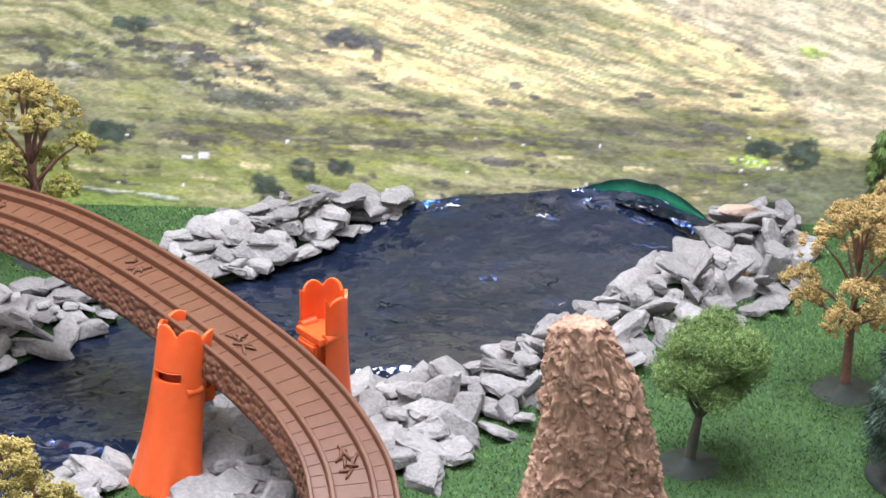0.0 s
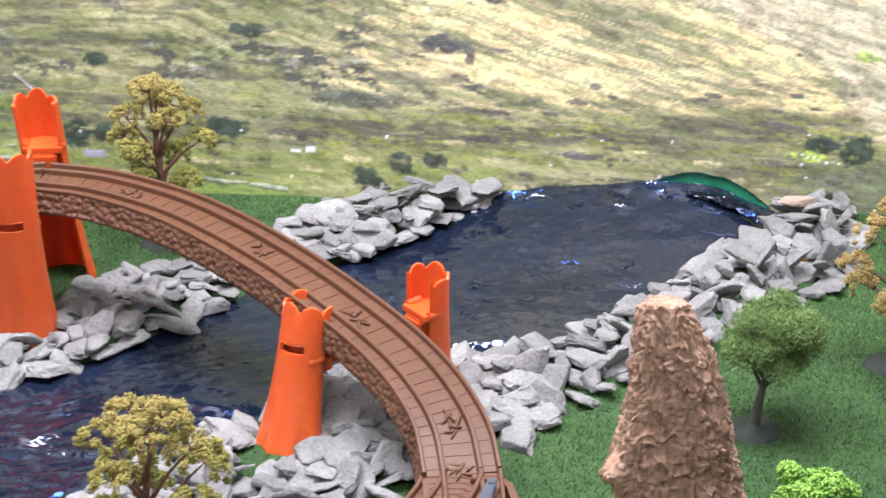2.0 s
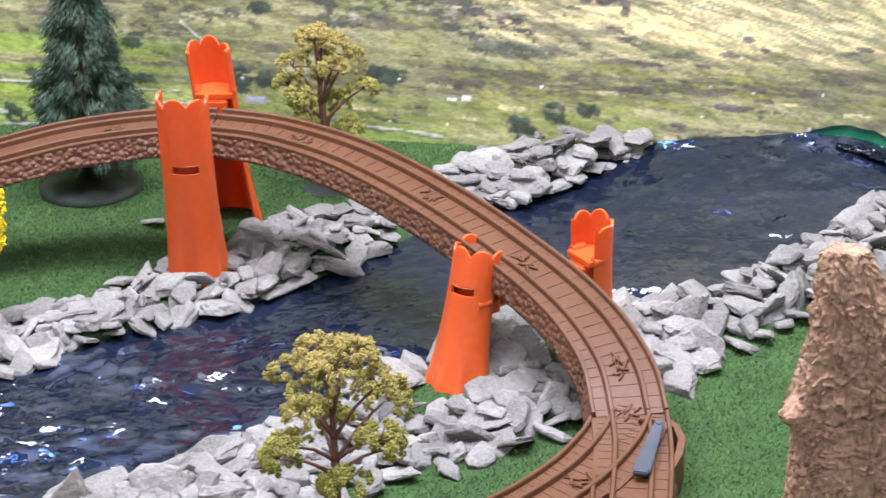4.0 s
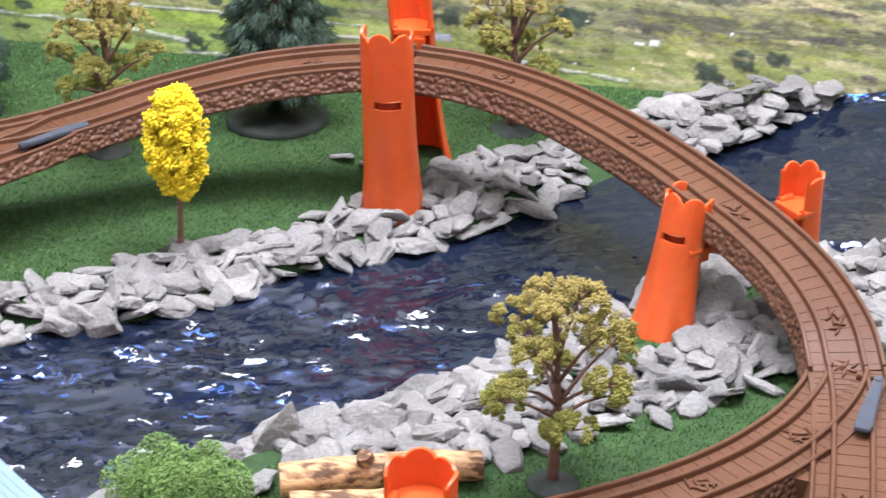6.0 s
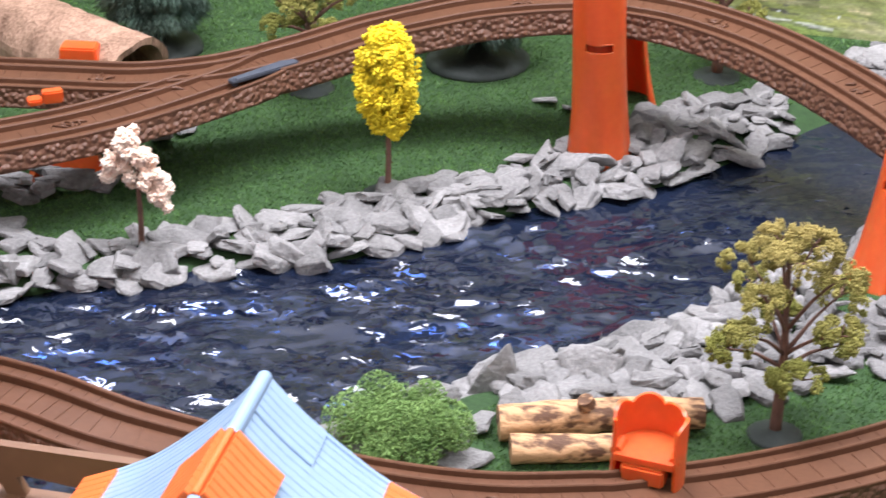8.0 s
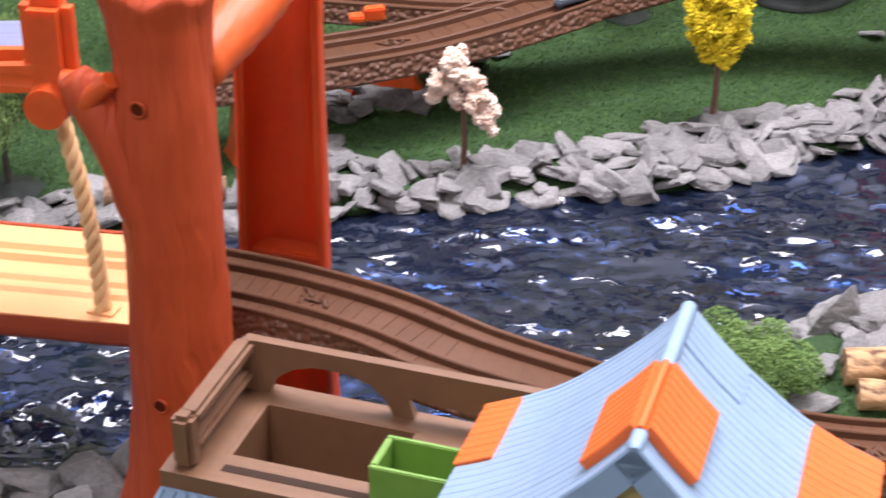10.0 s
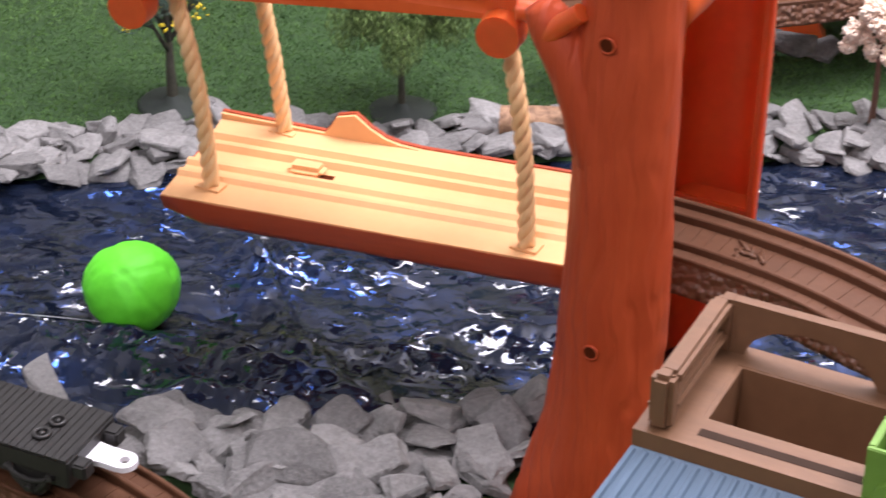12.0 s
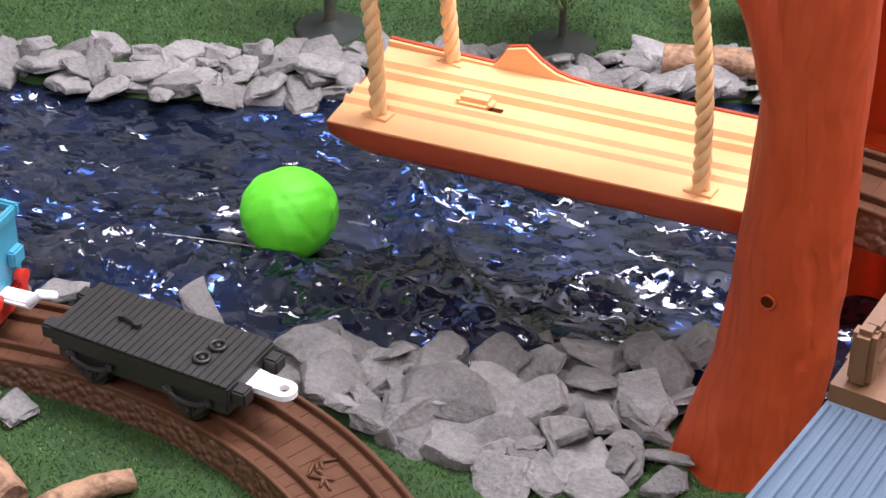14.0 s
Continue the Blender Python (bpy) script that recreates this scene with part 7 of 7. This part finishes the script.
def stick(x0, y0, z0, x1, y1, z1, r, material, label, knots=(), bend=0.3):
    ob = thing("stick_log", x0, y0, z0, 0, label, "log", "cut stick logs")
    end = Vector((x1 - x0, y1 - y0, z1 - z0))
    side = Vector((-end.y, end.x, 0)).normalized()
    n, seg, rings = 28, 18, []
    bm = bmesh.new()
    d = end.normalized()
    up = d.cross(side)
    for i in range(n + 1):
        t = i / n
        p = end * t + side * bend * math.sin(math.pi * t)
        ring = []
        for k in range(seg):
            a = k * math.tau / seg
            rr = r * (1 - 0.12 * t) + 0.09 * noise.noise(Vector((t * 9, math.cos(a) * 1.2, math.sin(a) * 1.2 + x0)))
            for kt in knots:
                rr += 0.45 * math.exp(-((t - kt) / 0.05) ** 2) * max(0, math.sin(a))
            ring.append(bm.verts.new(p + rr * (math.cos(a) * side + math.sin(a) * up * -1)))
        rings.append(ring)
    for r0, r1 in zip(rings, rings[1:]):
        for k in range(seg):
            bm.faces.new((r0[k], r0[(k + 1) % seg], r1[(k + 1) % seg], r1[k]))
    bm.faces.new(rings[-1])
    bm.faces.new(rings[0][::-1])
    bmesh.ops.recalc_face_normals(bm, faces=bm.faces)
    sharp_smooth(part("wood", bm, material, ob))
    for kt in knots:
        bm = bmesh.new()
        p = end * kt + Vector((0, 0, r + 0.2)) - side * 0.5
        tube(bm, [p, p + Vector((-0.2, 0.1, 0.45)) - side * 0.25], [0.55, 0.45], 14)
        part("knot", bm, material, ob)
    return ob


def woodwork():
    bark_post()
    stick(-39.5, 78.5, 1.9, -28.4, 82.1, 2.0, 1.05, M_LOG, "peeled tan stick log lying by the river bank", knots=(0.42,))
    stick(-38.4, 76.4, 1.7, -30.5, 78.9, 1.7, 0.85, M_LOG, "peeled tan stick log lying on the turf", bend=-0.2)
    stick(-86.4, 83.4, 1.8, -79.4, 86.2, 1.8, 0.95, M_TWIGLOG, "brown stick log beyond the river")
    stick(-99.5, 34.8, 1.9, -93.4, 33.0, 1.6, 0.95, M_TWIGLOG, "brown stick log on the turf by the track")
    stick(-92.2, 33.4, 1.4, -89.8, 37.0, 1.6, 0.62, M_TWIGLOG, "short brown stick on the turf by the track")


woodwork()


def bark_arch():
    """A hollow half log lying as a tunnel."""
    ob = thing("bark_tunnel", -82.2, 121.4, 0.7, -28, "hollow tan bark tunnel on the turf", "bark tunnel")
    bm = bmesh.new()
    n, seg = 26, 22
    outer, inner = [], []
    for i in range(n + 1):
        x = -7 + 14 * i / n
        ro, ri = [], []
        for k in range(seg + 1):
            a = math.pi * k / seg
            d = 0.3 * noise.noise(Vector((x * 0.6, a * 2.0, 4)))
            cut = x + 1.4 * math.sin(a) * (x > 0) * x / 7 + 0.25 * noise.noise(Vector((a * 3, 2, 7))) * abs(x) / 7
            ro.append(bm.verts.new((cut, 3.5 * math.cos(a) + d, (4.6 + d) * math.sin(a))))
            ri.append(bm.verts.new((cut, 3.0 * math.cos(a), 4.1 * math.sin(a))))
        outer.append(ro)
        inner.append(ri)
    for i in range(n):
        for k in range(seg):
            bm.faces.new((outer[i][k], outer[i + 1][k], outer[i + 1][k + 1], outer[i][k + 1]))
            bm.faces.new((inner[i][k + 1], inner[i + 1][k + 1], inner[i + 1][k], inner[i][k]))
    for i in (0, n):
        for k in range(seg):
            bm.faces.new((outer[i][k], outer[i][k + 1], inner[i][k + 1], inner[i][k]))
    bmesh.ops.recalc_face_normals(bm, faces=bm.faces)
    part("bark", bm, M_BARKLOG, ob)
    return ob


bark_arch()


def track_supports():
    # the last stands for an orange piece by the bark tunnel, no track above
    for x, y, rz, w in ((-75.3, 103.6, 24, 5.6), (-80.5, 92.5, 40, 3.2), (-79.2, 116.2, 8, 4.4)):
        ob = thing("orange_foot", x, y, 0.8, rz, "orange plastic foot on the turf", "track support", "orange track supports")
        bm = bmesh.new()
        v = []
        for z, k in ((0, 1.0), (1.2, 0.75), (4.2, 0.62)):
            v.append([bm.verts.new((sx * w / 2 * k, sy * 1.3 * k, z)) for sx, sy in ((-1, -1), (1, -1), (1, 1), (-1, 1))])
        for a, b in zip(v, v[1:]):
            for k in range(4):
                bm.faces.new((a[k], a[(k + 1) % 4], b[(k + 1) % 4], b[k]))
        bm.faces.new(v[-1])
        bm.faces.new(v[0][::-1])
        bmesh.ops.bevel(bm, geom=list(bm.edges), offset=0.12, segments=2, affect="EDGES")
        sharp_smooth(part("foot", bm, M_ORANGE, ob))
    ob = thing("track_clip", -75.3, 101.9, 7.2, 30, "small orange plastic clip on the track", "track clip")
    bm = bmesh.new()
    box(bm, -0.7, -0.4, 0, 0.7, 0.4, 0.9, 0.1)
    box(bm, -1.7, -0.5, 0, -0.7, 0.5, 0.45, 0.1)
    part("clip", bm, M_ORANGE, ob)


track_supports()


# ---- green film edge behind the pond ----
def film_edge():
    m = mat("thin_green_film", (0.03, 0.30, 0.18), (0.07, 0.40, 0.25), 0.2, 0, 40, 200, 0.3)
    m.node_tree.nodes["Principled BSDF"].inputs["Transmission Weight"].default_value = 0.45
    ob = thing("green_film", 10, 140.2, 0, 0, "thin translucent green plastic film behind the pond", "plastic film")
    bm = bmesh.new()
    rows = []
    for k in range(41):
        t = k / 40
        x = -5.6 + 10.6 * t
        top = float(np.interp(x, [-5.6, -4.3, -3, -1.4, 0.5, 2.2, 3.6, 5], [3.0, 3.75, 4.1, 4.2, 3.75, 2.95, 1.8, 0.4]))
        rows.append([bm.verts.new((x, 0.45 * math.sin(2.1 * x) * 0.2 + 0.5 * (j / 5) ** 2 + 0.06 * noise.noise(Vector((x, j, 0))), top * j / 5 + 0.05 * noise.noise(Vector((x * 1.7, j, 4))))) for j in range(6)])
    for a, b in zip(rows, rows[1:]):
        for j in range(5):
            bm.faces.new((a[j], b[j], b[j + 1], a[j + 1]))
    bmesh.ops.solidify(bm, geom=list(bm.faces), thickness=0.03)
    part("film", bm, m, ob, smooth=True)
    # the blue film bunched along the pond's rim
    bm = bmesh.new()
    line = spline([(-2.6, -0.8, 3.1), (-0.4, -0.9, 2.95), (1.4, -1.0, 2.5), (2.8, -1.7, 2.0), (3.8, -2.6, 1.7), (4.5, -3.6, 1.4)], 90)
    rows = []
    for i, p in enumerate(line):
        w = 0.25 + 0.75 * min(1, i / 30)
        rows.append([bm.verts.new(p + Vector((-0.25 * u * w, -0.7 * u * w, 0.3 * math.sin(1.1 * u) * w - 0.15 * u * w)) + 0.22 * noise.noise_vector((p + Vector((0, 1.3 * u, 0))) * 2.1)) for u in (0, 0.25, 0.5, 0.75, 1.0, 1.25, 1.5, 1.75, 2.0)])
    for a, b in zip(rows, rows[1:]):
        for j in range(8):
            bm.faces.new((a[j], b[j], b[j + 1], a[j + 1]))
    bmesh.ops.solidify(bm, geom=list(bm.faces), thickness=0.03)
    part("blue_fold", bm, M_WATER, ob, "crumpled dark blue film", smooth=True)


film_edge()


def thread():
    ob = thing("thread", -95.6, 55.6, 0.9, 0, "thin clear thread tied to the dough ball", "thread")
    m = mat("clear_thread", (0.5, 0.5, 0.5), (0.6, 0.6, 0.6), 0.3)
    bm = bmesh.new()
    tube(bm, spline([(0, 0, 0.2), (-2.5, -0.6, 0.1), (-5.6, -1.8, 0.2), (-9.0, -3.4, 0.4)], 14), 0.02, 6)
    part("strand", bm, m, ob, smooth=True)


thread()
